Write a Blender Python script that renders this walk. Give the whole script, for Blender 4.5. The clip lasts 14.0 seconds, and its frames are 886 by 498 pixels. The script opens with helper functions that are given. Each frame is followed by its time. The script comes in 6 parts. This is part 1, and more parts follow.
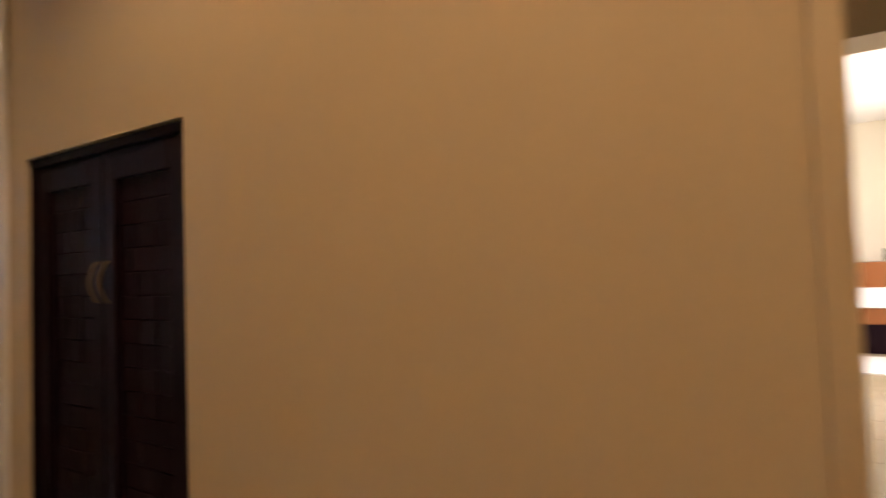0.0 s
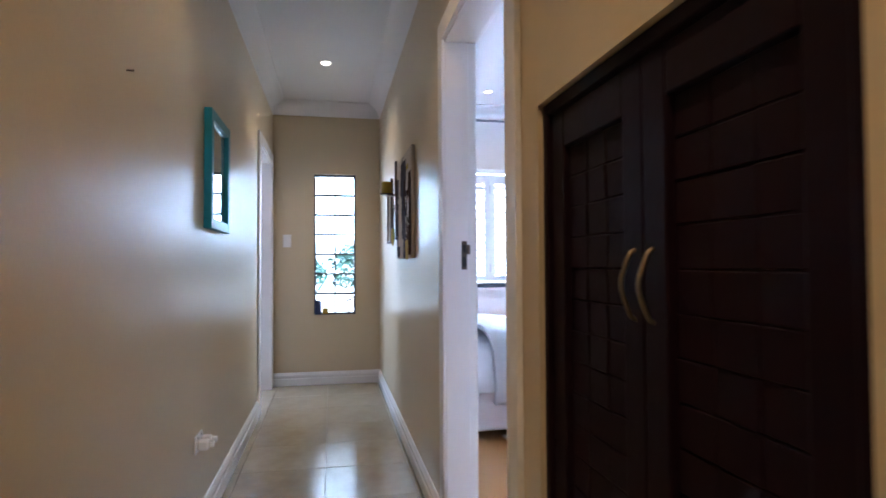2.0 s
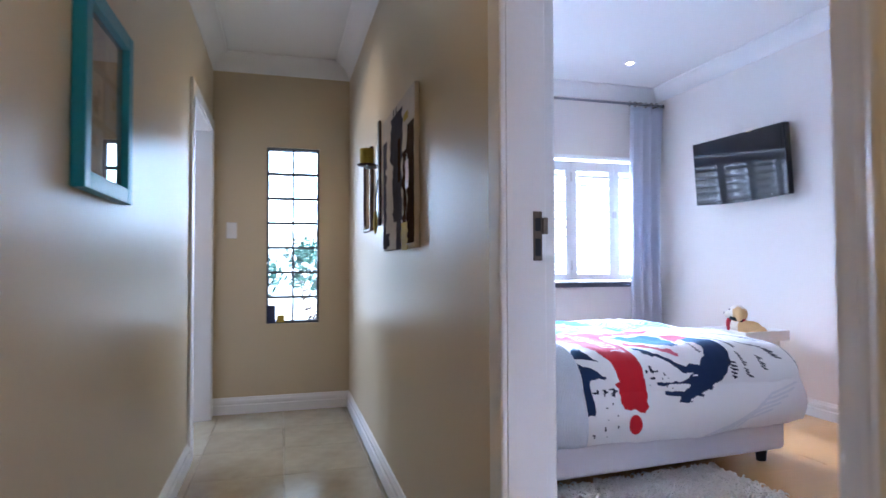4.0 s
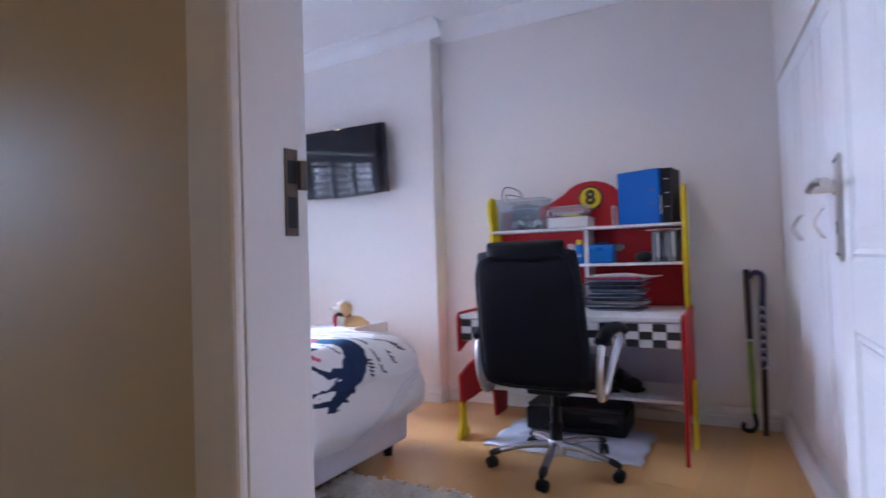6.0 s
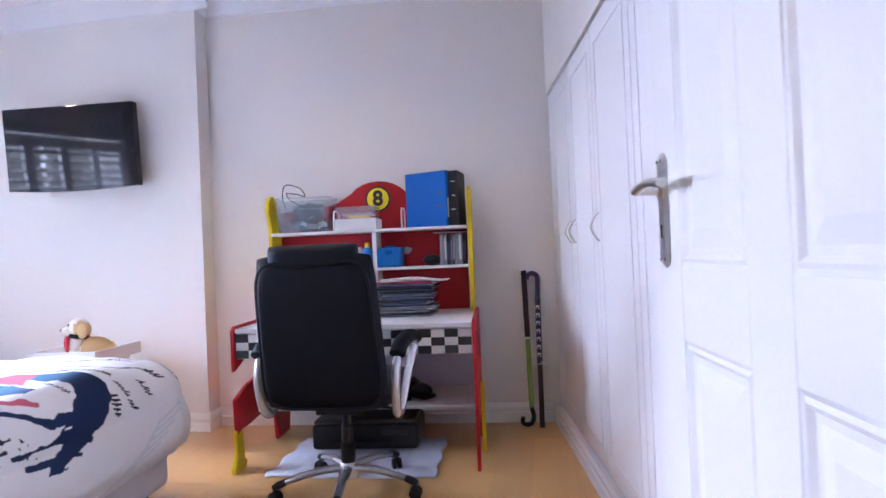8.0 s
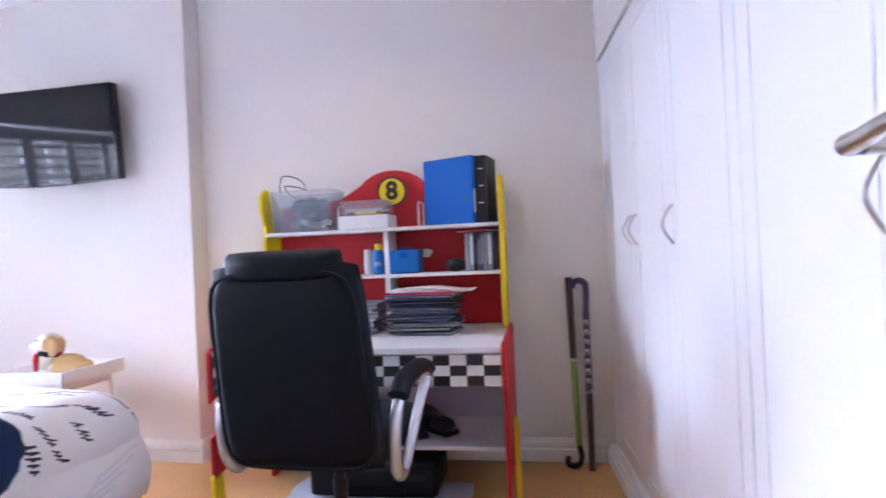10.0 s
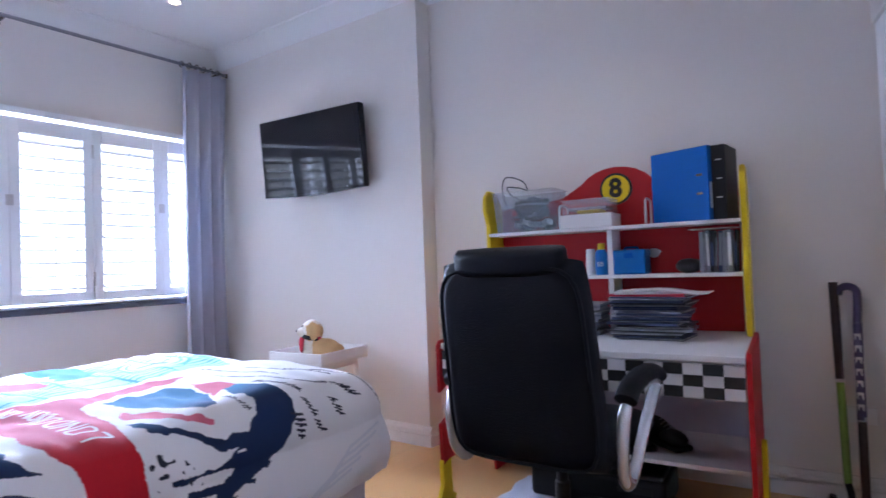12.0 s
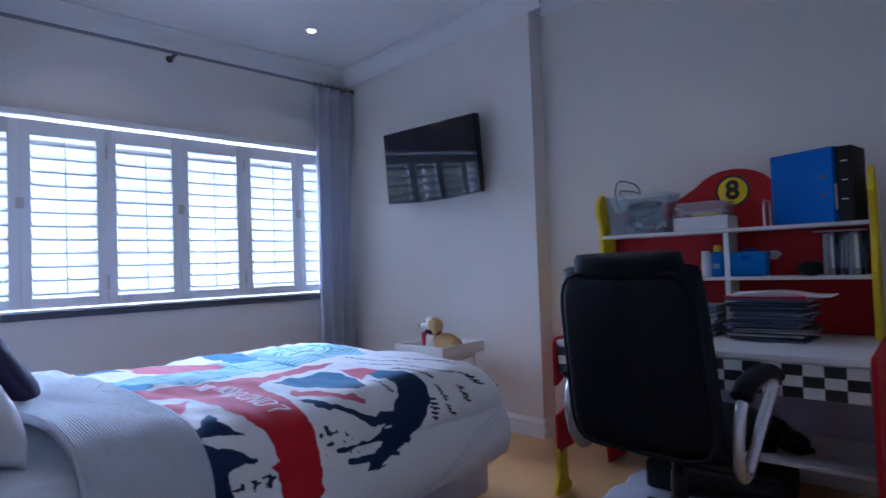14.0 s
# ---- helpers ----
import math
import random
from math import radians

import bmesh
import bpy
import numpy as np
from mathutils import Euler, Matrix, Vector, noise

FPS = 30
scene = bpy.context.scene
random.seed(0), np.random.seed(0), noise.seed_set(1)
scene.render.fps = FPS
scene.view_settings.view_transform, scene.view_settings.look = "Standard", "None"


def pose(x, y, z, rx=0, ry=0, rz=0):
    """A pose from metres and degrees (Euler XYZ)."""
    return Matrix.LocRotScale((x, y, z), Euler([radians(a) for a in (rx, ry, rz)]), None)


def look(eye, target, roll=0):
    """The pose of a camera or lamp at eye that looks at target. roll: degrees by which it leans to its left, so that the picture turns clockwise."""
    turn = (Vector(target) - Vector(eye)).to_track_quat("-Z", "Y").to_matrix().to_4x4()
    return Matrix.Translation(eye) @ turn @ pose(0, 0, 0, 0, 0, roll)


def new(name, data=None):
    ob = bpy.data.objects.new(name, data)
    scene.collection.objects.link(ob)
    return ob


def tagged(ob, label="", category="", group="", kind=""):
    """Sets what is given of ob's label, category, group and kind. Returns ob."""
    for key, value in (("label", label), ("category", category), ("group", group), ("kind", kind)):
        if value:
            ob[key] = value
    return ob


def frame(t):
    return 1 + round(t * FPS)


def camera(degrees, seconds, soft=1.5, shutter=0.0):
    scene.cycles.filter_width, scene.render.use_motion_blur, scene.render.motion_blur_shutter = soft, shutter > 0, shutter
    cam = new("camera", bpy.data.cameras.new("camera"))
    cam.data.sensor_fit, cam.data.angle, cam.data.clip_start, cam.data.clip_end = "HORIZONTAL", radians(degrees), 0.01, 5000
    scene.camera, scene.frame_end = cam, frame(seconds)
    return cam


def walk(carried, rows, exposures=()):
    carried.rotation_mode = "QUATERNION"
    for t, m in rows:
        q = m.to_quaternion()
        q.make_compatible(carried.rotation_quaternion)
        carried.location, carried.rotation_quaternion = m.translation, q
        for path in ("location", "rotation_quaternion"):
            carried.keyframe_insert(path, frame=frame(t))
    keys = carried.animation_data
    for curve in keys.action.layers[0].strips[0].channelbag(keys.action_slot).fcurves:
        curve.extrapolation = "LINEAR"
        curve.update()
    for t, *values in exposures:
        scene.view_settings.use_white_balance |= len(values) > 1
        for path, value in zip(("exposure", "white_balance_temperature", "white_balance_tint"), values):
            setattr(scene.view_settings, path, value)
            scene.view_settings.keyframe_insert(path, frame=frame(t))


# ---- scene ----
cam = camera(75.1, 14.0, shutter=0.5)
PATH = [
    (0, (0.642, 0.173, 1.055), (-0.415, 1.869, 1.131), -1.9),
    (0.5, (0.501, 0.409, 1.097), (-1.073, 1.641, 1.148), -1.0),
    (1, (0.318, 0.478, 1.082), (-1.505, 1.3, 1.14), -0.5),
    (1.5, (0.1, 0.498, 1.091), (-1.82, 1.056, 1.144), -0.7),
    (2, (-0.158, 0.541, 1.088), (-2.121, 0.921, 1.142), -0.3),
    (2.2, (-0.252, 0.556, 1.095), (-2.224, 0.889, 1.151), -0.1),
    (4.3, (-1.306, 0.477, 1.057), (-3.196, 1.131, 1.111), -0.2),
    (4.5, (-1.384, 0.467, 1.059), (-3.218, 1.262, 1.111), -0.3),
    (5, (-1.562, 0.473, 1.05), (-3.175, 1.653, 1.1), -0.7),
    (5.5, (-1.724, 0.541, 1.031), (-3.076, 2.014, 1.076), -1.2),
    (6, (-1.826, 0.533, 1.032), (-2.883, 2.231, 1.07), -1.7),
    (6.5, (-1.9, 0.479, 1.036), (-2.647, 2.333, 1.067), -1.8),
    (7, (-1.941, 0.468, 1.042), (-2.455, 2.401, 1.067), -2.0),
    (7.5, (-1.953, 0.604, 1.034), (-2.328, 2.569, 1.053), -2.2),
    (7.7, (-1.964, 0.662, 1.038), (-2.307, 2.632, 1.057), -2.4),
    (9.8, (-2.005, 1.342, 1.083), (-2.41, 3.3, 1.085), -2.5),
    (10, (-1.998, 1.364, 1.081), (-2.489, 3.302, 1.09), -2.6),
    (10.5, (-2.011, 1.373, 1.08), (-2.71, 3.247, 1.102), -2.5),
    (11, (-2.009, 1.381, 1.068), (-2.889, 3.177, 1.106), -2.4),
    (11.5, (-2.011, 1.384, 1.059), (-3.04, 3.098, 1.108), -2.2),
    (12, (-2.026, 1.368, 1.061), (-3.186, 2.997, 1.114), -2.1),
    (12.5, (-2.03, 1.333, 1.08), (-3.301, 2.877, 1.133), -2.0),
    (13, (-1.979, 1.256, 1.075), (-3.297, 2.759, 1.132), -1.9),
    (13.5, (-1.936, 1.188, 1.072), (-3.284, 2.664, 1.129), -1.9),
    (14, (-1.941, 1.153, 1.084), (-3.37, 2.55, 1.14), -2.0),
]
EXPOSURES = ((0.0, 0.42, 6450, 18), (0.5, 0.55, 6050, 13), (1.0, 0.72, 5700, 9), (2.0, 0.42, 5550, 9), (4.5, 0.22, 5550, 11), (6.0, -0.15, 5850, 17), (7.5, 0.2, 6050, 18), (10.0, 0.55, 6250, 18), (11.0, 0.36, 6200, 17), (12.0, -0.27, 5850, 14), (13.0, -0.95, 5550, 13), (14.0, -1.42, 5200, 12))
walk(cam, [(t, look(eye, target, roll)) for t, eye, target, roll in PATH], EXPOSURES)

# ---- world and lights ----
world = bpy.data.worlds.new("sky_world")
scene.world = world
world.use_nodes = True
wn = world.node_tree.nodes
sky = wn.new("ShaderNodeTexSky")
sky.sky_type, sky.sun_disc = "NISHITA", False
sky.sun_elevation, sky.sun_rotation = radians(52), radians(200)
world.node_tree.links.new(sky.outputs[0], wn["Background"].inputs[0])
wn["Background"].inputs[1].default_value = 0.15


def lamp(name, kind, m, power, color, **values):
    data = bpy.data.lights.new(name, kind)
    data.energy, data.color = power, color
    for key, value in values.items():
        if key == "size":
            data.size = value
        elif key == "size_y":
            data.shape, data.size_y = "RECTANGLE", value
        elif key == "radius":
            data.shadow_soft_size = value
        elif key == "angle":
            data.angle = value
        elif key == "spot":
            data.spot_size, data.spot_blend = radians(value), 0.6
    ob = new(name, data)
    ob.matrix_world = m
    return ob


lamp("sun", "SUN", look((6, -10, 14), (0, 0, 0)), 3.0, (1.0, 0.95, 0.87), angle=radians(0.5))
DAY = (0.63, 0.74, 1.0)
WARM = (1.0, 0.66, 0.36)
# daylight in the bedroom window, behind the shutters
lamp("bedroom_window_light", "AREA", look((-8.2, 3.7, 3.1), (-4.3, 2.6, 0.9)), 4900, DAY, size=3.2, size_y=4.0)
# daylight in the window of the room across the corridor
lamp("side_room_window_light", "AREA", look((-5.9, -2.45, 1.5), (-4.9, 0.2, 1.2)), 60, DAY, size=1.4, size_y=1.2)
# lamp added at an unseen opening to brighten the living room
lamp("living_room_fill_light", "AREA", look((2.75, 6.2, 1.6), (1.2, 6.2, 1.3)), 110, (1.0, 0.93, 0.84), size=2.6, size_y=1.5)
# daylight above the garden, in the glass block window
lamp("hall_window_light", "AREA", look((-6.15, 0.57, 1.95), (-4.2, 0.57, 1.2)), 32, (0.56, 0.75, 1.0), size=0.9, size_y=1.3)

E_HALL, W_HALL = 2.3, -5.57
Y_L, Y_R = 0.015, 0.985
Y_IN = 1.10
X_WIN, Y_DESK, Y_TV = -6.08, 4.19, 4.065
H_HALL, H_BED = 2.58, 2.77
# the two at x -3.05 are unseen, added to brighten the desk wall and floor
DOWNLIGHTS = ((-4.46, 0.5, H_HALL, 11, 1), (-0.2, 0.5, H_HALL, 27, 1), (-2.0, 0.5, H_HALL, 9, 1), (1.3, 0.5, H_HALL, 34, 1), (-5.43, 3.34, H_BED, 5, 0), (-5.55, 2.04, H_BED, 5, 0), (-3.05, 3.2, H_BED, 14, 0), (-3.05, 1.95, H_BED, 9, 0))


# ---- materials ----
def material(name, color, rough=0.5, metal=0.0, vary=0.08, scale=3.0, grain=60.0, bump=0.02, coat=0.0, spec=0.5, hue=None):
    """A surface with broad and fine variation of its colour, and a fine relief."""
    m = bpy.data.materials.new(name)
    m.use_nodes = True
    n, l = m.node_tree.nodes, m.node_tree.links
    b = n["Principled BSDF"]
    b.inputs["Roughness"].default_value, b.inputs["Metallic"].default_value = rough, metal
    b.inputs["Coat Weight"].default_value, b.inputs["Coat Roughness"].default_value = coat, 0.12
    b.inputs["Specular IOR Level"].default_value = spec
    tc = n.new("ShaderNodeTexCoord")
    big, small = n.new("ShaderNodeTexNoise"), n.new("ShaderNodeTexNoise")
    big.inputs["Scale"].default_value, small.inputs["Scale"].default_value = scale, grain
    big.inputs["Detail"].default_value, small.inputs["Detail"].default_value = 4, 5
    for t in (big, small):
        l.new(tc.outputs["Object"], t.inputs["Vector"])
    mix = n.new("ShaderNodeMix")
    mix.data_type = "RGBA"
    a = [max(0, c * (1 - vary)) for c in color]
    c2 = hue or [min(1, c * (1 + vary)) for c in color]
    mix.inputs[6].default_value, mix.inputs[7].default_value = (*a, 1), (*c2, 1)
    add = n.new("ShaderNodeMath")
    add.operation = "MULTIPLY_ADD"
    add.inputs[1].default_value, add.inputs[2].default_value = 0.35, 0.0
    l.new(small.outputs[0], add.inputs[0])
    add2 = n.new("ShaderNodeMath")
    add2.operation = "MULTIPLY_ADD"
    add2.inputs[1].default_value = 0.65
    l.new(big.outputs[0], add2.inputs[0])
    l.new(add.outputs[0], add2.inputs[2])
    l.new(add2.outputs[0], mix.inputs[0])
    l.new(mix.outputs[2], b.inputs["Base Color"])
    if bump:
        bp = n.new("ShaderNodeBump")
        bp.inputs["Strength"].default_value, bp.inputs["Distance"].default_value = 1.0, bump * 0.05
        l.new(small.outputs[0], bp.inputs["Height"])
        l.new(bp.outputs[0], b.inputs["Normal"])
    return m


def random_tint(m, amount):
    """Each piece slightly lighter or darker than the next."""
    n, l = m.node_tree.nodes, m.node_tree.links
    b = n["Principled BSDF"]
    src = b.inputs["Base Color"].links[0].from_socket
    info, hsv, mm = n.new("ShaderNodeObjectInfo"), n.new("ShaderNodeHueSaturation"), n.new("ShaderNodeMapRange")
    mm.inputs[3].default_value, mm.inputs[4].default_value = 1 - amount, 1 + amount
    l.new(info.outputs["Random"], mm.inputs[0])
    l.new(mm.outputs[0], hsv.inputs["Value"])
    l.new(src, hsv.inputs["Color"])
    l.new(hsv.outputs[0], b.inputs["Base Color"])
    return m


def glow(name, color, strength):
    m = bpy.data.materials.new(name)
    m.use_nodes = True
    b = m.node_tree.nodes["Principled BSDF"]
    b.inputs["Emission Color"].default_value, b.inputs["Emission Strength"].default_value = (*color, 1), strength
    b.inputs["Base Color"].default_value = (*color, 1)
    return m


def glass(name, color=(0.95, 0.98, 1.0), rough=0.0, ior=1.45):
    m = bpy.data.materials.new(name)
    m.use_nodes = True
    b = m.node_tree.nodes["Principled BSDF"]
    b.inputs["Base Color"].default_value = (*color, 1)
    b.inputs["Transmission Weight"].default_value, b.inputs["Roughness"].default_value, b.inputs["IOR"].default_value = 1.0, rough, ior
    return m


def clear_plastic(name, color, alpha):
    m = material(name, color, 0.15, bump=0)
    m.node_tree.nodes["Principled BSDF"].inputs["Alpha"].default_value = alpha
    return m


def wood_floor(name):
    """Laminate strip, grain along the board."""
    m = material(name, (0.62, 0.35, 0.13), 0.32, vary=0.12, scale=2.0, grain=30, bump=0.004, coat=0.15)
    n, l = m.node_tree.nodes, m.node_tree.links
    tc = [x for x in n if x.type == "TEX_COORD"][0]
    mp = n.new("ShaderNodeMapping")
    mp.inputs["Scale"].default_value = (14, 1.0, 14)
    l.new(tc.outputs["Object"], mp.inputs["Vector"])
    info, mul = n.new("ShaderNodeObjectInfo"), n.new("ShaderNodeMath")
    mul.operation = "MULTIPLY"
    mul.inputs[1].default_value = 50.0
    l.new(info.outputs["Random"], mul.inputs[0])
    l.new(mul.outputs[0], mp.inputs["Location"])
    for x in n:
        if x.type == "TEX_NOISE":
            l.new(mp.outputs[0], x.inputs["Vector"])
    return random_tint(m, 0.04)


HALL = material("hall_paint", (0.585, 0.485, 0.325), 0.32, vary=0.03, scale=1.2, grain=90, bump=0.012, spec=0.4)
BEDROOM = material("bedroom_paint", (0.77, 0.728, 0.69), 0.62, vary=0.025, scale=1.0, grain=110, bump=0.012)
CEIL = material("ceiling_paint", (0.80, 0.80, 0.80), 0.7, vary=0.02, scale=1.5, grain=120, bump=0.008)
WHITE = material("white_satin_paint", (0.80, 0.79, 0.78), 0.45, vary=0.02, scale=2, grain=80, bump=0.006)
WARDROBE = material("white_wardrobe_paint", (0.83, 0.82, 0.84), 0.38, vary=0.02, scale=2, grain=80, bump=0.006)
TRIM = material("trim_paint", (0.80, 0.79, 0.77), 0.35, vary=0.03, scale=4, grain=60, bump=0.006)
TILE = random_tint(material("travertine_tile", (0.40, 0.315, 0.19), 0.20, vary=0.30, scale=5.5, grain=14, bump=0.002, coat=0.08, hue=(0.60, 0.52, 0.36)), 0.09)
GROUT = material("grout", (0.44, 0.38, 0.27), 0.8)
BOARD = wood_floor("laminate_board")
UNDERLAY = material("board_joint", (0.16, 0.08, 0.03), 0.7)
DARKWOOD = material("dark_carved_wood", (0.0095, 0.0032, 0.006), 0.5, spec=0.07, vary=0.35, scale=5, grain=26, bump=0.02)
STEEL = material("brushed_steel", (0.62, 0.60, 0.58), 0.28, 1.0, vary=0.05, grain=200, bump=0.003)
BRASS = material("antique_brass", (0.24, 0.18, 0.11), 0.42, 1.0, vary=0.2, grain=80)
DARKSTEEL = material("dark_bronze", (0.12, 0.09, 0.07), 0.4, 1.0, vary=0.3, grain=60)
CHROME = material("silver_plastic", (0.60, 0.60, 0.62), 0.26, 0.7, vary=0.04, bump=0)
LEATHER = material("black_leather", (0.005, 0.006, 0.011), 0.5, spec=0.15, vary=0.3, scale=4, grain=220, bump=0.03)
BLACK = material("black_plastic", (0.012, 0.012, 0.014), 0.42, spec=0.25, vary=0.2, grain=120, bump=0.005)
SCREEN = material("tv_screen", (0.006, 0.006, 0.010), 0.06, spec=0.36, vary=0.1, bump=0)
RED = material("red_lacquer", (0.42, 0.010, 0.014), 0.5, spec=0.3, vary=0.08, scale=3, bump=0.004)
YELLOW = material("yellow_lacquer", (0.74, 0.54, 0.008), 0.5, spec=0.3, vary=0.06, scale=3, bump=0.004)
MELAMINE = material("white_melamine", (0.76, 0.74, 0.74), 0.4, vary=0.03, scale=3, bump=0.004)
LILAC = material("pale_grey_board", (0.52, 0.49, 0.56), 0.55, vary=0.04, scale=3)
PRINTBLACK = material("black_print", (0.015, 0.015, 0.017), 0.4, vary=0.1)
BLUE = material("blue_card", (0.003, 0.10, 0.38), 0.6, spec=0.2, vary=0.08, scale=4)
CYAN = material("blue_plastic", (0.008, 0.14, 0.42), 0.4, spec=0.3, vary=0.08)
PAPER = material("paper", (0.72, 0.71, 0.70), 0.8, vary=0.06, grain=150)
NAVYCARD = material("navy_cover", (0.03, 0.045, 0.11), 0.45, vary=0.2)
GREYCARD = material("grey_cover", (0.25, 0.26, 0.29), 0.5, vary=0.2)
CURTAIN = material("lilac_grey_curtain", (0.60, 0.60, 0.69), 0.8, vary=0.06, scale=3, grain=260, bump=0.02)


def let_light_through(m, share, color):
    """Thin cloth: part of the light comes through from behind."""
    n, l = m.node_tree.nodes, m.node_tree.links
    tr, mx = n.new("ShaderNodeBsdfTranslucent"), n.new("ShaderNodeMixShader")
    tr.inputs[0].default_value, mx.inputs[0].default_value = (*color, 1), share
    l.new(n["Principled BSDF"].outputs[0], mx.inputs[1])
    l.new(tr.outputs[0], mx.inputs[2])
    l.new(mx.outputs[0], n["Material Output"].inputs[0])


let_light_through(CURTAIN, 0.10, (0.72, 0.75, 0.86))
SHUTTER = material("white_shutter_paint", (0.84, 0.85, 0.86), 0.4, vary=0.02, bump=0.004)
SILL = material("dark_sill", (0.05, 0.055, 0.075), 0.3, vary=0.15)
VALANCE = material("valance_cotton", (0.76, 0.73, 0.77), 0.85, vary=0.05, grain=240, bump=0.02)
SHEET = material("pale_blue_sheet", (0.76, 0.80, 0.86), 0.85, vary=0.05, grain=200, bump=0.02)
RIB = material("blue_grey_ribbed_cotton", (0.74, 0.79, 0.87), 0.85, vary=0.16, scale=9, grain=140, bump=0.05)
RIBN, RIBL = RIB.node_tree.nodes, RIB.node_tree.links
wave, wbump, wtc = RIBN.new("ShaderNodeTexWave"), RIBN.new("ShaderNodeBump"), RIBN.new("ShaderNodeTexCoord")
wave.bands_direction = "Y"
wave.inputs["Scale"].default_value, wave.inputs["Distortion"].default_value = 42.0, 1.2
wbump.inputs["Distance"].default_value = 0.0045
RIBL.new(wtc.outputs["Object"], wave.inputs["Vector"])
RIBL.new(wave.outputs["Fac"], wbump.inputs["Height"])
RIBL.new(wbump.outputs[0], RIBN["Principled BSDF"].inputs["Normal"])
NAVYFUR = material("navy_cushion", (0.022, 0.018, 0.055), 0.9, vary=0.3, grain=150, bump=0.06)
RUGWOOL = material("cream_shaggy_wool", (0.97, 0.94, 0.90), 0.95, vary=0.03, scale=12, grain=120, bump=0.02)
let_light_through(RUGWOOL, 0.45, (0.97, 0.94, 0.90))
MAT = material("grey_cotton_mat", (0.56, 0.58, 0.66), 0.95, vary=0.14, scale=8, grain=90, bump=0.06)
CREAM = material("cream_plush", (0.78, 0.72, 0.62), 0.95, vary=0.1, grain=160, bump=0.06)
TAN = material("tan_plush", (0.66, 0.43, 0.20), 0.95, vary=0.14, grain=160, bump=0.06)
CLOTHRED = material("red_felt", (0.48, 0.02, 0.04), 0.9, vary=0.1, grain=150)
TURQ = material("turquoise_paint", (0.02, 0.25, 0.36), 0.35, vary=0.1)
MIRROR = material("mirror_glass", (0.85, 0.87, 0.88), 0.02, 1.0, vary=0.0, bump=0)
GREEN = material("lime_plastic", (0.20, 0.34, 0.06), 0.35, vary=0.2, scale=8)
MAROON = material("maroon_grip", (0.035, 0.012, 0.015), 0.5, vary=0.25, grain=90, bump=0.03)
PURPLE = material("dark_violet_lacquer", (0.04, 0.025, 0.085), 0.3, vary=0.15)
CLEAR = clear_plastic("clear_plastic", (0.42, 0.50, 0.58), 0.22)
PALECLEAR = clear_plastic("cloudy_plastic", (0.80, 0.74, 0.78), 0.28)
BLOCK = glass("glass_block", (0.93, 0.98, 1.0), 0.05, 1.2)
MORTAR = material("grey_mortar", (0.07, 0.075, 0.08), 0.8)
LEAF = material("leaf", (0.035, 0.095, 0.065), 0.5, vary=0.4, scale=6)
BARK = material("bark", (0.10, 0.07, 0.05), 0.9, vary=0.3)
GRASS = material("lawn", (0.10, 0.16, 0.05), 0.9, vary=0.4, scale=3)
PAVE = material("pale_paving", (0.55, 0.53, 0.50), 0.85, vary=0.1)
GLOBE = glow("lamp_glass", (1.0, 0.86, 0.62), 14.0)
CHESTNUT = material("chestnut_wood", (0.22, 0.075, 0.02), 0.35, vary=0.25, scale=4, grain=30)
ARTGREY = material("blue_grey_oil", (0.085, 0.083, 0.105), 0.75, spec=0.0, vary=0.35, scale=14, bump=0.05)
ARTPALE = material("stone_grey_oil", (0.58, 0.53, 0.48), 0.75, spec=0.0, vary=0.18, scale=12, bump=0.05)
ARTBROWN = material("umber_oil", (0.050, 0.031, 0.024), 0.9, spec=0.0, vary=0.5, scale=16, bump=0.05)
ARTYELLOW = material("ochre_oil", (0.42, 0.30, 0.05), 0.7, spec=0.15, vary=0.3, scale=18, bump=0.05)
ARTFLESH = material("rose_oil", (0.45, 0.27, 0.20), 0.5, vary=0.2, scale=18)


# ---- building helpers ----
def put(name, bm, mt, label="", category="", group="", kind=""):
    me = bpy.data.meshes.new(name)
    bm.to_mesh(me)
    bm.free()
    for m in (mt if isinstance(mt, (list, tuple)) else [mt]):
        me.materials.append(m)
    return tagged(new(name, me), label, category, group, kind)


def part(name, bm, mt, parent, label=""):
    ob = put(name, bm, mt, label)
    ob.parent = parent
    return ob


def thing(name, m, label, category, group="", kind=""):
    ob = new(name)
    ob.empty_display_size = 0.1
    ob.matrix_world = m
    return tagged(ob, label, category, group, kind)


def smooth(ob, angle=40):
    me = ob.data
    me.shade_smooth()
    me.set_sharp_from_angle(angle=radians(angle))
    return ob


def box(bm, x0, y0, z0, x1, y1, z1, bevel=0.0, seg=2, m=None):
    geo = bmesh.ops.create_cube(bm, size=1.0)
    vs = geo["verts"]
    for v in vs:
        v.co = Vector(((x0 + x1) / 2 + v.co.x * (x1 - x0), (y0 + y1) / 2 + v.co.y * (y1 - y0), (z0 + z1) / 2 + v.co.z * (z1 - z0)))
    if bevel:
        es = {e for v in vs for e in v.link_edges}
        out = bmesh.ops.bevel(bm, geom=list(es), offset=bevel, segments=seg, profile=0.5, affect="EDGES", clamp_overlap=True)
        vs = list({v for f in out["faces"] for v in f.verts} | {v for v in vs if v.is_valid})
    if m:
        bmesh.ops.transform(bm, matrix=m, verts=vs)
    return bm


def bx(x0, y0, z0, x1, y1, z1, bevel=0.0, seg=2, m=None):
    return box(bmesh.new(), x0, y0, z0, x1, y1, z1, bevel, seg, m)


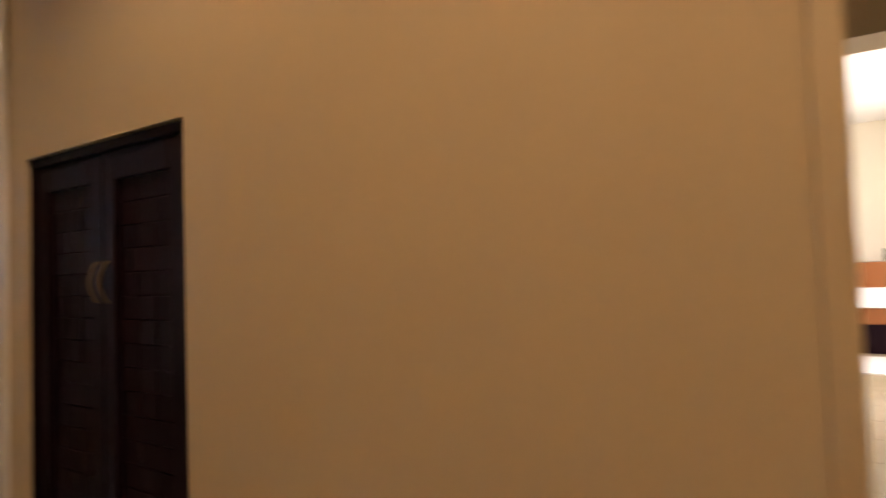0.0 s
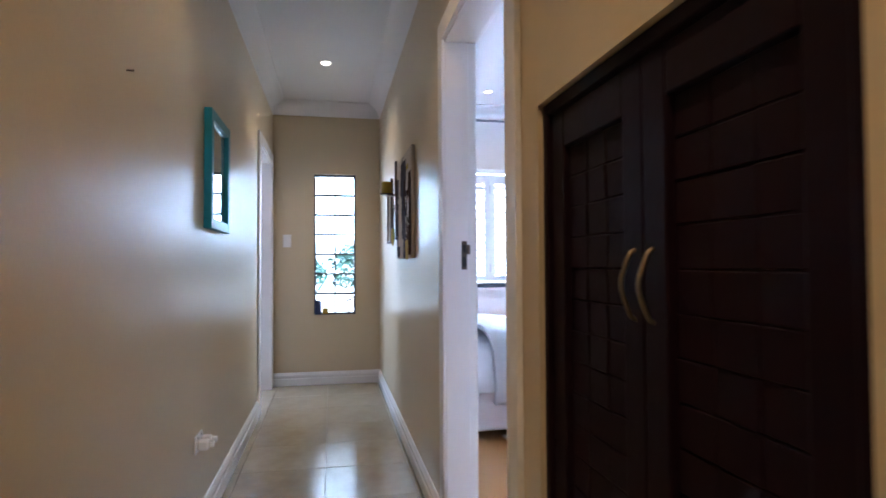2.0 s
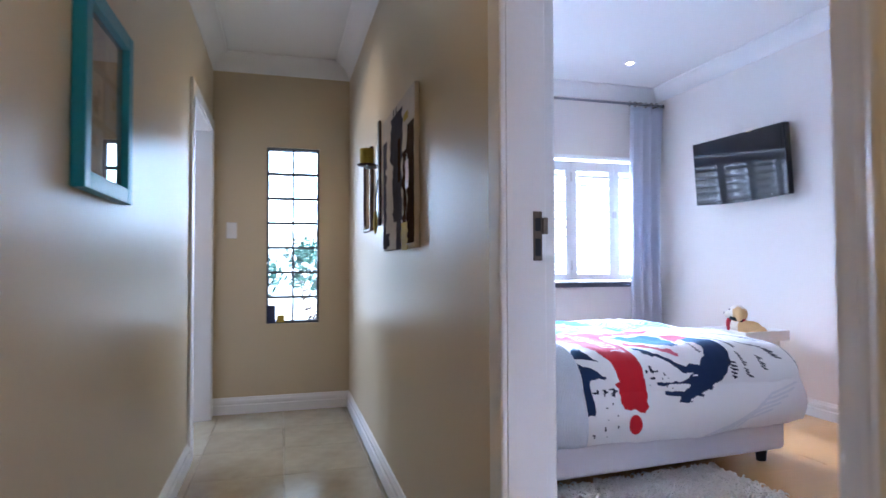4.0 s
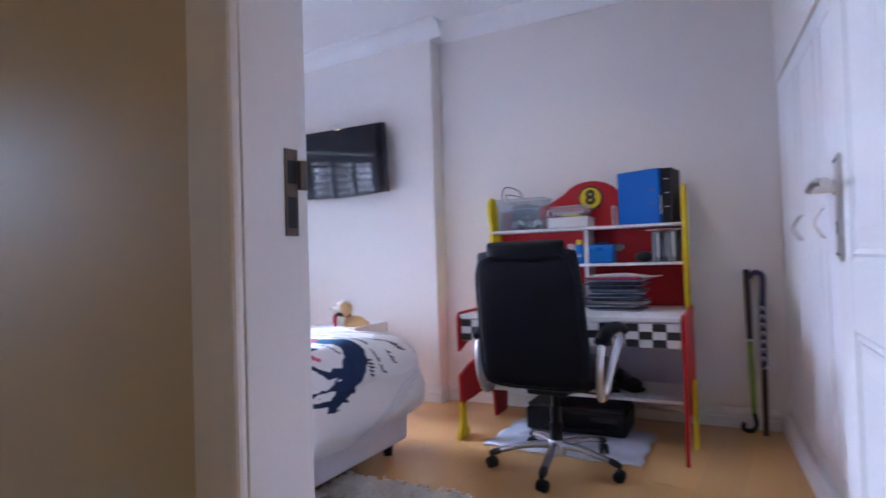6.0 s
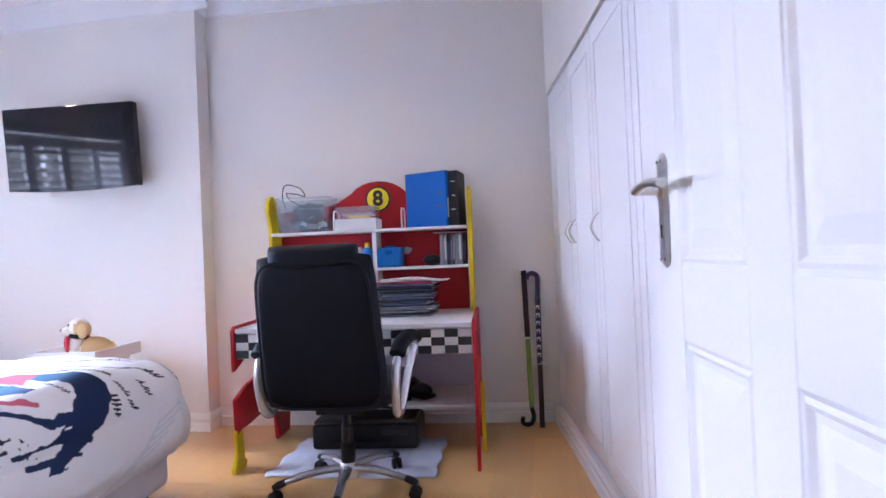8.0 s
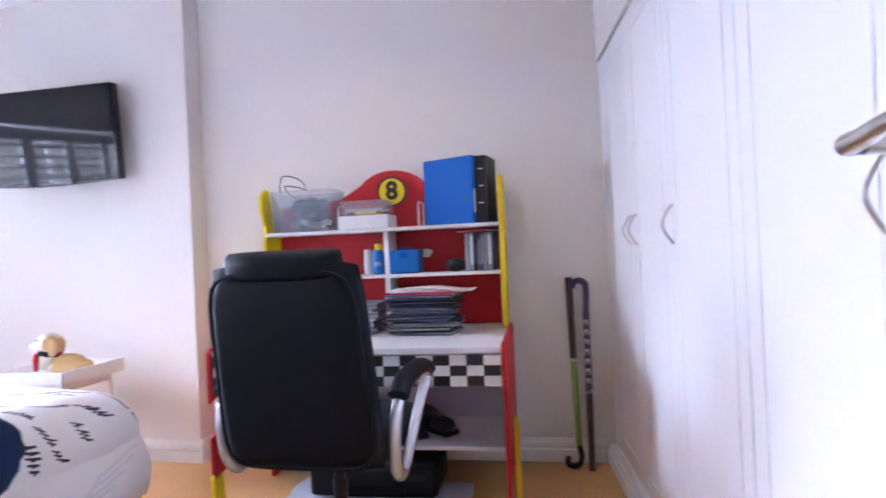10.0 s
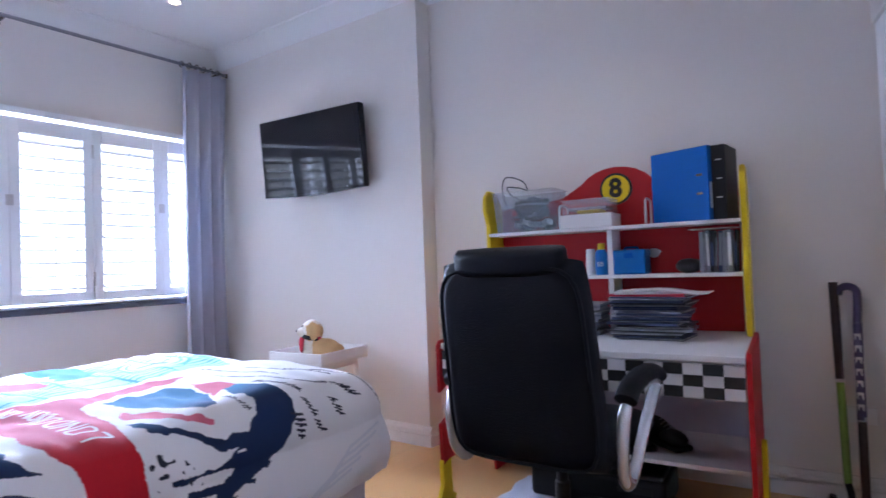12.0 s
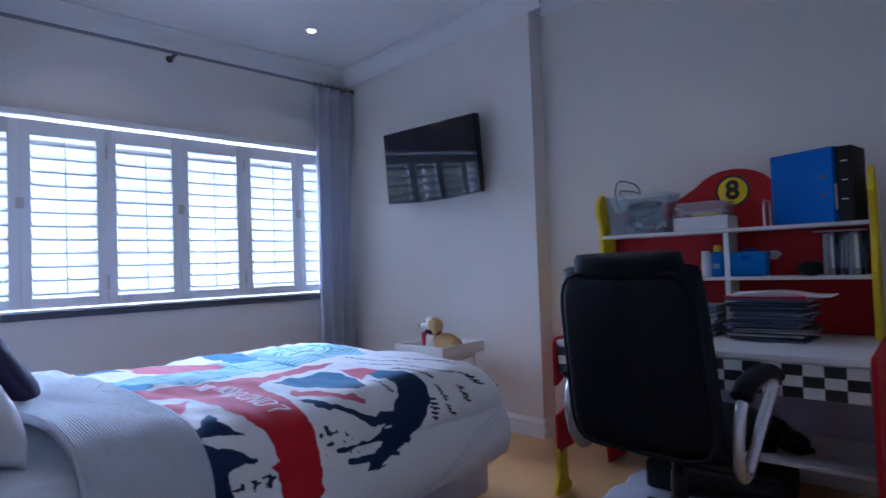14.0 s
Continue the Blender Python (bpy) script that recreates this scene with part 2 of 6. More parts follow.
def lathe(profile, seg=24, m=None, bm=None):
    """A turned shape from (radius, height) pairs."""
    bm = bm or bmesh.new()
    rings = []
    for r, z in profile:
        rings.append([bm.verts.new((r * math.cos(2 * math.pi * i / seg), r * math.sin(2 * math.pi * i / seg), z)) for i in range(seg)])
    for a, b in zip(rings, rings[1:]):
        for i in range(seg):
            bm.faces.new((a[i], a[(i + 1) % seg], b[(i + 1) % seg], b[i]))
    bm.faces.new(rings[0][::-1])
    bm.faces.new(rings[-1])
    if m:
        bmesh.ops.transform(bm, matrix=m, verts=[v for r in rings for v in r])
    return bm


def tube(points, radius, seg=10, flat=1.0, bm=None, closed=False):
    """A round or flattened bar along a line of points; radius may be a list."""
    bm = bm or bmesh.new()
    pts = [Vector(p) for p in points]
    rings = []
    side = None
    for i, p in enumerate(pts):
        d = (pts[(i + 1) % len(pts)] - pts[i - 1]) if closed else (pts[min(i + 1, len(pts) - 1)] - pts[max(i - 1, 0)])
        d.normalize()
        if side is None:
            side = d.cross(Vector((0.13, 0.31, 0.94))).normalized()
        side = (side - d * side.dot(d)).normalized()
        up = d.cross(side)
        r = radius[i] if isinstance(radius, (list, tuple)) else radius
        rings.append([bm.verts.new(p + side * r * math.cos(2 * math.pi * k / seg) + up * r * flat * math.sin(2 * math.pi * k / seg)) for k in range(seg)])
    pairs = list(zip(rings, rings[1:])) + ([(rings[-1], rings[0])] if closed else [])
    for a, b in pairs:
        for k in range(seg):
            bm.faces.new((a[k], a[(k + 1) % seg], b[(k + 1) % seg], b[k]))
    if not closed:
        bm.faces.new(rings[0][::-1])
        bm.faces.new(rings[-1])
    bmesh.ops.recalc_face_normals(bm, faces=bm.faces)
    return bm


def curve_pts(ctrl, n=20):
    """A smooth line through control points."""
    pts = [Vector(p) for p in ctrl]
    pts = [pts[0] * 2 - pts[1]] + pts + [pts[-1] * 2 - pts[-2]]
    out = []
    for i in range(1, len(pts) - 2):
        for k in range(n):
            t = k / n
            a, b, c, d = pts[i - 1:i + 3]
            out.append(0.5 * ((2 * b) + (c - a) * t + (2 * a - 5 * b + 4 * c - d) * t * t + (3 * b - a - 3 * c + d) * t ** 3))
    out.append(pts[-2])
    return out


def prism(outline, depth, bevel=0.0, bm=None, m=None):
    """A flat board: outline in x, z; depth along y from 0."""
    bm = bm or bmesh.new()
    a = [bm.verts.new((x, 0, z)) for x, z in outline]
    f = bm.faces.new(a)
    ext = bmesh.ops.extrude_face_region(bm, geom=[f])
    vs = [g for g in ext["geom"] if isinstance(g, bmesh.types.BMVert)]
    bmesh.ops.translate(bm, verts=vs, vec=(0, depth, 0))
    bmesh.ops.recalc_face_normals(bm, faces=bm.faces)
    if bevel:
        bmesh.ops.bevel(bm, geom=[e for e in bm.edges if e.calc_face_angle(0) > 0.5], offset=bevel, segments=2, affect="EDGES", clamp_overlap=True)
    if m:
        bmesh.ops.transform(bm, matrix=m, verts=bm.verts)
    return bm


def extrude_profile(profile, p0, p1, out, bm=None):
    """A moulding: profile of (distance out of the wall, height) run from p0 to p1; out: the way that it faces."""
    bm = bm or bmesh.new()
    p0, p1, out = Vector(p0), Vector(p1), Vector(out).normalized()
    a = [bm.verts.new(p0 + out * d + Vector((0, 0, h))) for d, h in profile]
    b = [bm.verts.new(p1 + out * d + Vector((0, 0, h))) for d, h in profile]
    k = len(profile)
    for i in range(k):
        bm.faces.new((a[i], a[(i + 1) % k], b[(i + 1) % k], b[i]))
    bm.faces.new(a[::-1])
    bm.faces.new(b)
    bmesh.ops.recalc_face_normals(bm, faces=bm.faces)
    return bm


def blob(bm, center, size, noise_amp=0.0, seg=20, m=None, noise_scale=3.0):
    geo = bmesh.ops.create_uvsphere(bm, u_segments=seg, v_segments=seg // 2 + 2, radius=1.0)
    for v in geo["verts"]:
        k = 1 + noise_amp * noise.noise(v.co * noise_scale + Vector(center) * 7)
        v.co = Vector((v.co.x * size[0] * k, v.co.y * size[1] * k, v.co.z * size[2] * k))
        if m:
            v.co = m @ v.co
        v.co += Vector(center)
    return bm


def text_mesh(name, body, size, m, mt, parent, depth=0.001, bold=0.0):
    cu = bpy.data.curves.new(name, "FONT")
    cu.body, cu.size, cu.align_x, cu.align_y, cu.extrude = body, size, "CENTER", "CENTER", depth
    cu.offset = bold
    tmp = new(name, cu)
    bpy.context.view_layer.update()
    me = bpy.data.meshes.new_from_object(tmp.evaluated_get(bpy.context.evaluated_depsgraph_get()))
    bpy.data.objects.remove(tmp)
    me.materials.clear()
    me.materials.append(mt)
    me.name = name
    ob = new(name, me)
    ob.parent = parent
    ob.matrix_local = m
    return ob


# ---- setting: walls, floors, ceilings ----
def wall(name, bms, mt, label):
    bm = bmesh.new()
    for b in bms:
        box(bm, *b)
    return put(name, bm, mt, label, "wall", kind="structure")


T = 0.115
D0, D1, DH = -2.40, -1.54, 1.985       # bedroom doorway
C0, C1, CH, CB = -1.352, -0.566, 1.435, 0.06   # cupboard recess
HALL_END = 0.692
TOP_Z = 2.95
wall("wall_hall_north", [
    (W_HALL - 0.2, Y_R, 0, D0, Y_R + T / 2, TOP_Z), (D0, Y_R, DH, D1, Y_R + T / 2, TOP_Z), (D1, Y_R, 0, C0, Y_R + T / 2, TOP_Z),
    (C0, Y_R, CH, C1, Y_R + T / 2, TOP_Z), (C0, Y_R, 0, C1, Y_R + T / 2, CB), (C1, Y_R, 0, HALL_END, Y_R + T / 2, TOP_Z)], HALL, "beige semi-gloss painted corridor wall with a doorway")
wall("wall_bedroom_south", [
    (X_WIN - 0.2, Y_R + T / 2, 0, D0, Y_IN, TOP_Z), (D0, Y_R + T / 2, DH, D1, Y_IN, TOP_Z), (D1, Y_R + T / 2, 0, -1.40, Y_IN, TOP_Z)], BEDROOM, "pale grey bedroom wall beside the door")
wall("wall_hall_south", [
    (-4.58, Y_L - 0.12, 0, E_HALL, Y_L, TOP_Z), (W_HALL - 0.2, Y_L - 0.12, 2.0, -4.58, Y_L, TOP_Z), (W_HALL - 0.2, Y_L - 0.12, 0, -5.44, Y_L, 2.0)], HALL, "beige semi-gloss painted corridor wall")
WY0, WY1, WZ0, WZ1 = 0.385, 0.762, 0.632, 1.928
wall("wall_hall_west", [
    (W_HALL - 0.14, Y_L, 0, W_HALL, WY0, TOP_Z), (W_HALL - 0.14, WY1, 0, W_HALL, Y_R, TOP_Z),
    (W_HALL - 0.14, WY0, 0, W_HALL, WY1, WZ0), (W_HALL - 0.14, WY0, WZ1, W_HALL, WY1, TOP_Z)], HALL, "beige end wall with a glass block window")
# opening from y 4.9 to 7.5 is unseen, cut for the added living room lamp
wall("wall_hall_east", [(E_HALL, Y_L - 0.12, 0, E_HALL + 0.12, 4.9, TOP_Z), (E_HALL, 4.9, 0, E_HALL + 0.12, 7.5, 0.8), (E_HALL, 4.9, 2.4, E_HALL + 0.12, 7.5, TOP_Z), (E_HALL, 7.5, 0, E_HALL + 0.12, 8.6, TOP_Z)], HALL, "beige wall closing the corridor")
NORTH_M = pose(-4.085, Y_DESK, 0, 0, 0, 4.0)     # the wall behind the desk runs at a slight slant
north = wall("wall_bedroom_north", [(0, 0, 0, 2.9, 0.15, TOP_Z)], BEDROOM, "pale grey bedroom wall behind the desk")
north.matrix_world = NORTH_M
wall("wall_bedroom_tv", [(X_WIN - 0.2, Y_TV, 0, -4.085, Y_DESK + 0.3, TOP_Z)], BEDROOM, "pale grey projecting wall bearing the television")
SW0, SW1, SZ0, SZ1 = 1.24, 3.96, 0.89, 2.07
wall("wall_bedroom_west", [
    (X_WIN - 0.2, Y_IN, 0, X_WIN, SW0, TOP_Z), (X_WIN - 0.2, SW1, 0, X_WIN, Y_TV, TOP_Z),
    (X_WIN - 0.2, SW0, 0, X_WIN, SW1, SZ0), (X_WIN - 0.2, SW0, SZ1, X_WIN, SW1, TOP_Z)], BEDROOM, "pale grey window wall")
wall("wall_bedroom_east", [(-1.40, Y_R + T / 2, 0, -1.28, Y_DESK + 0.3, TOP_Z)], BEDROOM, "plain wall behind the wardrobe")
wall("wall_side_room", [
    (-7.2, -2.4, 0, -7.08, Y_L - 0.12, TOP_Z), (-3.6, -2.4, 0, -3.48, Y_L - 0.12, TOP_Z),
    (-7.2, -2.52, 0, -6.7, -2.4, TOP_Z), (-5.1, -2.52, 0, -3.48, -2.4, TOP_Z), (-6.7, -2.52, 0, -5.1, -2.4, 0.9), (-6.7, -2.52, 2.1, -5.1, -2.4, TOP_Z),
    (-7.2, Y_L - 0.12, 0, W_HALL - 0.2, Y_L, TOP_Z)], BEDROOM, "pale walls of the room across the corridor")
wall("wall_living_room", [
    (HALL_END - 0.14, Y_R + T / 2, 0, HALL_END, 8.6, TOP_Z + 0.3), (HALL_END - 0.14, 8.6, 0, E_HALL + 0.12, 8.72, TOP_Z + 0.3)], material("cream_paint", (0.70, 0.64, 0.52), 0.6, vary=0.03, grain=100, bump=0.01), "cream living room walls")
put("bulkhead_beam", bx(HALL_END, 3.2, 2.0, E_HALL, 3.45, 2.66, 0.004), HALL, "beige plastered beam across the living room", "beam", kind="structure")

put("ground", bx(-60, -60, -0.35, 60, 60, -0.25), GRASS, "green lawn around the house", "ground", kind="structure")
put("pavement", bx(-16, -12, -0.252, -5.9, 14, -0.06), PAVE, "pale paving beside the house", "paving", kind="structure")
put("floor_slab", bx(-7.2, -0.12, -0.2, 2.42, 8.72, -0.012), GROUT, "pale grout bed under the tiles", "floor", kind="structure")
put("ceiling_hall", bx(W_HALL - 0.2, Y_L - 0.12, H_HALL, E_HALL, Y_R + T / 2, H_HALL + 0.1), CEIL, "white corridor ceiling", "ceiling", kind="structure")
put("ceiling_bedroom", bx(X_WIN - 0.2, Y_R + T / 2, H_BED, -1.28, Y_DESK + 0.5, H_BED + 0.1), CEIL, "white bedroom ceiling", "ceiling", kind="structure")
put("ceiling_side_room", bx(-7.2, -2.52, 2.7, -3.48, Y_L - 0.12, 2.8), CEIL, "white ceiling", "ceiling", kind="structure")
put("ceiling_living_room", bx(HALL_END - 0.14, Y_R + T / 2, 2.65, E_HALL + 0.12, 8.72, 2.75), CEIL, "white living room ceiling", "ceiling", kind="structure")
put("roof", bx(-7.4, -2.7, 3.08, 2.6, 8.9, 3.2), PAVE, "flat roof over the rooms", "roof", kind="structure")

SKIRT = [(0, 0), (0.018, 0), (0.018, 0.060), (0.012, 0.065), (0.012, 0.072), (0.016, 0.078), (0.016, 0.094), (0.009, 0.102), (0.006, 0.114), (0, 0.117)]
CORN = [(0, -0.02), (0.004, -0.018), (0.007, -0.006), (0.013, 0.012), (0.027, 0.038), (0.048, 0.062), (0.072, 0.079), (0.092, 0.087), (0.104, 0.090), (0.108, 0.101), (0, 0.101)]


def moulding(name, runs, profile, z, label):
    bm = bmesh.new()
    for p0, p1, out in runs:
        extrude_profile(profile, (*p0, z), (*p1, z), (*out, 0), bm)
    return smooth(put(name, bm, CEIL if name.startswith("cornice") else TRIM, label, "moulding", kind="structure"), 50 if name.startswith("cornice") else 30)


moulding("baseboard_hall", [
    ((W_HALL + 0.016, Y_R), (D0 - 0.078, Y_R), (0, -1)), ((D1 + 0.078, Y_R), (C0 - 0.005, Y_R), (0, -1)), ((C1 + 0.005, Y_R), (HALL_END - 0.05, Y_R), (0, -1)),
    ((W_HALL, Y_L), (W_HALL, Y_R), (1, 0)), ((-4.51, Y_L), (E_HALL, Y_L), (0, 1))], SKIRT, 0.0, "white moulded skirting board")
moulding("baseboard_bedroom", [
    ((-4.085, Y_DESK), (-1.965, Y_DESK + 0.148), (0.0698, -0.9976)), ((X_WIN, Y_TV), (-4.069, Y_TV), (0, -1)), ((-4.085, Y_TV - 0.003), (-4.085, Y_DESK), (1, 0)),
    ((X_WIN, Y_IN), (X_WIN, Y_TV), (1, 0)), ((X_WIN, Y_IN), (D0 - 0.078, Y_IN), (0, 1))], SKIRT, 0.0, "white moulded skirting board")
moulding("cornice_hall", [
    ((W_HALL, Y_R), (HALL_END, Y_R), (0, -1)), ((W_HALL, Y_L), (E_HALL, Y_L), (0, 1)), ((W_HALL, Y_L), (W_HALL, Y_R), (1, 0))], CORN, H_HALL - 0.10, "white coved plaster cornice")
moulding("cornice_bedroom", [
    ((-4.085, Y_DESK), (-1.4, Y_DESK + 0.188), (0.0698, -0.9976)), ((X_WIN, Y_TV), (-3.99, Y_TV), (0, -1)), ((-4.085, Y_TV - 0.003), (-4.085, Y_DESK), (1, 0)),
    ((X_WIN, Y_IN), (X_WIN, Y_TV), (1, 0)), ((X_WIN, Y_IN), (-1.4, Y_IN), (0, 1))], CORN, H_BED - 0.10, "white coved plaster cornice")


# ---- door frames ----
def door_frame(name, x0, x1, h, yf, yb, label, width=0.083, both=True):
    """Jambs, head and moulded architraves round an opening in a wall along x; yf: face towards the corridor."""
    root = thing(name, pose(0, 0, 0), label, "door frame", kind="structure")
    s = 1 if yb > yf else -1
    lo, hi = min(yf - 0.004 * s, yb + 0.004 * s), max(yf - 0.004 * s, yb + 0.004 * s)
    rebate = yb - 0.023 * s
    f0, f1 = min(lo, rebate) if s > 0 else rebate, rebate if s > 0 else hi
    g0, g1 = sorted((rebate, yb + 0.004 * s))
    for jx0, jx1, rx0, rx1 in ((x0, x0 + 0.022, x0, x0 + 0.003), (x1 - 0.022, x1, x1 - 0.003, x1)):
        jamb = part("jamb", bx(jx0, f0, 0, jx1, f1, h, 0.002), WHITE, root)
        part("rebate", bx(rx0, g0 + 0.0002, 0, rx1, g1, h, 0.001), WHITE, jamb)
    part("head", bx(x0 + 0.022, lo, h - 0.014, x1 - 0.022, hi, h, 0.002), WHITE, root)
    for y, out in ((yf, -s), (yb, s)) if both else ((yf, -s),):
        for side, xe in ((-1, x0 + (0.020 if y == yf else -0.010)), (1, x1 - (0.004 if y == yf else -0.010))):
            bm = bmesh.new()
            for a, b, d in ((0, 0.022, 0.0185), (0.012, width, 0.0165)):
                e0, e1 = sorted((xe + side * a, xe + side * b))
                f0, f1 = sorted((y, y + out * d))
                box(bm, e0, f0, 0, e1, f1, h - 0.006 + b, 0.008 if a == 0 else 0.003, 3)
            part("architrave", bm, WHITE, root)
        bm = bmesh.new()
        for a, b, d in ((0, 0.022, 0.0185), (0.012, width, 0.0165)):
            f0, f1 = sorted((y, y + out * (d + 0.0005)))
            box(bm, x0 + 0.020 - a, f0, h - 0.006 + a, x1 - 0.004 + a, f1, h - 0.006 + b, 0.003)
        part("architrave", bm, WHITE, root)
    return root


frame_bed = door_frame("door_1_frame", D0, D1, DH, Y_R, Y_IN, "white painted door frame with moulded architraves")
# strike plate on the jamb
sp = part("strike_plate", bx(D0 + 0.0215, 1.045, 1.068, D0 + 0.0240, 1.067, 1.180, 0.001), DARKSTEEL, frame_bed, "tarnished bronze strike plate")
part("latch_hole", bx(D0 + 0.0238, 1.049, 1.135, D0 + 0.0246, 1.063, 1.165), BLACK, sp)
part("bolt_hole", bx(D0 + 0.0238, 1.049, 1.078, D0 + 0.0246, 1.063, 1.118), BLACK, sp)
part("strike_lip", bx(D0 + 0.0215, 1.0665, 1.128, D0 + 0.030, 1.079, 1.166, 0.002), DARKSTEEL, sp)
door_frame("door_2_frame", -5.44, -4.58, 2.0, Y_L, Y_L - 0.12, "white painted door frame of the room across")
smooth(put("corner_bead", bx(HALL_END - 0.034, Y_R - 0.006, 0.0, HALL_END + 0.004, Y_R + T / 2 + 0.004, 2.1, 0.005, 3), HALL, "rounded beige plaster edge at the living room opening", "trim", kind="structure"))
wall("wall_hall_return", [(HALL_END, Y_R, 2.1, 1.62, Y_R + T / 2, TOP_Z), (1.62, Y_R, 0, E_HALL, Y_R + T / 2, TOP_Z)], HALL, "beige wall over the living room opening")


def panel_door(name, width, height, m, label):
    """A six-panel moulded leaf: hinge edge at the origin, along +x, face at -y."""
    root = thing(name, m, label, "door", kind="structure")
    th = 0.038
    part("leaf", bx(0, 0.007, 0.006, width, th - 0.007, height), WHITE, root)
    stile, mid = 0.118, 0.105
    cols = ((stile, width / 2 - mid / 2), (width / 2 + mid / 2, width - stile))
    rows = ((0.19, 0.885), (1.01, 1.63), (1.73, height - 0.115))
    edges_x = [0, cols[0][0], cols[0][1], cols[1][0], cols[1][1], width]
    for side in (0, 1):
        y0, y1 = (0.0, 0.008) if side == 0 else (th - 0.008, th)
        bm = bmesh.new()
        for a, b in ((0, stile), (cols[0][1], cols[1][0]), (width - stile, width)):
            box(bm, a, y0, 0.006, b, y1, height, 0.002)
        zs = [0.006] + [z for r in rows for z in r] + [height]
        for k in range(0, len(zs), 2):
            for a, b in cols:
                box(bm, a - 0.001, y0 + 0.0002, zs[k], b + 0.001, y1 - 0.0002, zs[k + 1], 0.002)
        part("rails", bm, WHITE, root)
        for a, b in cols:
            for z0, z1 in rows:
                bm = bmesh.new()
                steps = ((0, 0.0015), (0.006, 0.004), (0.012, 0.0005), (0.02, 0.0065), (0.03, 0.0065), (0.058, 0.0015))
                rings = []
                for d, dep in steps:
                    yy = dep if side == 0 else th - dep
                    rings.append([bm.verts.new((xx, yy, zz)) for xx, zz in ((a + d, z0 + d), (b - d, z0 + d), (b - d, z1 - d), (a + d, z1 - d))])
                for r0, r1 in zip(rings, rings[1:]):
                    for i in range(4):
                        bm.faces.new((r0[i], r0[(i + 1) % 4], r1[(i + 1) % 4], r1[i]))
                bm.faces.new(rings[-1])
                bmesh.ops.recalc_face_normals(bm, faces=bm.faces)
                part("raised_panel", bm, WHITE, root)
    return root


def lever_set(parent, x, z, y, way):
    """Rounded backplate with a raised field, keyhole and screws, and a cranked lever; way: -1 or 1 out of the face."""
    m = pose(x, y, z) if way > 0 else pose(x, y, z) @ Matrix.Diagonal((1, -1, 1, 1))

    def turned(bm):
        bmesh.ops.transform(bm, matrix=m, verts=bm.verts)
        bmesh.ops.recalc_face_normals(bm, faces=bm.faces)
        return bm

    def stadium(r, half):
        arc = [(r * math.cos(t), r * math.sin(t)) for t in np.linspace(0, math.pi, 15)]
        return [(px, half + pz) for px, pz in arc] + [(-px, -half - pz) for px, pz in arc]

    plate = smooth(part("handle_plate", turned(prism(stadium(0.021, 0.083), 0.005, 0.002)), STEEL, parent, "brushed steel lever handle plate"))
    smooth(part("raised_field", turned(prism(stadium(0.0165, 0.0825), 0.008, 0.002)), STEEL, plate))
    # neck out of the plate, then the grip, flattened and swept to its tip
    neck = [(0.0, 0.006, 0.038), (0.0, 0.03, 0.038), (0.0, 0.044, 0.038)]
    smooth(part("lever_neck", turned(tube(neck, [0.0115, 0.0105, 0.0105], 18)), STEEL, plate))
    grip = curve_pts([(0.011, 0.046, 0.038), (-0.004, 0.047, 0.039), (-0.03, 0.046, 0.044), (-0.062, 0.044, 0.045), (-0.092, 0.042, 0.040), (-0.112, 0.041, 0.039)], 7)
    smooth(part("lever", turned(tube(grip, [0.0115 - 0.0022 * min(1, i / 12) for i in range(len(grip))], 16, 0.8)), STEEL, plate))
    smooth(part("rose", turned(lathe([(0.0, 0), (0.015, 0), (0.015, 0.004), (0.0125, 0.007), (0.0, 0.007)], 20, pose(0, 0.007, 0.038, -90))), STEEL, plate))
    part("keyhole", turned(prism([(0.0045 * math.cos(t), -0.030 + 0.0045 * math.sin(t)) for t in np.linspace(-0.9, math.pi + 0.9, 12)] + [(-0.0035, -0.050), (0.0035, -0.050)], 0.0088)), BLACK, plate)
    for sx in (-0.010, 0.010):
        for sz in (-0.088, 0.088):
            smooth(part("screw", turned(lathe([(0.0, 0), (0.0036, 0), (0.003, 0.0022), (0.0, 0.0026)], 12, pose(sx, 0.0072, sz, -90))), CHROME, plate))


LEAF_M = pose(-1.636, Y_IN - 0.010, 0.0, 0, 0, 96.5)
door = panel_door("door_1", 0.815, 1.965, LEAF_M, "white six-panel door standing open with a steel lever")
# the leaf lies along +x of its own frame; its corridor face looks to +y
lever_set(door, 0.765, 1.109, 0.038, 1)
lever_set(door, 0.765, 1.109, 0.0, -1)
for hz in (0.2, 1.0, 1.76):
    smooth(part("hinge", lathe([(0.006, hz), (0.006, hz + 0.09)], 12, pose(-0.004, 0.0, 0)), STEEL, door))


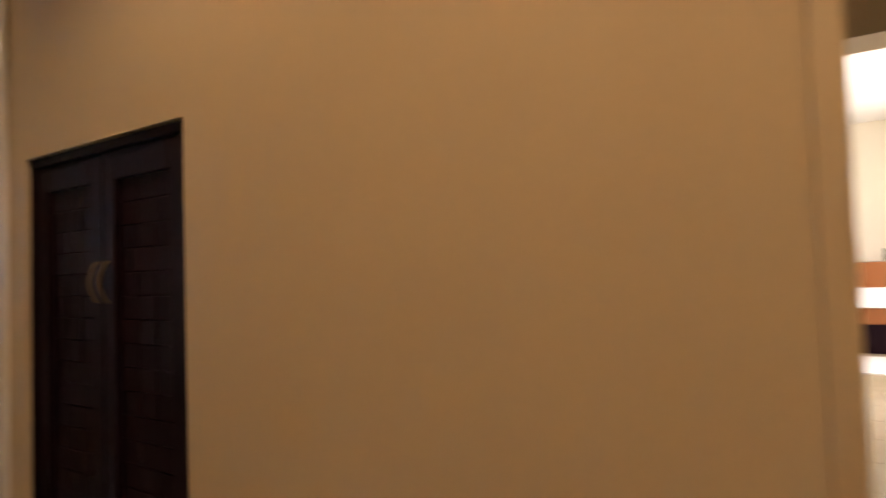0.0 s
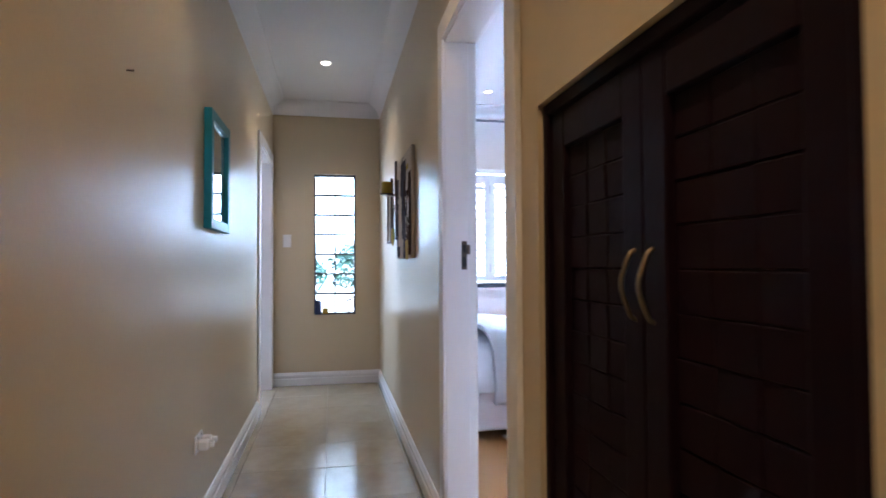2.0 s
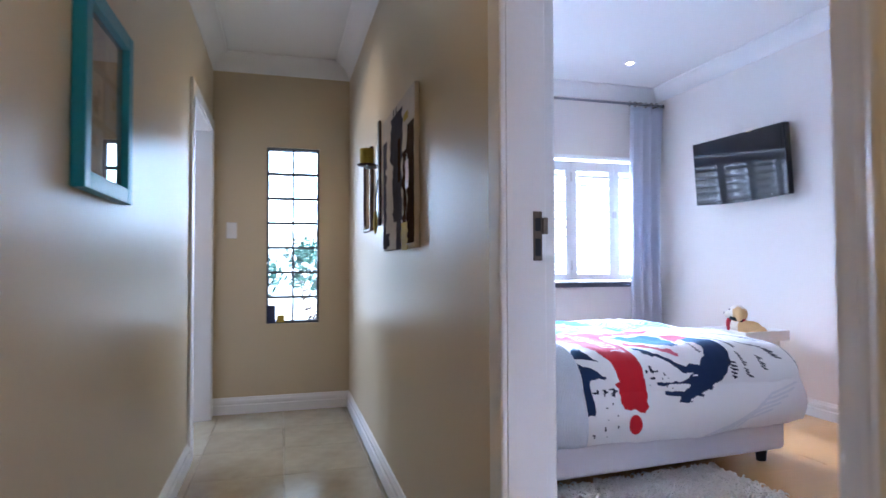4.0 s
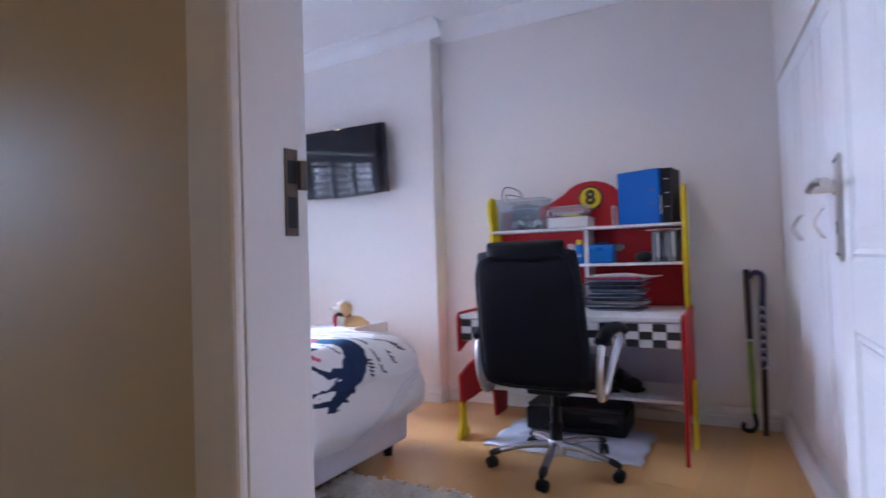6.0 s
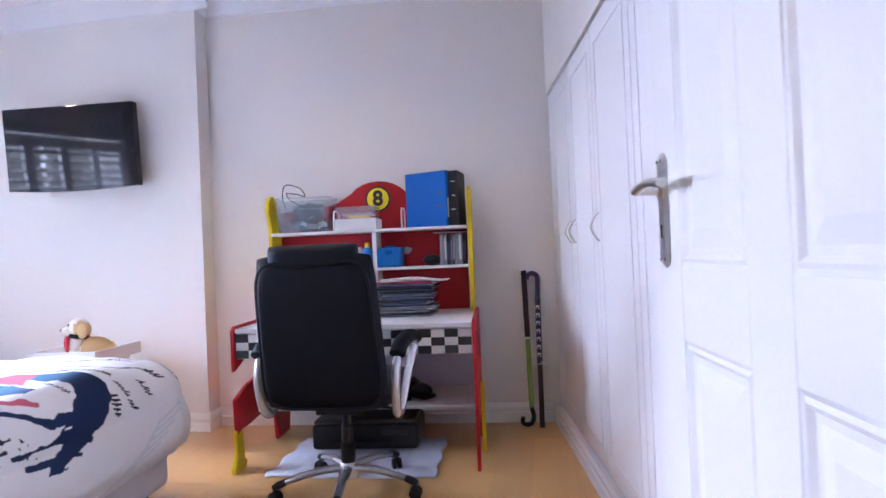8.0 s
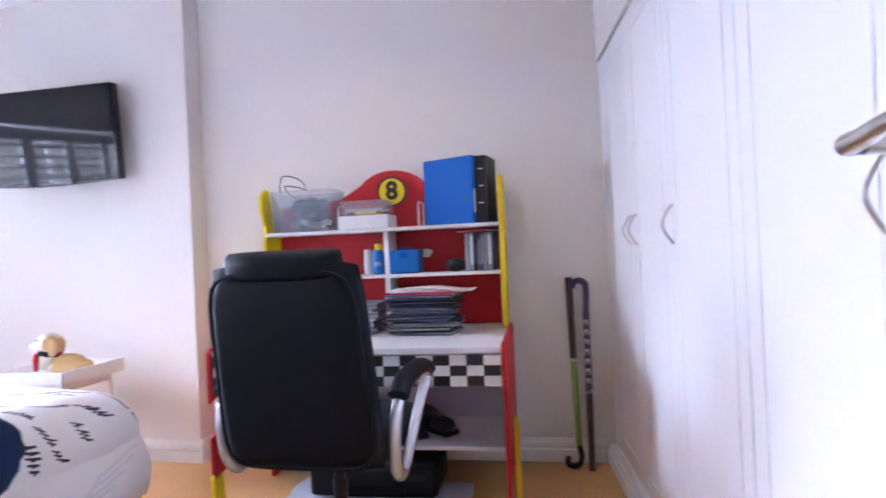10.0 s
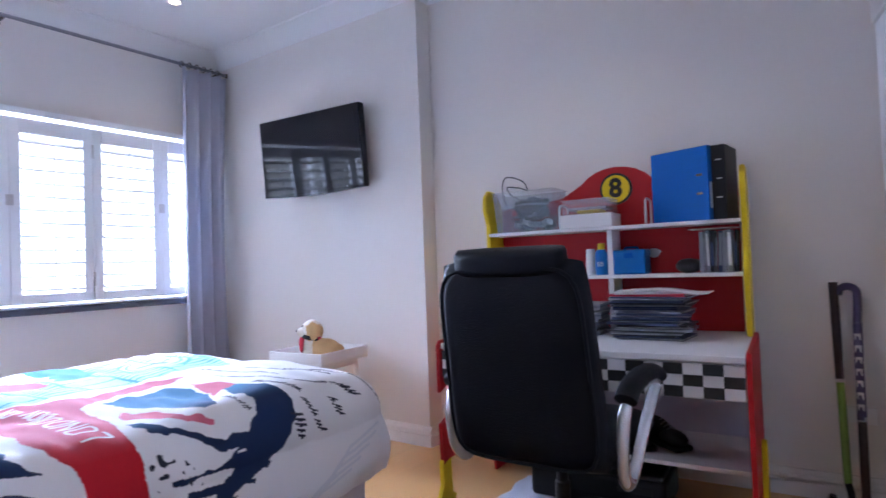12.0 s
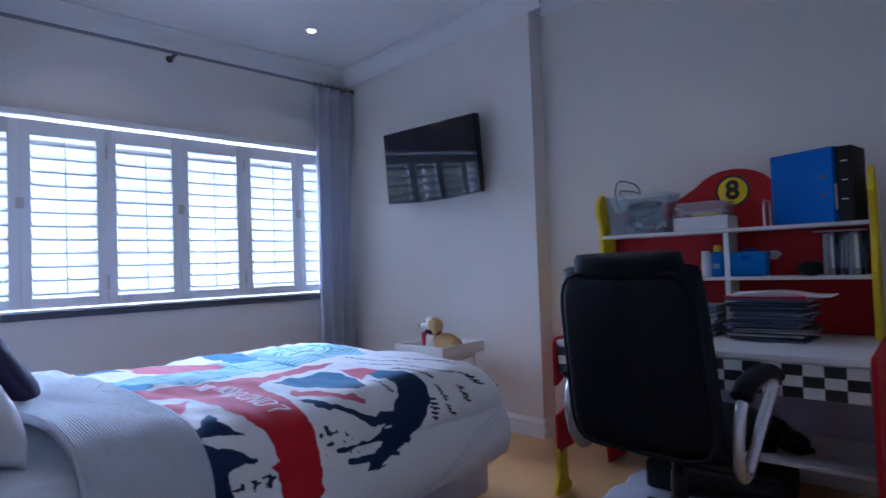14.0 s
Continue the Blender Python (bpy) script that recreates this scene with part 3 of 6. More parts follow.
# ---- corridor ----
def glass_block_window():
    root = thing("window_1", pose(W_HALL - 0.07, 0, 0), "tall narrow window of clear glass blocks", "window", kind="structure")
    cols, rows, j = 2, 7, 0.016
    w, h = (WY1 - WY0 - 3 * j) / cols, (WZ1 - WZ0 - 8 * j) / rows
    grid = bmesh.new()
    for i in range(cols + 1):
        y = WY0 + i * (w + j)
        box(grid, -0.036, y, WZ0, 0.043, y + j, WZ1)
    for k in range(rows + 1):
        z = WZ0 + k * (h + j)
        for i in range(cols):
            y = WY0 + j + i * (w + j)
            box(grid, -0.036, y, z, 0.0428, y + w, z + j)
    part("mortar_grid", grid, MORTAR, root)
    me = None
    for i in range(cols):
        for k in range(rows):
            y, z = WY0 + j + i * (w + j) + w / 2, WZ0 + j + k * (h + j) + h / 2
            if me is None:
                bm = bmesh.new()
                n = 8
                for s in (-1, 1):
                    vs = [[bm.verts.new((s * (0.034 + 0.004 * math.sin(a * 2.2 + b * 0.7) * math.sin(b * 1.9)), (a / n - 0.5) * w, (b / n - 0.5) * h)) for b in range(n + 1)] for a in range(n + 1)]
                    for a in range(n):
                        for b in range(n):
                            bm.faces.new((vs[a][b], vs[a + 1][b], vs[a + 1][b + 1], vs[a][b + 1]))
                bmesh.ops.recalc_face_normals(bm, faces=bm.faces)
                pane = smooth(part("glass_block", bm, BLOCK, root))
                me = pane.data
            else:
                pane = new("glass_block", me)
                pane.parent = root
            pane.matrix_local = pose(0, y, z)
            pane.visible_shadow = False
    return root


glass_block_window()
smooth(put("storage_tin", lathe([(0.0, 0), (0.028, 0.0), (0.03, 0.004), (0.03, 0.118), (0.026, 0.124), (0.0, 0.125)], 20, pose(W_HALL - 0.02, 0.42, WZ0 + 0.008)), NAVYCARD, "small dark blue tin on the window ledge", "tin"))
put("ornament_box", bx(W_HALL - 0.033, 0.458, WZ0 + 0.008, W_HALL - 0.004, 0.515, WZ0 + 0.062, 0.004), ARTYELLOW, "small ochre box on the window ledge", "box")


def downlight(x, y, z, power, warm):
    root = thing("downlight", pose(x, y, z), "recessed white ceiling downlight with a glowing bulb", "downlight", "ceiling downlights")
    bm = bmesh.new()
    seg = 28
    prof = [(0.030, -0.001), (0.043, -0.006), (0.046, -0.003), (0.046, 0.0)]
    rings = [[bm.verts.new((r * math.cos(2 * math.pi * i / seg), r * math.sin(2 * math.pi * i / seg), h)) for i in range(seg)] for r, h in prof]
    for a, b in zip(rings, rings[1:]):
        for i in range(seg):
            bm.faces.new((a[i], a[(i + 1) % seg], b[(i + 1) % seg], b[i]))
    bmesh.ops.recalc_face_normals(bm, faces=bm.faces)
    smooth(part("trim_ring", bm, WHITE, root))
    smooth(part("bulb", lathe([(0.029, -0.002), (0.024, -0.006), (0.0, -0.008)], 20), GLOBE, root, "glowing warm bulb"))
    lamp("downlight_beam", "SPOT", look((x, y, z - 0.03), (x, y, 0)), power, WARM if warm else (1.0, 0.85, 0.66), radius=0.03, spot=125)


# the two added bedroom lights get the same fitting as the rest
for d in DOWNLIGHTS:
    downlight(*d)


def cupboard():
    """Dark carved two-leaf cupboard set into the corridor wall."""
    root = thing("wall_cupboard", pose(C0, Y_R, CB), "dark stained carved wooden cupboard set into the wall", "cupboard", kind="")
    w, h = C1 - C0, CH - CB
    dep = 0.021
    part("body", bx(0.002, dep + 0.022, 0.002, w - 0.002, 0.30, h - 0.002, 0.002), DARKWOOD, root)
    part("surround_post", bx(0.002, dep - 0.01, 0.002, 0.026, dep + 0.024, h - 0.002, 0.003), DARKWOOD, root)
    part("surround_post", bx(w - 0.026, dep - 0.01, 0.002, w - 0.002, dep + 0.024, h - 0.002, 0.003), DARKWOOD, root)
    part("surround_head", bx(0.026, dep - 0.01, h - 0.028, w - 0.026, dep + 0.024, h - 0.002, 0.003), DARKWOOD, root)
    dw = (w - 0.056) / 2
    for k in (0, 1):
        x0 = 0.028 + k * dw
        bm = bmesh.new()
        st, rl = 0.062, 0.075
        zt = h - 0.032
        box(bm, x0 + 0.001, dep, 0.012, x0 + st, dep + 0.021, zt, 0.003)
        box(bm, x0 + dw - st, dep, 0.012, x0 + dw - 0.001, dep + 0.021, zt, 0.003)
        box(bm, x0 + st, dep + 0.0005, zt - rl, x0 + dw - st, dep + 0.021, zt, 0.003)
        box(bm, x0 + st, dep + 0.0005, 0.012, x0 + dw - st, dep + 0.021, 0.012 + rl, 0.003)
        leaf = part("cupboard_door", bm, DARKWOOD, root)
        part("carved_panel", bx(x0 + st, dep + 0.017, 0.012 + rl, x0 + dw - st, dep + 0.0215, zt - rl), DARKWOOD, leaf)
        pw, ph = dw - 2 * st, zt - 2 * rl - 0.012
        nx, nz = 3, 19
        rnd = random.Random(5 + k)
        tm = None
        for a in range(nx):
            for b in range(nz):
                cx, cz = x0 + st + (a + 0.5) * pw / nx, 0.012 + rl + (b + 0.5) * ph / nz
                if tm is None:
                    tm = put("carved_block", bx(-pw / nx * 0.482, -0.003, -ph / nz * 0.482, pw / nx * 0.482, 0.003, ph / nz * 0.482, 0.0016, 1), DARKWOOD)
                    ob = tm
                else:
                    ob = new("carved_block", tm.data)
                ob.parent = leaf
                ob.matrix_local = pose(cx, dep + 0.0170 + rnd.uniform(-0.001, 0.001), cz, rnd.uniform(-3, 3), 0, rnd.uniform(-4, 4))
        hx = x0 + dw - 0.026 if k == 0 else x0 + 0.026
        z0 = 1.055 - CB
        pts = [(hx, dep + 0.002, z0 - 0.055), (hx, dep - 0.010, z0 - 0.045), (hx, dep - 0.024, z0), (hx, dep - 0.010, z0 + 0.045), (hx, dep + 0.002, z0 + 0.055)]
        smooth(part("bow_handle", tube(curve_pts(pts, 8), 0.0036, 10), BRASS, leaf, "curved antique brass bow handle"))


cupboard()


PICTUREGLASS = glass("picture_glass", (0.97, 0.98, 0.98))
PHOTO = [material("photo_" + n, c, 0.5, vary=0.3, scale=22, grain=60, bump=0) for n, c in (("taupe", (0.16, 0.12, 0.10)), ("brown", (0.13, 0.07, 0.05)), ("grey", (0.22, 0.21, 0.22)), ("sand", (0.33, 0.25, 0.18)))]


def mirror_picture():
    """Blue framed glazed picture hanging on the corridor wall."""
    root = thing("framed_picture", pose(-2.92, Y_L, 1.50), "turquoise box frame holding photographs behind reflecting glass", "picture frame")
    w, h, t, d = 0.44, 0.51, 0.045, 0.035
    for name, b in (("frame_side", (-w / 2, 0.002, -h / 2, -w / 2 + t, d, h / 2)), ("frame_side", (w / 2 - t, 0.002, -h / 2, w / 2, d, h / 2)),
                    ("frame_rail", (-w / 2 + t, 0.002, -h / 2, w / 2 - t, d - 0.0005, -h / 2 + t)), ("frame_rail", (-w / 2 + t, 0.002, h / 2 - t, w / 2 - t, d - 0.0005, h / 2))):
        part(name, bx(*b, 0.003), TURQ, root)
    part("mount", bx(-w / 2 + t, 0.004, -h / 2 + t, w / 2 - t, 0.012, h / 2 - t), PHOTO[0], root, "grey-brown mount")
    iw, ih = w - 2 * t, h - 2 * t
    rnd = random.Random(15)
    for r in range(3):
        for c in range(2):
            x0, z0 = -iw / 2 + 0.014 + c * iw / 2, -ih / 2 + 0.014 + r * ih / 3
            ph = part("photograph", bx(x0, 0.0115, z0, x0 + iw / 2 - 0.024, 0.0130, z0 + ih / 3 - 0.022), PHOTO[1 + (r + c) % 3], root)
            for k in range(4):
                px, pz = x0 + rnd.uniform(0.012, iw / 2 - 0.06), z0 + rnd.uniform(0.008, ih / 3 - 0.07)
                part("picture_patch", bx(px, 0.0128, pz, px + rnd.uniform(0.015, 0.035), 0.0134 + 0.0002 * k, pz + rnd.uniform(0.02, 0.045)), PHOTO[rnd.randrange(4)], ph)
    part("glass_sheet", bx(-w / 2 + t - 0.001, 0.0155, -h / 2 + t - 0.001, w / 2 - t + 0.001, 0.0175, h / 2 - t + 0.001), PICTUREGLASS, root, "reflecting picture glass").visible_shadow = False
    return root


mirror_picture()


def painting():
    """Unframed canvas of abstract brush strokes, deep stretcher."""
    x0, x1, z0, z1 = -3.92, -3.235, 1.125, 1.74
    root = thing("abstract_painting", pose((x0 + x1) / 2, Y_R, (z0 + z1) / 2), "unframed abstract canvas of grey, umber and ochre strokes", "painting")
    w, h = x1 - x0, z1 - z0
    part("canvas", bx(-w / 2, -0.022, -h / 2, w / 2, -0.002, h / 2, 0.003), ARTPALE, root)
    rnd = random.Random(3)

    def stroke(mt, cx, cz, sw, sh, lift, ragged=0.25, name="brush_stroke"):
        bm = bmesh.new()
        n = 16
        left = [(cx - sw / 2 * (1 + rnd.uniform(-ragged, ragged)), cz - sh / 2 + sh * i / n) for i in range(n + 1)]
        right = [(cx + sw / 2 * (1 + rnd.uniform(-ragged, ragged)), cz - sh / 2 + sh * i / n) for i in range(n + 1)]
        a = [bm.verts.new((max(-w / 2, min(w / 2, x)), -0.022 - lift, z)) for x, z in left]
        b = [bm.verts.new((max(-w / 2, min(w / 2, x)), -0.022 - lift, z)) for x, z in right]
        for i in range(n):
            bm.faces.new((a[i], b[i], b[i + 1], a[i + 1]))
        bmesh.ops.recalc_face_normals(bm, faces=bm.faces)
        ext = bmesh.ops.extrude_face_region(bm, geom=bm.faces[:])
        bmesh.ops.translate(bm, verts=[g for g in ext["geom"] if isinstance(g, bmesh.types.BMVert)], vec=(0, 0.0012, 0))
        bmesh.ops.recalc_face_normals(bm, faces=bm.faces)
        part(name, bm, mt, root)

    stroke(ARTGREY, -0.01, 0.04, 0.24, 0.46, 0.0010)
    stroke(ARTGREY, -0.28, -0.05, 0.09, 0.50, 0.0012)
    stroke(ARTBROWN, 0.06, -0.05, 0.05, 0.4, 0.0013)
    stroke(ARTGREY, 0.05, -0.17, 0.10, 0.28, 0.0014)
    stroke(ARTGREY, -0.24, -0.22, 0.14, 0.14, 0.0016)
    stroke(ARTPALE, -0.16, -0.08, 0.16, 0.30, 0.0020)
    stroke(ARTBROWN, 0.285, -0.06, 0.13, 0.46, 0.0018, 0.3)
    stroke(ARTBROWN, 0.17, -0.10, 0.07, 0.36, 0.0022, 0.5)
    stroke(ARTFLESH, 0.22, -0.02, 0.06, 0.11, 0.0026)
    stroke(ARTYELLOW, 0.17, -0.26, 0.12, 0.11, 0.0028)
    stroke(ARTYELLOW, 0.2, 0.21, 0.08, 0.03, 0.003)
    for dx in (-0.06, 0.0):
        stroke(ARTGREY, dx, 0.25, 0.015, 0.10, 0.0024, 0.3)
    return root


painting()


def candle_sconce():
    """Iron wall sconce: back strip with a shelf bearing a yellow candle, in front of a narrow mirror strip."""
    root = thing("wall_sconce", pose(-4.28, Y_R, 1.5), "dark iron wall sconce with a yellow candle and hanging leaf", "candle sconce")
    part("back_strip", bx(0.15, -0.016, -0.24, 0.19, -0.002, 0.30, 0.003), DARKSTEEL, root)
    part("mirror_strip", bx(-0.34, -0.014, -0.24, -0.09, -0.004, 0.20, 0.002), MIRROR, root, "narrow mirror strip")
    for x in (-0.35, -0.09):
        part("mirror_edge", bx(x, -0.022, -0.25, x + 0.018, -0.002, 0.22, 0.003), DARKSTEEL, root)
    part("mirror_edge", bx(-0.332, -0.022, -0.25, -0.09, -0.002, -0.235, 0.003), DARKSTEEL, root)
    smooth(part("candle_plate", lathe([(0.0, 0), (0.045, 0.0), (0.052, 0.008), (0.048, 0.008), (0.0, 0.004)], 24, pose(0.115, -0.066, 0.075)), DARKSTEEL, root))
    part("arm", bx(0.08, -0.070, 0.066, 0.17, -0.010, 0.074, 0.002), DARKSTEEL, root)
    smooth(part("candle", lathe([(0.0, 0), (0.034, 0.0), (0.036, 0.006), (0.036, 0.076), (0.033, 0.082), (0.0, 0.078)], 24, pose(0.115, -0.066, 0.083)), ARTYELLOW, root, "squat ochre candle"))
    bm = bmesh.new()
    blob(bm, (0.17, -0.03, -0.22), (0.03, 0.012, 0.062), 0.1)
    smooth(part("hanging_leaf", bm, ARTYELLOW, root, "ochre hanging leaf ornament"))
    smooth(part("stem", tube([(0.17, -0.018, 0.0), (0.172, -0.028, -0.1), (0.17, -0.03, -0.17)], 0.004, 8), DARKSTEEL, root))
    return root


candle_sconce()


def wall_socket(name, x, z, y, way, plugs, label):
    root = thing(name, pose(x, y, z, 0, 0, 0 if way < 0 else 180), label, "wall socket")
    part("plate", bx(-0.06, -0.009, -0.035, 0.06, -0.001, 0.035, 0.003), WHITE, root)
    for i in range(plugs):
        px = -0.03 + 0.06 * i
        body = part("plug", bx(px - 0.02, -0.052, -0.022, px + 0.02, -0.0095, 0.018, 0.008), WHITE, root)
        part("plug_collar", bx(px - 0.012, -0.072, -0.012, px + 0.012, -0.050, 0.012, 0.005), WHITE, body)
        part("plug_rocker", bx(px - 0.008, -0.014, 0.022, px + 0.008, -0.0085, 0.031, 0.001), TRIM, root)
    return root


wall_socket("wall_socket", -2.62, 0.385, Y_L, 1, 2, "white double socket with two plugs in it")
sw = thing("light_switch", pose(W_HALL, 0.145, 1.31), "white square light switch on the end wall", "light switch")
part("plate", bx(0.001, -0.036, -0.058, 0.009, 0.036, 0.058, 0.003), WHITE, sw)
part("rocker", bx(0.008, -0.010, -0.016, 0.013, 0.010, 0.016, 0.002), TRIM, sw)
for nx, nz in ((-1.22, 1.63), (-1.78, 1.60)):
    hk = put("picture_hook", lathe([(0.0, 0), (0.0025, 0.0), (0.0025, 0.016), (0.004, 0.018), (0.0, 0.019)], 10, pose(nx, Y_L, nz, -90)), DARKSTEEL, "bare dark nail in the corridor wall", "nail", "bare nails")


# ---- rooms glimpsed through openings ----
def side_room():
    put("bench", bx(-6.3, -2.2, 0.0, -4.4, -1.5, 0.42, 0.03), material("rose_throw", (0.42, 0.08, 0.11), 0.9, vary=0.1), "low bench with a rose-red throw", "bench")
    root = thing("window_3", pose(-5.9, -2.46, 1.5), "white window of the room across", "window", kind="structure")
    for x in (-0.8, -0.02, 0.76):
        part("mullion", bx(x, -0.03, -0.6, x + 0.04, 0.03, 0.6, 0.003), WHITE, root)
    for z in (-0.6, 0.56):
        part("rail", bx(-0.76, -0.029, z, 0.76, 0.029, z + 0.04, 0.003), WHITE, root)


side_room()


def living_room():
    root = thing("sideboard", pose(1.25, 8.2, 0), "chestnut wooden sideboard with dark plinth", "sideboard")
    part("carcass", bx(-0.5, -0.25, 0.32, 0.8, 0.25, 1.0, 0.01), CHESTNUT, root)
    part("plinth", bx(-0.46, -0.22, 0.0, 0.76, 0.22, 0.32, 0.005), DARKWOOD, root)
    part("shelf_front", bx(-0.48, -0.27, 0.50, 0.2, -0.245, 0.72, 0.004), PAPER, root)
    for x in (-0.47, 0.2):
        smooth(part("finial", lathe([(0.0, 1.0), (0.03, 1.0), (0.035, 1.06), (0.02, 1.10), (0.03, 1.13), (0.0, 1.15)], 16, pose(x, 0, 0)), DARKWOOD, root))
    put("runner_rug", bx(0.75, 6.6, 0.0, 1.8, 7.7, 0.012, 0.004), PAPER, "pale runner on the living room tiles", "rug")


living_room()


# ---- garden outside ----
def bush(name, x, y, r, mid, half, seed):
    """Bare stems with a loose crown of leaves from mid - half to mid + half above the paving."""
    root = thing(name, pose(x, y, -0.06), "leafy blue-green garden shrub outside the window", "shrub")
    rnd = random.Random(seed)
    for k in range(5):
        a = rnd.uniform(0, 6.28)
        smooth(part("stem", tube([(0, 0, 0), (0.1 * r * math.cos(a), 0.1 * r * math.sin(a), mid * 0.5), (0.55 * r * math.cos(a), 0.55 * r * math.sin(a), mid + 0.3 * half)], [0.016, 0.011, 0.005], 7), BARK, root))
    bm = bmesh.new()
    for k in range(1100):
        d = Vector((rnd.gauss(0, 1), rnd.gauss(0, 1), rnd.gauss(0, 1))).normalized() * rnd.uniform(0.25, 1.0) ** 0.5
        c = Vector((d.x * r, d.y * r, mid + d.z * half))
        if noise.noise(c * 4.1) < -0.05:
            continue
        u = Vector((rnd.gauss(0, 1), rnd.gauss(0, 1), rnd.gauss(0, 0.6))).normalized()
        v = u.cross(Vector((rnd.gauss(0, 1), rnd.gauss(0, 1), 1))).normalized()
        s = rnd.uniform(0.03, 0.075)
        vs = [bm.verts.new(c + u * s), bm.verts.new(c + v * s * 0.4 + u * s * 0.1), bm.verts.new(c - u * s * 0.9), bm.verts.new(c - v * s * 0.4)]
        bm.faces.new(vs)
    part("crown", bm, LEAF, root)


bush("shrub", -7.7, 0.82, 0.34, 1.12, 0.30, 1)
bush("shrub", -8.7, 0.20, 0.30, 1.00, 0.26, 2)
put("backdrop", bx(-13.2, -13, -0.25, -13.0, 16, 10), glow("bright_sky", (0.90, 0.96, 1.0), 2.0), "bright hazy sky beyond the garden", "sky", kind="structure")


# ---- bedroom: window, shutters, curtain ----
def shutters():
    root = thing("window_2", pose(X_WIN, 0, 0), "white louvred plantation shutters filling a wide window", "window", kind="structure")
    xo = 0.004
    part("window_sill", bx(-0.20, SW0, SZ0 - 0.046, 0.035, SW1, SZ0 - 0.006, 0.004), SILL, root, "dark blue-grey sill")
    part("frame_top", bx(xo - 0.05, SW0, SZ1 - 0.02, xo + 0.05, SW1, SZ1 + 0.02, 0.004), SHUTTER, root)
    part("frame_bottom", bx(xo - 0.03, SW0, SZ0 - 0.004, xo + 0.03, SW1, SZ0 + 0.012, 0.003), SHUTTER, root)
    for y in (SW0, SW1 - 0.03):
        part("frame_side", bx(xo - 0.03, y, SZ0 + 0.012, xo + 0.03, y + 0.03, SZ1 - 0.02, 0.003), SHUTTER, root)
    z0, z1 = 0.912, 2.030
    edges = [1.28, 1.735, 2.19, 2.645, 3.105, 3.56, 3.925]
    for i, (a, b) in enumerate(zip(edges, edges[1:])):
        sh = part("shutter_panel", bx(xo, a + 0.0006, z0, xo + 0.03, a + 0.057, z1, 0.003), SHUTTER, root)
        part("stile", bx(xo, b - 0.057, z0, xo + 0.03, b - 0.0006, z1, 0.003), SHUTTER, sh)
        part("rail", bx(xo, a + 0.057, z0, xo + 0.0298, b - 0.057, z0 + 0.058, 0.003), SHUTTER, sh)
        part("rail", bx(xo, a + 0.057, z1 - 0.09, xo + 0.0298, b - 0.057, z1, 0.003), SHUTTER, sh)
        lo, hi, n = z0 + 0.058, z1 - 0.09, 12
        pitch = (hi - lo) / n
        w = b - a - 0.118
        bm = bmesh.new()
        seg = 10
        ra = []
        section = [(0.0365, -0.003), (0.0365, 0.003), (0.034, 0.0055), (0.0, 0.0062), (-0.034, 0.0055), (-0.0365, 0.003), (-0.0365, -0.003), (-0.034, -0.0055), (0.0, -0.0062), (0.034, -0.0055)]
        for yy in (-w / 2, w / 2):
            ra.append([bm.verts.new((px, yy, pz)) for px, pz in section])
        for k in range(seg):
            bm.faces.new((ra[0][k], ra[0][(k + 1) % seg], ra[1][(k + 1) % seg], ra[1][k]))
        bm.faces.new(ra[0][::-1])
        bm.faces.new(ra[1])
        bmesh.ops.recalc_face_normals(bm, faces=bm.faces)
        first = smooth(part("louvre", bm, SHUTTER, sh))
        for k in range(n):
            ob = first if k == 0 else new("louvre", first.data)
            ob.parent = sh
            ob.matrix_local = pose(xo + 0.015, (a + b) / 2, lo + (k + 0.5) * pitch, 0, 31 + (i % 3) * 2, 0)
        part("tilt_rod", bx(xo + 0.047, (a + b) / 2 - 0.004, lo + 0.02, xo + 0.055, (a + b) / 2 + 0.004, hi - 0.02, 0.002), SHUTTER, sh)
    for y in (1.735, 2.645, 3.56):
        la = part("latch", bx(xo + 0.030, y - 0.020, 1.50, xo + 0.038, y + 0.020, 1.565, 0.003), STEEL, root, "small grey magnetic latch")
        smooth(part("latch_knob", lathe([(0.0, 0), (0.006, 0), (0.006, 0.01), (0.0, 0.012)], 12, pose(xo + 0.038, y, 1.53, 0, 90)), STEEL, la))
    for y in (2.19, 3.105):
        for z in (1.05, 1.88):
            part("hinge", bx(xo + 0.030, y - 0.006, z - 0.045, xo + 0.037, y + 0.006, z + 0.045, 0.002), STEEL, root)
    for y in (1.28, 2.19, 3.105, 3.9):
        part("glazing_bar", bx(-0.19, y - 0.02, SZ0 + 0.02, -0.15, y + 0.02, SZ1 - 0.02, 0.003), WHITE, root)


shutters()
rod = thing("curtain_rod", pose(-5.94, 0, 2.585), "slim dark steel curtain rod along the window wall", "curtain rod")
smooth(part("rod", tube([(0, 1.15, 0), (0, 2.6, 0), (0, 4.035, 0)], 0.011, 14), material("gunmetal", (0.26, 0.26, 0.29), 0.4, 0.8, vary=0.1), rod))
smooth(part("finial", lathe([(0.0, 0), (0.016, 0.0), (0.018, 0.012), (0.0, 0.02)], 16, pose(0, 4.033, 0, -90)), DARKSTEEL, rod))
for y in (1.35, 2.6, 3.98):
    br = part("bracket", bx(-0.136, y - 0.010, -0.012, -0.012, y + 0.010, 0.004, 0.003), DARKSTEEL, rod)
    smooth(part("bracket_rose", lathe([(0.0, 0), (0.024, 0), (0.022, 0.01), (0.0, 0.012)], 16, pose(-0.139, y, -0.003, 0, 90)), DARKSTEEL, br))


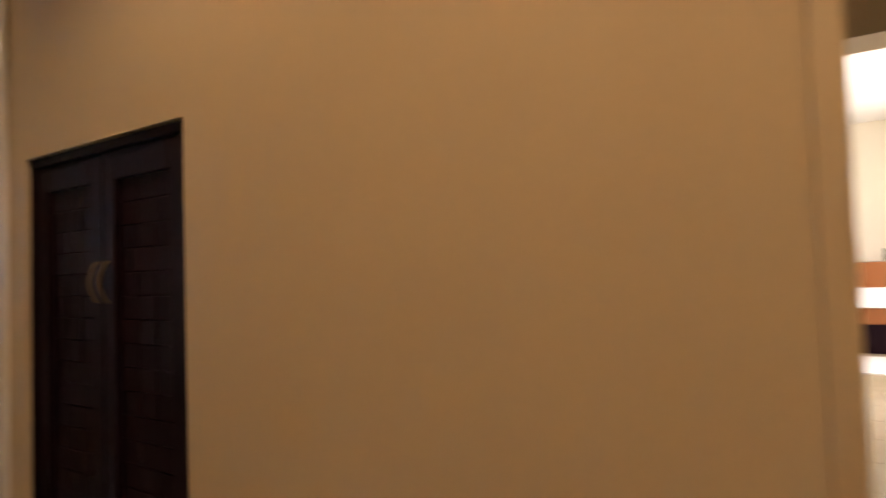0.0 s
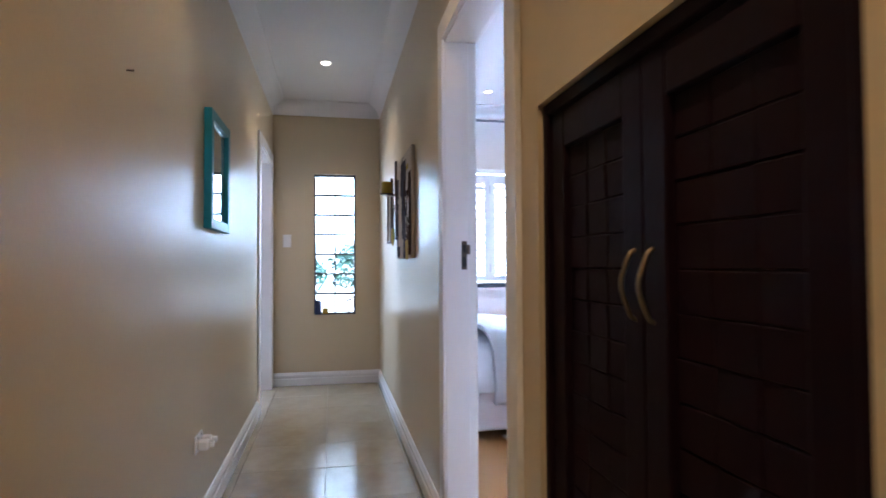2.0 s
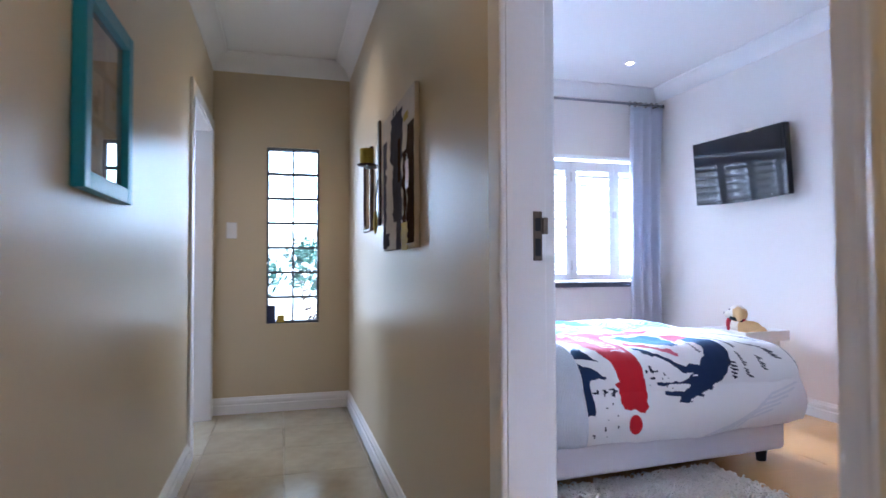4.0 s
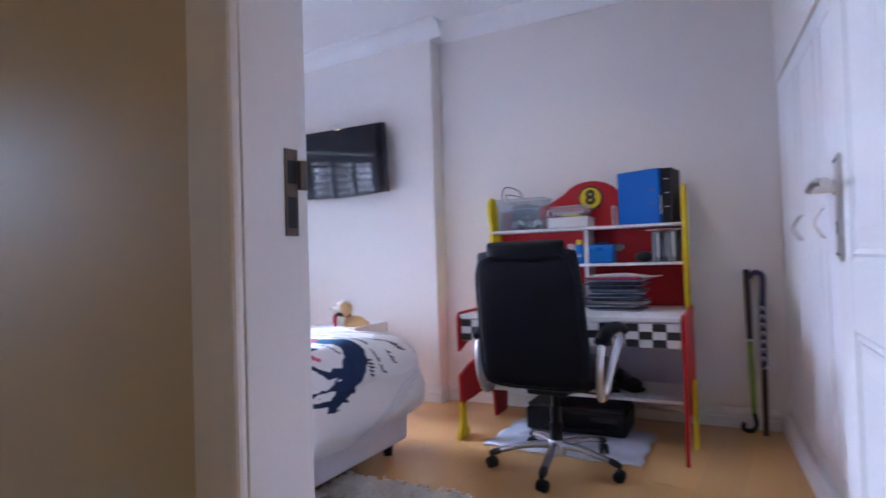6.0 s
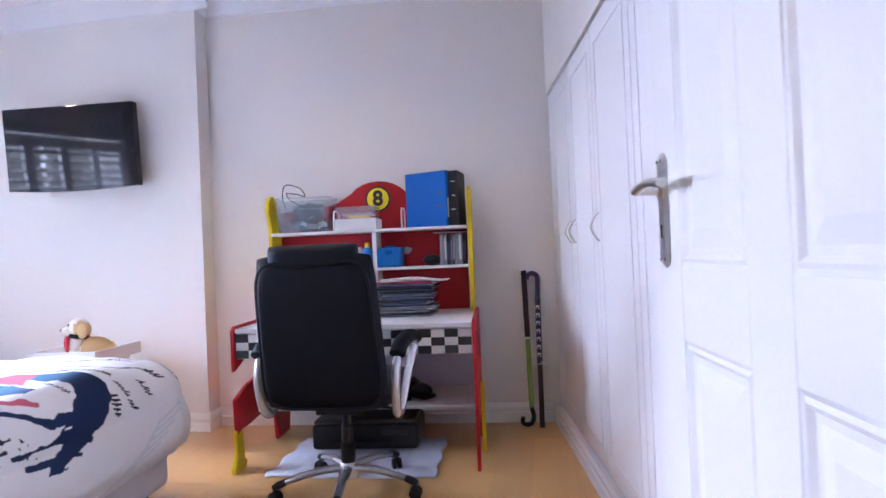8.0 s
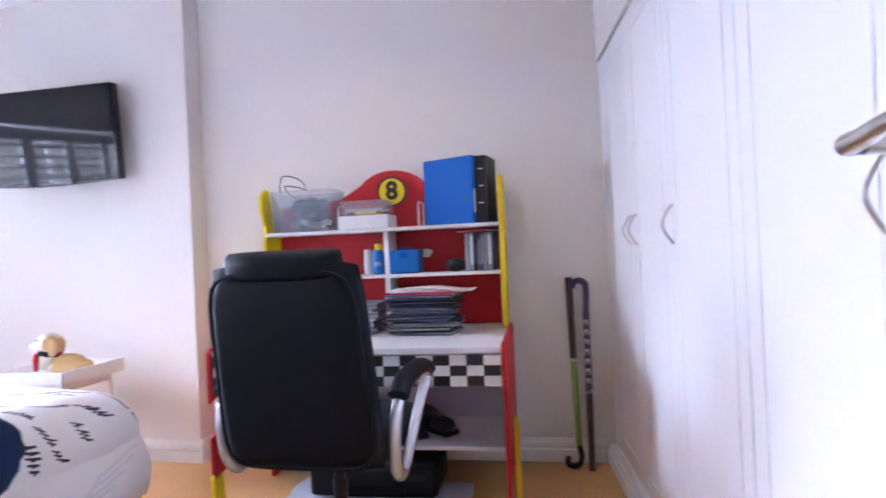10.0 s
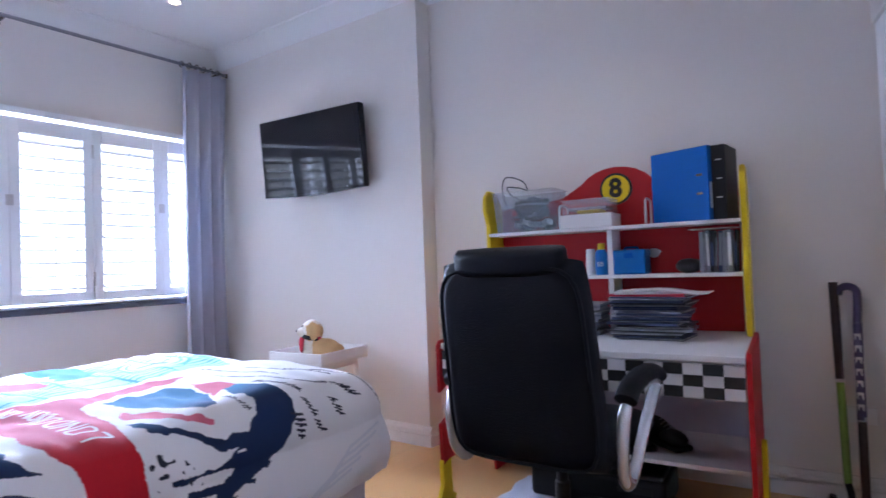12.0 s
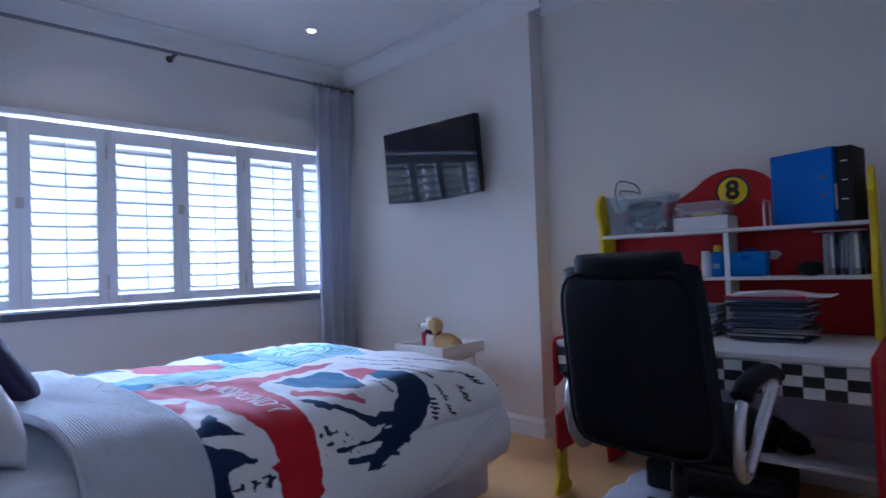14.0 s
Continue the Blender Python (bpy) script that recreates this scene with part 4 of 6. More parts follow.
def curtain():
    root = thing("curtain", pose(-5.94, 3.635, 0), "lilac-grey curtain gathered at the side of the window", "curtain")
    bm = bmesh.new()
    n, rows = 120, 40
    grid = []
    for r in range(rows + 1):
        z = 0.02 + (2.56 - 0.02) * r / rows
        squeeze = 1 - 0.10 * math.sin(math.pi * r / rows)
        line = []
        for i in range(n + 1):
            u = i / n
            amp = 0.055 + 0.010 * math.sin(3.1 * u + 0.8 * r / rows)
            ph = u * 2 * math.pi * 4.0 + 0.35 * math.sin(2.2 * r / rows + u * 4)
            line.append(bm.verts.new((amp * math.sin(ph) + 0.008 * math.sin(2.3 * ph + 1.0), 0.02 + (0.375 * u + 0.010 * math.sin(ph * 2 + 0.5)) * squeeze, z)))
        grid.append(line)
    for r in range(rows):
        for i in range(n):
            bm.faces.new((grid[r][i], grid[r][i + 1], grid[r + 1][i + 1], grid[r + 1][i]))
    ob = smooth(part("cloth", bm, CURTAIN, root), 80)
    so = ob.modifiers.new("thickness", "SOLIDIFY")
    so.thickness = 0.003
    for k in range(6):
        smooth(part("ring", tube([(0.022 * math.cos(t), 0.04 + k * 0.058, 2.585 + 0.022 * math.sin(t)) for t in np.linspace(0, 2 * math.pi, 20)[:-1]], 0.003, 8, closed=True), DARKSTEEL, root))


curtain()


# ---- television ----
def television():
    root = thing("television", pose(-4.868, Y_TV - 0.165, 1.812, 4, 0, 4.2), "black flat-screen television on a wall bracket", "television")
    w, h = 0.872, 0.515
    part("housing", bx(-w / 2, 0.0, -h / 2, w / 2, 0.055, h / 2, 0.008), SCREEN, root)
    part("screen", bx(-w / 2 + 0.032, -0.002, -h / 2 + 0.055, w / 2 - 0.032, 0.004, h / 2 - 0.032, 0.0005), SCREEN, root, "glossy dark screen")
    bm = bmesh.new()
    n = 24
    for lo, hi in ((-0.003, 0.02),):
        top = [bm.verts.new((-w / 2 + 0.004 + (w - 0.008) * i / n, lo, -h / 2 + 0.004)) for i in range(n + 1)]
        bot = [bm.verts.new((-w / 2 + 0.004 + (w - 0.008) * i / n, lo, -h / 2 - 0.018 * math.sin(math.pi * i / n))) for i in range(n + 1)]
        for i in range(n):
            bm.faces.new((top[i], bot[i], bot[i + 1], top[i + 1]))
    ext = bmesh.ops.extrude_face_region(bm, geom=bm.faces[:])
    bmesh.ops.translate(bm, verts=[g for g in ext["geom"] if isinstance(g, bmesh.types.BMVert)], vec=(0, 0.03, 0))
    bmesh.ops.recalc_face_normals(bm, faces=bm.faces)
    part("chin", bm, SCREEN, root)
    br = part("bracket", bx(-0.12, 0.055, -0.12, 0.12, 0.075, 0.12, 0.003), DARKSTEEL, root)
    part("bracket_arm", bx(-0.03, 0.075, -0.04, 0.03, 0.155, 0.04, 0.004), DARKSTEEL, br)
    part("standby_light", bx(0.30, -0.004, -h / 2 + 0.012, 0.306, -0.002, -h / 2 + 0.016), STEEL, root)


television()


# ---- built-in wardrobe ----
def wardrobe():
    """White built-in wardrobe along the whole side wall, at a slant to it; doors with a thin planted moulding."""
    m = pose(-1.912, 4.34, 0, 0, 0, 90 + math.degrees(math.atan(0.15)))      # +x runs along the front into the desk wall, +y points into the room
    root = thing("wardrobe", m, "white built-in wardrobe with moulded doors and bow handles", "wardrobe")
    x0, x1, z0, z1 = -3.2, 0.02, 0.10, 1.985
    part("carcass", bx(x0, -0.20, 0.0, x1, -0.024, H_BED - 0.002), WARDROBE, root)
    base = extrude_profile([(0, 0), (0.064, 0), (0.064, 0.058), (0.056, 0.066), (0.056, 0.078), (0.044, 0.090), (0, 0.094)], (x0, -0.0235, 0), (x1, -0.0235, 0), (0, 1, 0))
    smooth(part("plinth", base, WARDROBE, root, "white moulded plinth"), 30)
    part("upper_fascia", bx(x0, -0.0235, z1 + 0.004, x1, 0.012, H_BED - 0.004, 0.003), BEDROOM, root, "pale painted panel above the doors")
    part("end_stile", bx(-0.104, -0.0235, z0, x1, 0.0, z1, 0.002), WARDROBE, root)
    edges = [-0.106, -0.600, -1.085, -1.62, -2.14, -2.66, -3.18]
    handles = (-0.557, -0.648, -1.117, -2.10, -2.18, -3.14)
    t = 0.014
    for a, b, hx in zip(edges[1:], edges, handles):
        d = part("wardrobe_door", bx(a + 0.002, -0.0235, z0, b - 0.002, 0.0, z1 - 0.004, 0.003), WARDROBE, root)
        e0, e1, f0, f1 = a + 0.062, b - 0.062, 0.175, z1 - 0.085
        for c in ((e0, e1, f0, f0 + t), (e0, e1, f1 - t, f1), (e0, e0 + t, f0 + t, f1 - t), (e1 - t, e1, f0 + t, f1 - t)):
            part("planted_moulding", bx(c[0], -0.001, c[2], c[1], 0.003, c[3], 0.0018), WARDROBE, d)
        zc = 1.133
        pts = [(hx, -0.002, zc - 0.058), (hx, 0.012, zc - 0.048), (hx, 0.034, zc), (hx, 0.012, zc + 0.048), (hx, -0.002, zc + 0.058)]
        smooth(part("bow_handle", tube(curve_pts(pts, 8), 0.0045, 10), STEEL, d, "brushed steel bow handle"))


wardrobe()


# ---- bed ----
BED_M = pose(-4.287, 1.162, 0, 0, 0, 4.0)
bed = thing("bed", BED_M, "double divan bed with a pale valance and black feet", "bed")
BW, BL = 0.76, 1.87
bm = bx(-BW, 0.0, 0.075, BW, BL, 0.34, 0.03, 3)
smooth(part("divan_base", bm, VALANCE, bed, "pale lilac-white divan base"))
smooth(part("mattress", bx(-BW + 0.005, 0.005, 0.341, BW - 0.005, BL - 0.005, 0.585, 0.05, 4), SHEET, bed))
for fx in (-BW + 0.09, BW - 0.09):
    for fy in (0.10, BL - 0.08):
        smooth(part("foot", lathe([(0.0, 0), (0.024, 0), (0.032, 0.075), (0.0, 0.076)], 16, pose(fx, fy, 0)), BLACK, bed, "black tapered foot"))
smooth(part("headboard", bx(-BW - 0.01, -0.045, 0.20, BW + 0.01, -0.002, 1.0, 0.02, 3), VALANCE, bed))


def seg_dist(P, a, b):
    a, b = np.array(a, float), np.array(b, float)
    d = b - a
    t = np.clip(((P - a) @ d) / max(d @ d, 1e-9), 0, 1)
    return np.linalg.norm(P - (a + t[:, None] * d), axis=1)


def polyline(P, pts):
    return np.min([seg_dist(P, p, q) for p, q in zip(pts, pts[1:])], axis=0)


def value_noise(P, scale, seed):
    rs = np.random.RandomState(seed)
    table = rs.rand(64, 64)
    q = P * scale
    i = np.floor(q).astype(int)
    f = q - i
    f = f * f * (3 - 2 * f)
    g = lambda dx, dy: table[(i[:, 0] + dx) % 64, (i[:, 1] + dy) % 64]
    return (g(0, 0) * (1 - f[:, 0]) + g(1, 0) * f[:, 0]) * (1 - f[:, 1]) + (g(0, 1) * (1 - f[:, 0]) + g(1, 1) * f[:, 0]) * f[:, 1]


def inside(P, poly):
    x, y = P[:, 0], P[:, 1]
    r = np.zeros(len(P), bool)
    for (x0, y0), (x1, y1) in zip(poly, poly[1:] + poly[:1]):
        cross = (y0 > y) != (y1 > y)
        xi = x0 + (y - y0) * (x1 - x0) / ((y1 - y0) if y1 != y0 else 1e-9)
        r ^= cross & (x < xi)
    return r


LETTERS = {"L": [[(0, 1), (0, 0), (0.6, 0)]], "O": [[(0, 0.1), (0, 0.9), (0.3, 1), (0.6, 0.9), (0.6, 0.1), (0.3, 0), (0, 0.1)]],
           "N": [[(0, 0), (0, 1), (0.6, 0), (0.6, 1)]], "D": [[(0, 0), (0, 1), (0.4, 0.9), (0.6, 0.5), (0.4, 0.1), (0, 0)]]}


def duvet_print(P0):
    """Colour of the printed cotton at places (across, along) on the cloth."""
    ragged = np.stack([value_noise(P0, 38, 3) - 0.5, value_noise(P0, 38, 9) - 0.5], 1)
    coarse = np.stack([value_noise(P0, 9, 5) - 0.5, value_noise(P0, 9, 6) - 0.5], 1)
    P = P0 + ragged * 0.014 + coarse * 0.012
    C = np.tile(np.array([0.86, 0.85, 0.86]), (len(P), 1))
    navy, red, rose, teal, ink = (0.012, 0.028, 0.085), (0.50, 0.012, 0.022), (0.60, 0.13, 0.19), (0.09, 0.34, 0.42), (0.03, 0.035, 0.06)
    blue = (0.015, 0.085, 0.20)

    def fill(mask, c):
        C[mask] = c

    # tower with a clock, in washes of teal
    tow = inside(P0 + coarse * 0.012, [(-0.06, 0.60), (0.03, 0.75), (0.13, 0.91), (0.07, 1.22), (0.11, 1.43), (0.05, 1.79), (-0.19, 1.86), (-0.55, 1.86), (-0.62, 1.60), (-0.47, 1.38), (-0.38, 1.23), (-0.35, 1.07), (-0.27, 0.85), (-0.25, 0.62)])
    wash = value_noise(P0, 7, 11)
    for k in range(3):
        C[tow, k] = (0.40, 0.66, 0.74)[k] * (0.75 + 0.5 * wash[tow])
    axis = P0[:, 0] + 0.09 * P0[:, 1]
    bands = np.floor(P0[:, 1] * 6.0)
    fill(tow & (np.abs((P0[:, 1] * 6.0) % 1 - 0.5) > 0.46), teal)
    fill(tow & (bands % 2 == 0) & (np.abs((axis * 26) % 1 - 0.5) < 0.16), teal)
    fill(tow & (bands % 2 == 1) & (np.abs((axis * 9) % 1 - 0.5) < 0.05), teal)
    dc = np.hypot((P0[:, 0] + 0.29) * 1.0, P0[:, 1] - 1.63)
    fill(dc < 0.15, (0.45, 0.70, 0.77))
    fill((np.abs(dc - 0.15) < 0.010) | (np.abs(dc - 0.115) < 0.005), teal)
    fill((seg_dist(P0, (-0.29, 1.55), (-0.29, 1.70)) < 0.008) | (seg_dist(P0, (-0.36, 1.62), (-0.23, 1.65)) < 0.008), ink)
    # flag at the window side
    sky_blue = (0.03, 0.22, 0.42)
    fill(inside(P, [(-1.2, 0.60), (-0.54, 0.66), (-0.47, 0.82), (-0.53, 0.80), (-1.2, 0.74)]), sky_blue)
    fill(inside(P, [(-1.2, 0.86), (-0.52, 0.84), (-0.33, 0.81), (-0.26, 1.02), (-0.20, 1.14), (-0.31, 1.15), (-0.48, 1.05), (-1.2, 1.02)]), rose)
    fill(inside(P, [(-1.2, 1.18), (-0.44, 1.26), (-0.26, 1.20), (-0.25, 1.32), (-0.38, 1.42), (-1.2, 1.40)]), sky_blue)
    fill(inside(P, [(-0.16, 0.55), (-0.09, 0.62), (-0.02, 0.73), (0.05, 0.73), (0.08, 0.65), (0.06, 0.55)]), sky_blue)
    # red cross: rose on top, turning to red over the door-side edge
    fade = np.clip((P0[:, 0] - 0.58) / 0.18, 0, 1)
    cross = inside(P, [(0.05, 0.55), (0.09, 0.83), (0.17, 0.95), (0.20, 1.08), (0.11, 1.31), (0.23, 1.44), (0.24, 1.39), (0.21, 1.24), (0.27, 1.09), (0.35, 0.99), (0.45, 0.98), (0.65, 0.95), (0.75, 0.93), (0.83, 0.93), (0.91, 0.93), (0.96, 0.92),
                       (1.00, 0.90), (0.98, 0.79), (0.91, 0.78), (0.89, 0.78), (0.87, 0.755), (0.86, 0.79), (0.82, 0.78), (0.78, 0.78), (0.74, 0.75), (0.69, 0.74), (0.60, 0.73), (0.46, 0.74), (0.25, 0.76), (0.17, 0.55)])
    drip = np.hypot((P0[:, 0] - 1.05) * 0.8, P0[:, 1] - 0.84) < 0.035
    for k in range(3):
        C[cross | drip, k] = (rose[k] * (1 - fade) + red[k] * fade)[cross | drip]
    fill(inside(P, [(0.36, 0.50), (0.31, 0.74), (0.50, 0.64), (0.58, 0.56), (0.58, 0.50)]), rose)
    fill(inside(P, [(0.49, 1.04), (0.57, 1.09), (0.66, 1.12), (0.75, 1.18), (0.76, 1.17), (0.71, 1.11), (0.62, 1.06), (0.56, 1.00)]), rose)
    fill(inside(P, [(0.33, 1.38), (0.43, 1.42), (0.59, 1.44), (0.55, 1.40), (0.54, 1.36), (0.58, 1.30), (0.46, 1.34)]), rose)
    # navy fields: lighter blue on top, turning to navy over the door-side edge
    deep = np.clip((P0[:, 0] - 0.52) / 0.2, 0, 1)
    field = inside(P, [(0.74, 0.50), (0.69, 0.59), (0.63, 0.65), (0.60, 0.68), (0.68, 0.66), (0.72, 0.68), (0.76, 0.71), (0.75, 0.65), (0.72, 0.60), (0.74, 0.58), (0.78, 0.62), (0.81, 0.67), (0.83, 0.72), (0.84, 0.72), (0.84, 0.66), (0.845, 0.63), (0.87, 0.63), (1.00, 0.64), (1.00, 0.58), (0.85, 0.57), (0.85, 0.50)])
    field |= inside(P, [(0.31, 1.08), (0.29, 1.18), (0.29, 1.30), (0.39, 1.34), (0.53, 1.31), (0.69, 1.23), (0.69, 1.18), (0.62, 1.16), (0.53, 1.12), (0.44, 1.08)])
    field |= inside(P, [(0.62, 0.98), (0.64, 1.01), (0.70, 1.05), (0.75, 1.09), (0.78, 1.14), (0.81, 1.19), (0.81, 1.28), (0.86, 1.26), (0.85, 1.18), (0.83, 1.15), (0.80, 1.12), (0.75, 1.06), (0.70, 1.00)])
    # the painted ring with a dry brush tail
    field |= inside(P, [(0.54, 1.37), (0.54, 1.44), (0.63, 1.475), (0.70, 1.485), (0.76, 1.485), (0.81, 1.47), (0.86, 1.43), (0.90, 1.37), (0.92, 1.31), (0.90, 1.25), (0.85, 1.24), (0.82, 1.26), (0.79, 1.29), (0.76, 1.33), (0.72, 1.35), (0.67, 1.35), (0.65, 1.32)])
    field |= inside(P, [(0.84, 1.36), (0.89, 1.36), (0.92, 1.31), (0.945, 1.24), (0.970, 1.15), (0.962, 1.10), (0.935, 1.12), (0.91, 1.18), (0.87, 1.22)])
    dry = value_noise(P0 @ np.array([[0.98, 0.17], [-0.17, 0.98]]) * np.array([85.0, 8.0]), 1.0, 21)
    field |= inside(P, [(0.92, 1.33), (0.965, 1.24), (0.985, 1.14), (0.98, 1.06), (0.94, 1.02), (0.91, 1.03), (0.905, 1.17), (0.893, 1.10), (0.885, 0.99), (0.868, 0.99), (0.872, 1.15), (0.85, 1.25)]) & (dry > 0.40)
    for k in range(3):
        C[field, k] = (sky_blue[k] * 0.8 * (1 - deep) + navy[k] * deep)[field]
    # spatter
    sp = value_noise(P0, 60, 31)
    fill((sp > 0.74) & inside(P0, [(0.78, 0.94), (0.80, 1.03), (0.90, 1.10), (0.91, 1.02), (0.88, 0.95)]), ink)
    fill((sp > 0.72) & inside(P0, [(0.885, 0.66), (0.885, 0.77), (0.91, 0.77), (0.91, 0.66)]), ink)
    fill((sp > 0.88) & inside(P0, [(0.90, 0.62), (1.1, 0.62), (1.1, 0.78), (0.90, 0.77)]), ink)
    # lettering, read from the window side
    for word, x, b0, hgt in (("LONDON", 0.68, 0.87, 0.075), ("DON", 0.36, 0.90, 0.05), ("ON", 0.22, 0.87, 0.05)):
        for ch in word:
            for st in LETTERS[ch]:
                pts = [(x - u * hgt * 0.9, b0 - 0.02 * (0.68 - x) + (1 - v) * hgt - hgt / 2) for u, v in st]
                fill(polyline(P0, pts) < 0.0048, (0.80, 0.74, 0.78))
            x -= hgt * 0.82
    # lines of handwriting that cannot be read
    rs = random.Random(12)
    hand = []
    for (a0, b0), (a1, b1), n, hgt in (((0.14, 1.56), (0.54, 1.62), 34, 0.018), ((0.30, 1.50), (0.65, 1.57), 30, 0.018), ((0.56, 1.475), (0.74, 1.55), 18, 0.022), ((0.30, 1.66), (0.66, 1.80), 30, 0.018), ((0.49, 1.72), (0.70, 1.90), 22, 0.018),
                                       ((0.65, 1.59), (0.71, 1.75), 14, 0.022), ((0.80, 1.455), (0.91, 1.465), 6, 0.045), ((0.76, 1.53), (0.88, 1.56), 9, 0.034), ((0.77, 1.66), (0.86, 1.67), 6, 0.032), ((0.72, 1.75), (0.80, 1.78), 6, 0.044), ((0.71, 1.89), (0.83, 1.96), 9, 0.030), ((0.82, 1.98), (0.87, 2.01), 4, 0.038), ((0.63, 1.295), (0.75, 1.30), 10, 0.018)):
        for q in range(n):
            if q % 6 == 5:
                continue
            f = (q + rs.uniform(-0.2, 0.2)) / n
            pa, pb = a0 + (a1 - a0) * f, b0 + (b1 - b0) * f
            tall = hgt * rs.choice((0.6, 0.7, 1.0, 1.25))
            hand.append(((pa, pb), (pa + tall * 0.35, pb + tall), 0.0016 + hgt * 0.05))
            hand.append(((pa + tall * 0.35, pb + tall), (pa + 0.012, pb + tall * 0.3), 0.0012 + hgt * 0.025))
    near = (P0[:, 0] > 0.10) & (P0[:, 1] > 1.25)
    idx = np.where(near)[0]
    Q = P0[idx]
    hit = np.zeros(len(idx), bool)
    for s0, s1, wd in hand:
        sel = (np.abs(Q[:, 0] - s0[0]) < 0.08) & (np.abs(Q[:, 1] - s0[1]) < 0.08)
        if sel.any():
            hit[sel] |= seg_dist(Q[sel], s0, s1) < wd
    C[idx[hit]] = ink
    # pale grey feather strokes on the drop
    for k in range(5):
        d = polyline(P0, [(0.92 + 0.03 * k, 1.92 - 0.06 * k), (0.96 + 0.03 * k, 1.70 - 0.05 * k), (1.14, 1.42 - 0.04 * k)])
        C[(d < 0.005) & (C[:, 0] > 0.7)] = (0.74, 0.75, 0.79)
    return C


def cloth_material():
    m = bpy.data.materials.new("printed_cotton")
    m.use_nodes = True
    n, l = m.node_tree.nodes, m.node_tree.links
    b = n["Principled BSDF"]
    b.inputs["Roughness"].default_value, b.inputs["Specular IOR Level"].default_value = 0.85, 0.25
    at = n.new("ShaderNodeAttribute")
    at.attribute_name = "print"
    no, bp, tc = n.new("ShaderNodeTexNoise"), n.new("ShaderNodeBump"), n.new("ShaderNodeTexCoord")
    no.inputs["Scale"].default_value, no.inputs["Detail"].default_value = 220, 3
    bp.inputs["Distance"].default_value = 0.0008
    l.new(tc.outputs["Object"], no.inputs["Vector"])
    l.new(no.outputs[0], bp.inputs["Height"])
    l.new(bp.outputs[0], b.inputs["Normal"])
    l.new(at.outputs["Color"], b.inputs["Base Color"])
    return m


def drape(A, B, w, l, top, r, flare, amp, seed):
    """Places on a quilt laid over a bed: A across and B along the cloth, draped over both sides and the foot."""
    ex = np.maximum(np.abs(A) - (w - r), 0) * np.sign(A)
    ey = np.maximum(B - (l - r), 0)
    e = np.hypot(ex, ey) + 1e-9
    dx, dy = ex / e, ey / e
    arc = r * math.pi / 2
    hang_q = np.clip((e - arc) / 0.26, 0, 1.2)
    off = np.where(e < arc, r * np.sin(np.minimum(e, arc) / r), r + flare * 0.42 * np.sin(math.pi * hang_q * 0.82) - 0.03 * hang_q ** 3)
    drop = np.where(e < arc, r * (1 - np.cos(np.minimum(e, arc) / r)), r + (e - arc))
    P = np.stack([A, B], 1)
    ang = np.arctan2(dy, dx)
    hang = np.clip((e - arc * 0.5) / 0.4, 0, 1)
    fold = np.sin(ang * 7 + seed) * 0.016 * hang * (np.abs(dx * dy) * 2) + (value_noise(P, 3.2, seed + 1) - 0.5) * 0.05 * hang
    x = np.clip(A, -(w - r), w - r) + dx * (off + fold)
    y = np.minimum(B, l - r) + dy * (off + fold)
    wr = (value_noise(P, 4.0, seed) - 0.5) * amp + (value_noise(P * np.array([1.0, 2.2]), 9.0, seed + 2) - 0.5) * amp * 0.35
    crown = 0.02 * np.cos(np.clip(A / w, -1, 1) * math.pi / 2)
    z = top + crown - drop + wr * (1 - 0.4 * hang)
    return np.stack([x, y, z], 1), e


def cloth_grid(name, a0, a1, b0, b1, na, nb, w, l, top, r, hem, mt, parent, label, amp=0.035, seed=4, flare=0.10, colour=None):
    a, b = np.meshgrid(np.linspace(a0, a1, na), np.linspace(b0, b1, nb))
    A, B = a.ravel(), b.ravel()
    V, e = drape(A, B, w, l, top, r, flare, amp, seed)
    idx = np.arange(na * nb).reshape(nb, na)
    quads = np.stack([idx[:-1, :-1].ravel(), idx[:-1, 1:].ravel(), idx[1:, 1:].ravel(), idx[1:, :-1].ravel()], 1)
    quads = quads[(e[quads] < hem + (value_noise(np.stack([A, B], 1), 4, 8)[quads] - 0.5) * 0.02).all(1)]
    used = np.unique(quads)
    remap = -np.ones(na * nb, int)
    remap[used] = np.arange(len(used))
    me = bpy.data.meshes.new(name)
    me.from_pydata(V[used].tolist(), [], remap[quads].tolist())
    me.shade_smooth()
    if colour is not None:
        C = colour(np.stack([A[used], B[used]], 1))
        at = me.attributes.new("print", "FLOAT_COLOR", "POINT")
        at.data.foreach_set("color", np.concatenate([C, np.ones((len(C), 1))], 1).astype(np.float32).ravel())
    me.materials.append(mt)
    ob = tagged(new(name, me), label)
    ob.parent = parent
    return ob


duvet = thing("duvet", BED_M, "white duvet printed with a red and navy flag", "duvet")
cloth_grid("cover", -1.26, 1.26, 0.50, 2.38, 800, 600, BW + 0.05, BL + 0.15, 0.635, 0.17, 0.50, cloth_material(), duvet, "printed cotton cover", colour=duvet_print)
quilt = thing("folded_quilt", BED_M, "blue-grey ribbed quilt folded back over the duvet", "quilt")
q = cloth_grid("quilt_fold", -1.25, 1.25, 0.27, 0.565, 130, 30, BW + 0.057, 5.0, 0.655, 0.17, 0.50, RIB, quilt, "", amp=0.03, seed=14)
so = q.modifiers.new("thickness", "SOLIDIFY")
so.thickness, so.offset = 0.028, 1.0
sheet = thing("top_sheet", BED_M, "pale blue sheet at the head of the bed", "sheet")
